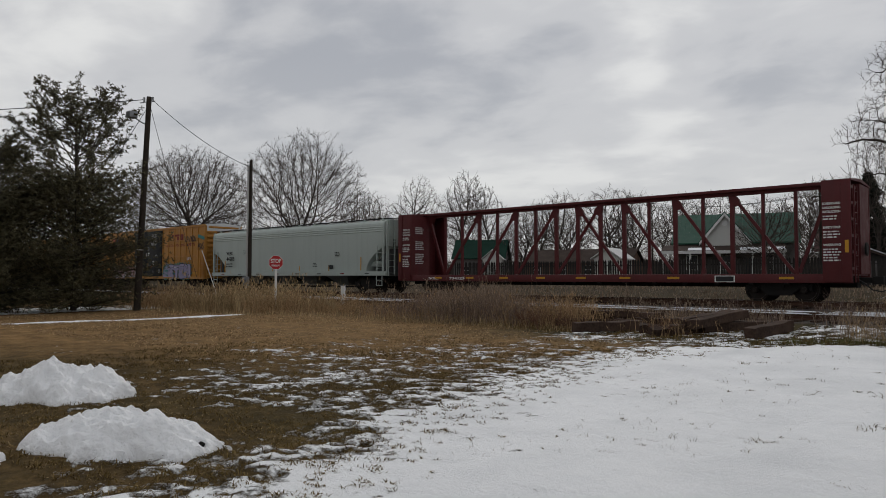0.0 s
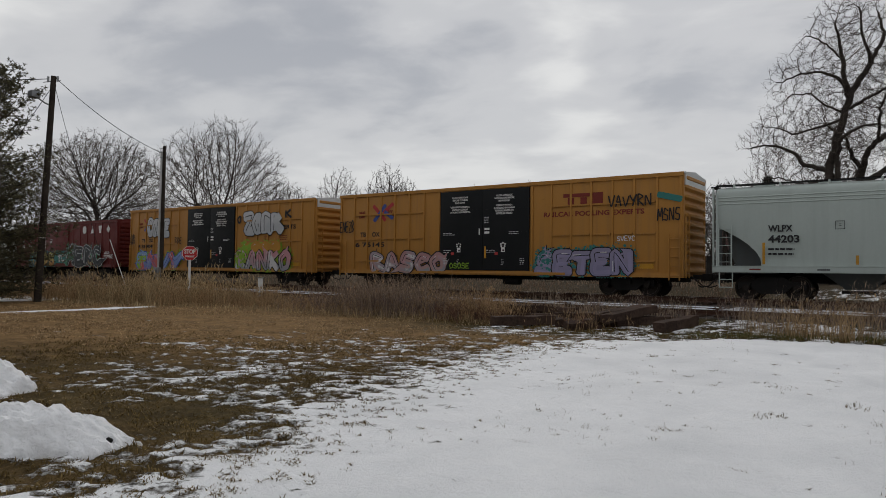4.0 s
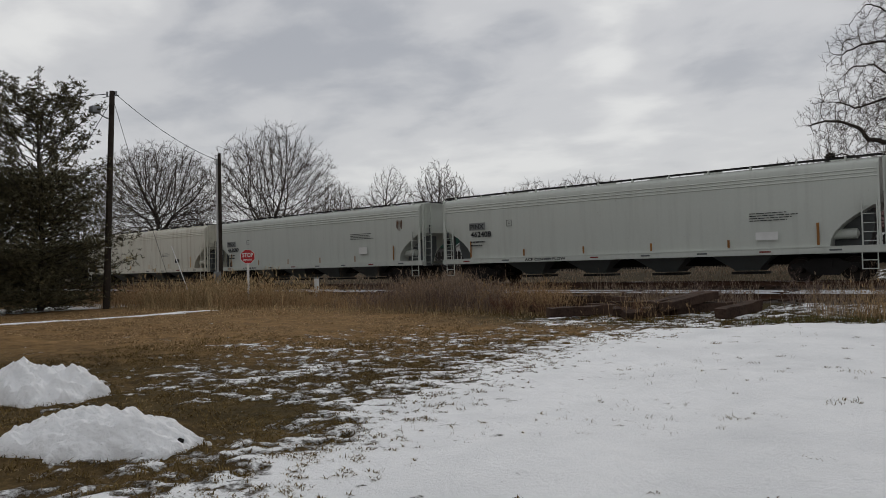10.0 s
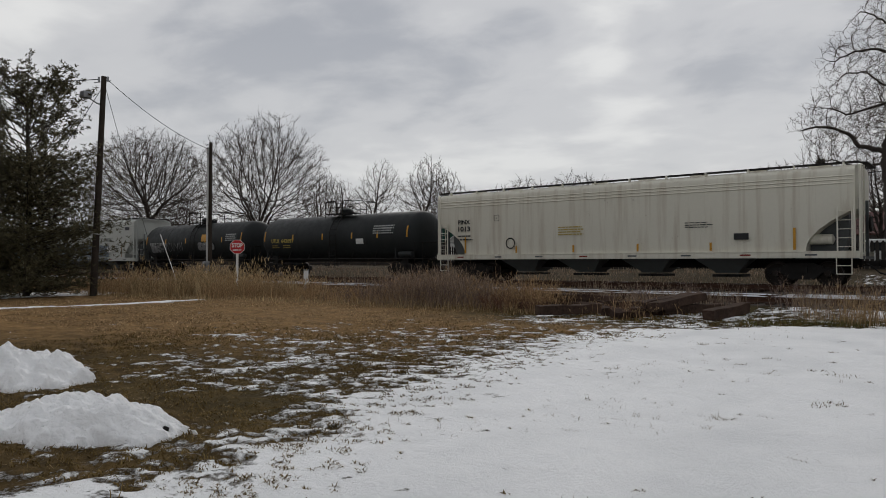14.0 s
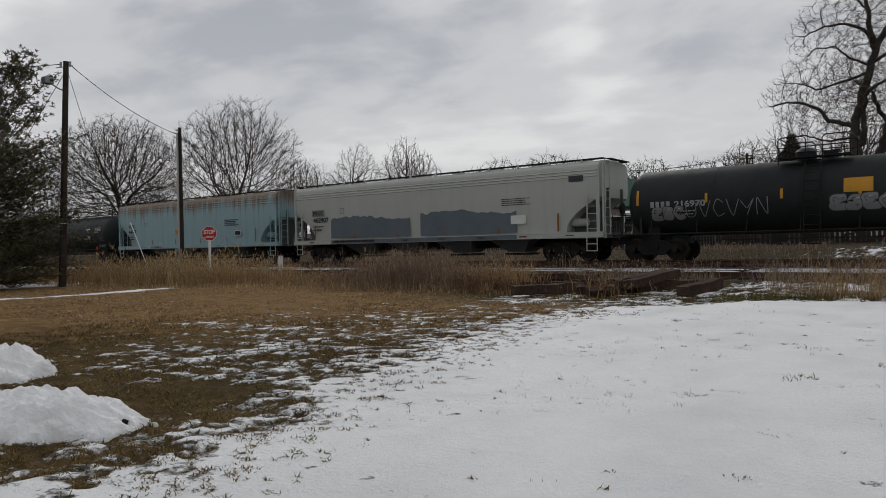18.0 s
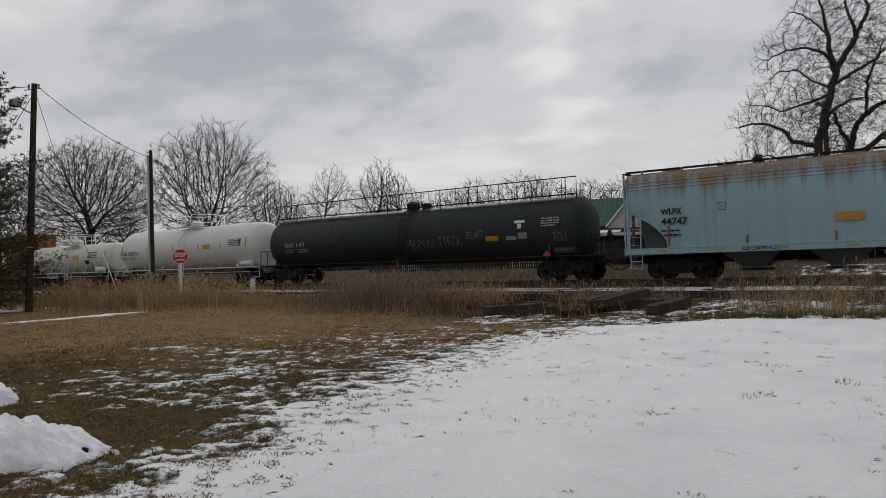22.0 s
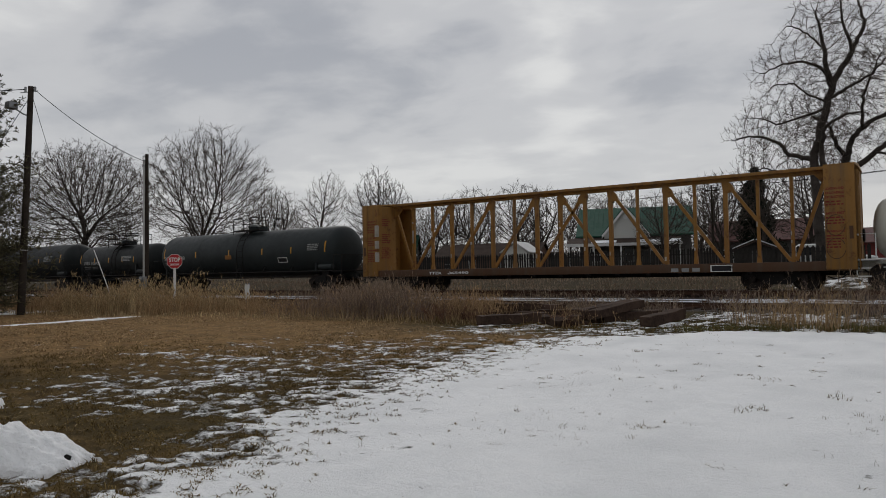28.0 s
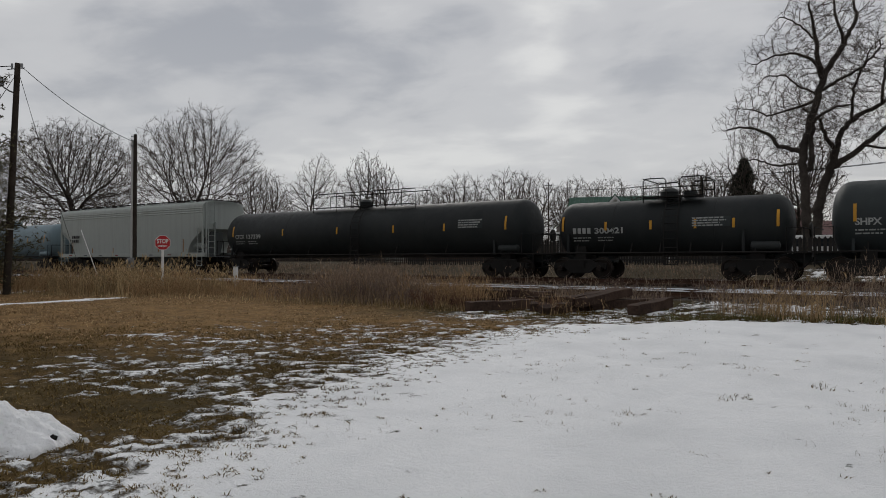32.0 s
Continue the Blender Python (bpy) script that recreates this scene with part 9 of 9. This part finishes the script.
def shed():
    t = thing("shed", "grey board shed with a low snowy gable roof", "shed", pose(-9.2, 48.2, gz(-9.2, 48.2), 0, 0, 12))
    part("wall", gable_wall(BM(), -1.25, 1.25, 0, 3.2, 0, 1.55, 2.05, "y"), FENCE_WOOD, t)
    part("roof", roof_prism(BM(), -1.25, 1.25, 0, 3.2, 1.68, 2.2, 0.22, "y"), ASPHALT_ROOF, t)
    part("roof_snow", BM_do(lambda bm: [loft(bm, [[(q * 0.06, y, 2.215), (q * 0.06, y, 2.265), (q * 1.38, y, 1.69), (q * 1.38, y, 1.65)] for y in (-0.18, 3.3)]) for q in (-1, 1)]), SNOW_CAP, t, "thin old snow on both roof slopes")
    part("door", box(BM(), -0.4, 0.4, -0.03, 0.01, 0.05, 1.5), DARK_WALL, t)


shed()


def parked_van():
    t = thing("van", "white van parked beyond the crossing", "van", pose(-5.2, 52.5, gz(-5.2, 52.5), 0, 0, 8))
    part("body", BM_do(lambda bm: loft(bm, [[(x, y0, 0.4), (x, y0, z), (x, y0 + 0.15, z + 0.1), (x, y1 - 0.15, z + 0.1), (x, y1, z), (x, y1, 0.4)] for x, y0, y1, z in ((-2.3, 0.05, 1.85, 1.7), (-2.1, 0, 1.9, 1.85), (0.9, 0, 1.9, 1.85), (1.5, 0.02, 1.88, 1.1), (2.4, 0.06, 1.84, 0.95))])), TRIM_WHITE, t)
    part("side_glass", BM_do(lambda bm: box(bm, -1.9, 0.9, -0.012, 0.0, 1.2, 1.72)), WINDOW_DARK, t)
    for x in (-1.5, 1.5):
        w = part("wheel", BM_do(lambda bm: tube(bm, [(x, -0.03, 0.33), (x, 0.2, 0.33)], 0.33, 18)), WIRE, t)
        part("rim", BM_do(lambda bm: tube(bm, [(x, -0.045, 0.33), (x, -0.03, 0.33)], 0.2, 14)), GALV, w)


parked_van()


def far_pole(x, y, hgt, label):
    t = thing("utility_pole", label, "utility pole", pose(x, y, gz(x, y)), "far utility poles")
    part("pole", tube(BM(), [(0, 0, -0.2), (0, 0, hgt)], 0.12, 8, 0.08), POLE_WOOD, t)
    part("crossarm", box(BM(), -0.6, 0.6, -0.05, 0.05, hgt - 0.5, hgt - 0.4), POLE_WOOD, t)
    part("insulator", BM_do(lambda bm: [tube(bm, [(q, 0, hgt - 0.42), (q, 0, hgt - 0.25)], 0.05, 6) for q in (-0.55, -0.25, 0.25, 0.55)]), GALV, t)
    return t


p1 = far_pole(-14.8, 60.5, 7.3, "utility pole with a crossarm among the houses")
p2 = far_pole(-46.5, 98.0, 12.0, "far utility pole with a crossarm")
p3 = far_pole(16.0, 57.0, 9.0, "utility pole with a crossarm beyond the trees")
for k in (-0.55, 0.55):
    wire_obj(p1, (Vector((k, 0, 7.1)), Vector((-31.7 + k, 37.5, 11.6))), 0.02, 0.8)
    wire_obj(p1, (Vector((k, 0, 7.1)), Vector((30.8 + k, -3.5, 8.7))), 0.02, 0.6)


def far_woods():
    """The low hazy line of scrub and woods on the horizon."""
    rnd = random.Random(77)
    vs, fs = [], []
    for i in range(22000):
        u = rnd.random()
        x = -260 + 400 * u
        y = (128 + rnd.uniform(0, 40) if i % 2 else 98 + rnd.uniform(0, 14)) + 0.05 * x
        b0 = Vector((x, y, 1.0))
        hgt = rnd.uniform(3.0, 9.0 if i % 2 else 6.5) * (0.7 + 0.6 * float(value_noise(x, 0, 0.06, 3)))
        for _ in range(4):
            d = Vector((rnd.gauss(0, 0.28), rnd.gauss(0, 0.28), 1)) * hgt * rnd.uniform(0.6, 1.0)
            s = Vector((rnd.uniform(0.03, 0.07), 0, 0))
            b = len(vs)
            vs.extend([tuple(b0 - s), tuple(b0 + s), tuple(b0 + d)])
            fs.append((b, b + 1, b + 2))
    me = bpy.data.meshes.new("far_woods")
    me.from_pydata(vs, [], fs)
    me.materials.append(TWIG)
    tagged(new("far_woods", me), "line of bare scrub and woods on the horizon", "woods", kind="stuff")


far_woods()
# ---- the train runs past, from left to right ----
RUN = ((0.0, 0.0), (2.5, 26.02), (4.5, 46.76), (7.0, 72.76), (9.0, 93.53), (11.5, 119.49), (13.5, 140.26), (15.5, 161.04), (18.0, 187.0), (20.0, 207.82), (21.0, 218.38),
       (22.0, 228.84), (23.0, 239.23), (24.0, 249.57), (25.5, 264.95), (27.5, 285.18), (29.0, 300.27), (30.5, 315.5), (32.0, 330.73))


def run_at(t):
    return float(np.interp(t, [a for a, _ in RUN], [b for _, b in RUN]))


def motions():
    for car, c in CARS:
        walk(car, [(t, pose(c + s, TRACK_Y, RAIL_Z)) for t, s in RUN])
    n = 32 * FPS
    for w, c, a in WHEELS:
        rows = [(0.0, pose(a, 0, WR))]
        last = 0
        for i in range(1, n + 1):
            t = i / FPS
            x = c + run_at(t)
            if -75 < x < 16:
                turn = math.degrees(run_at(t) / WR)
                if not last:
                    start = turn
                rows.append((t, pose(a, 0, WR, 0, (turn - start) % 360, 0)))
                last = i
        if last < n:
            rows.append((32.0, rows[-1][1]))
        walk(w, rows)


motions()
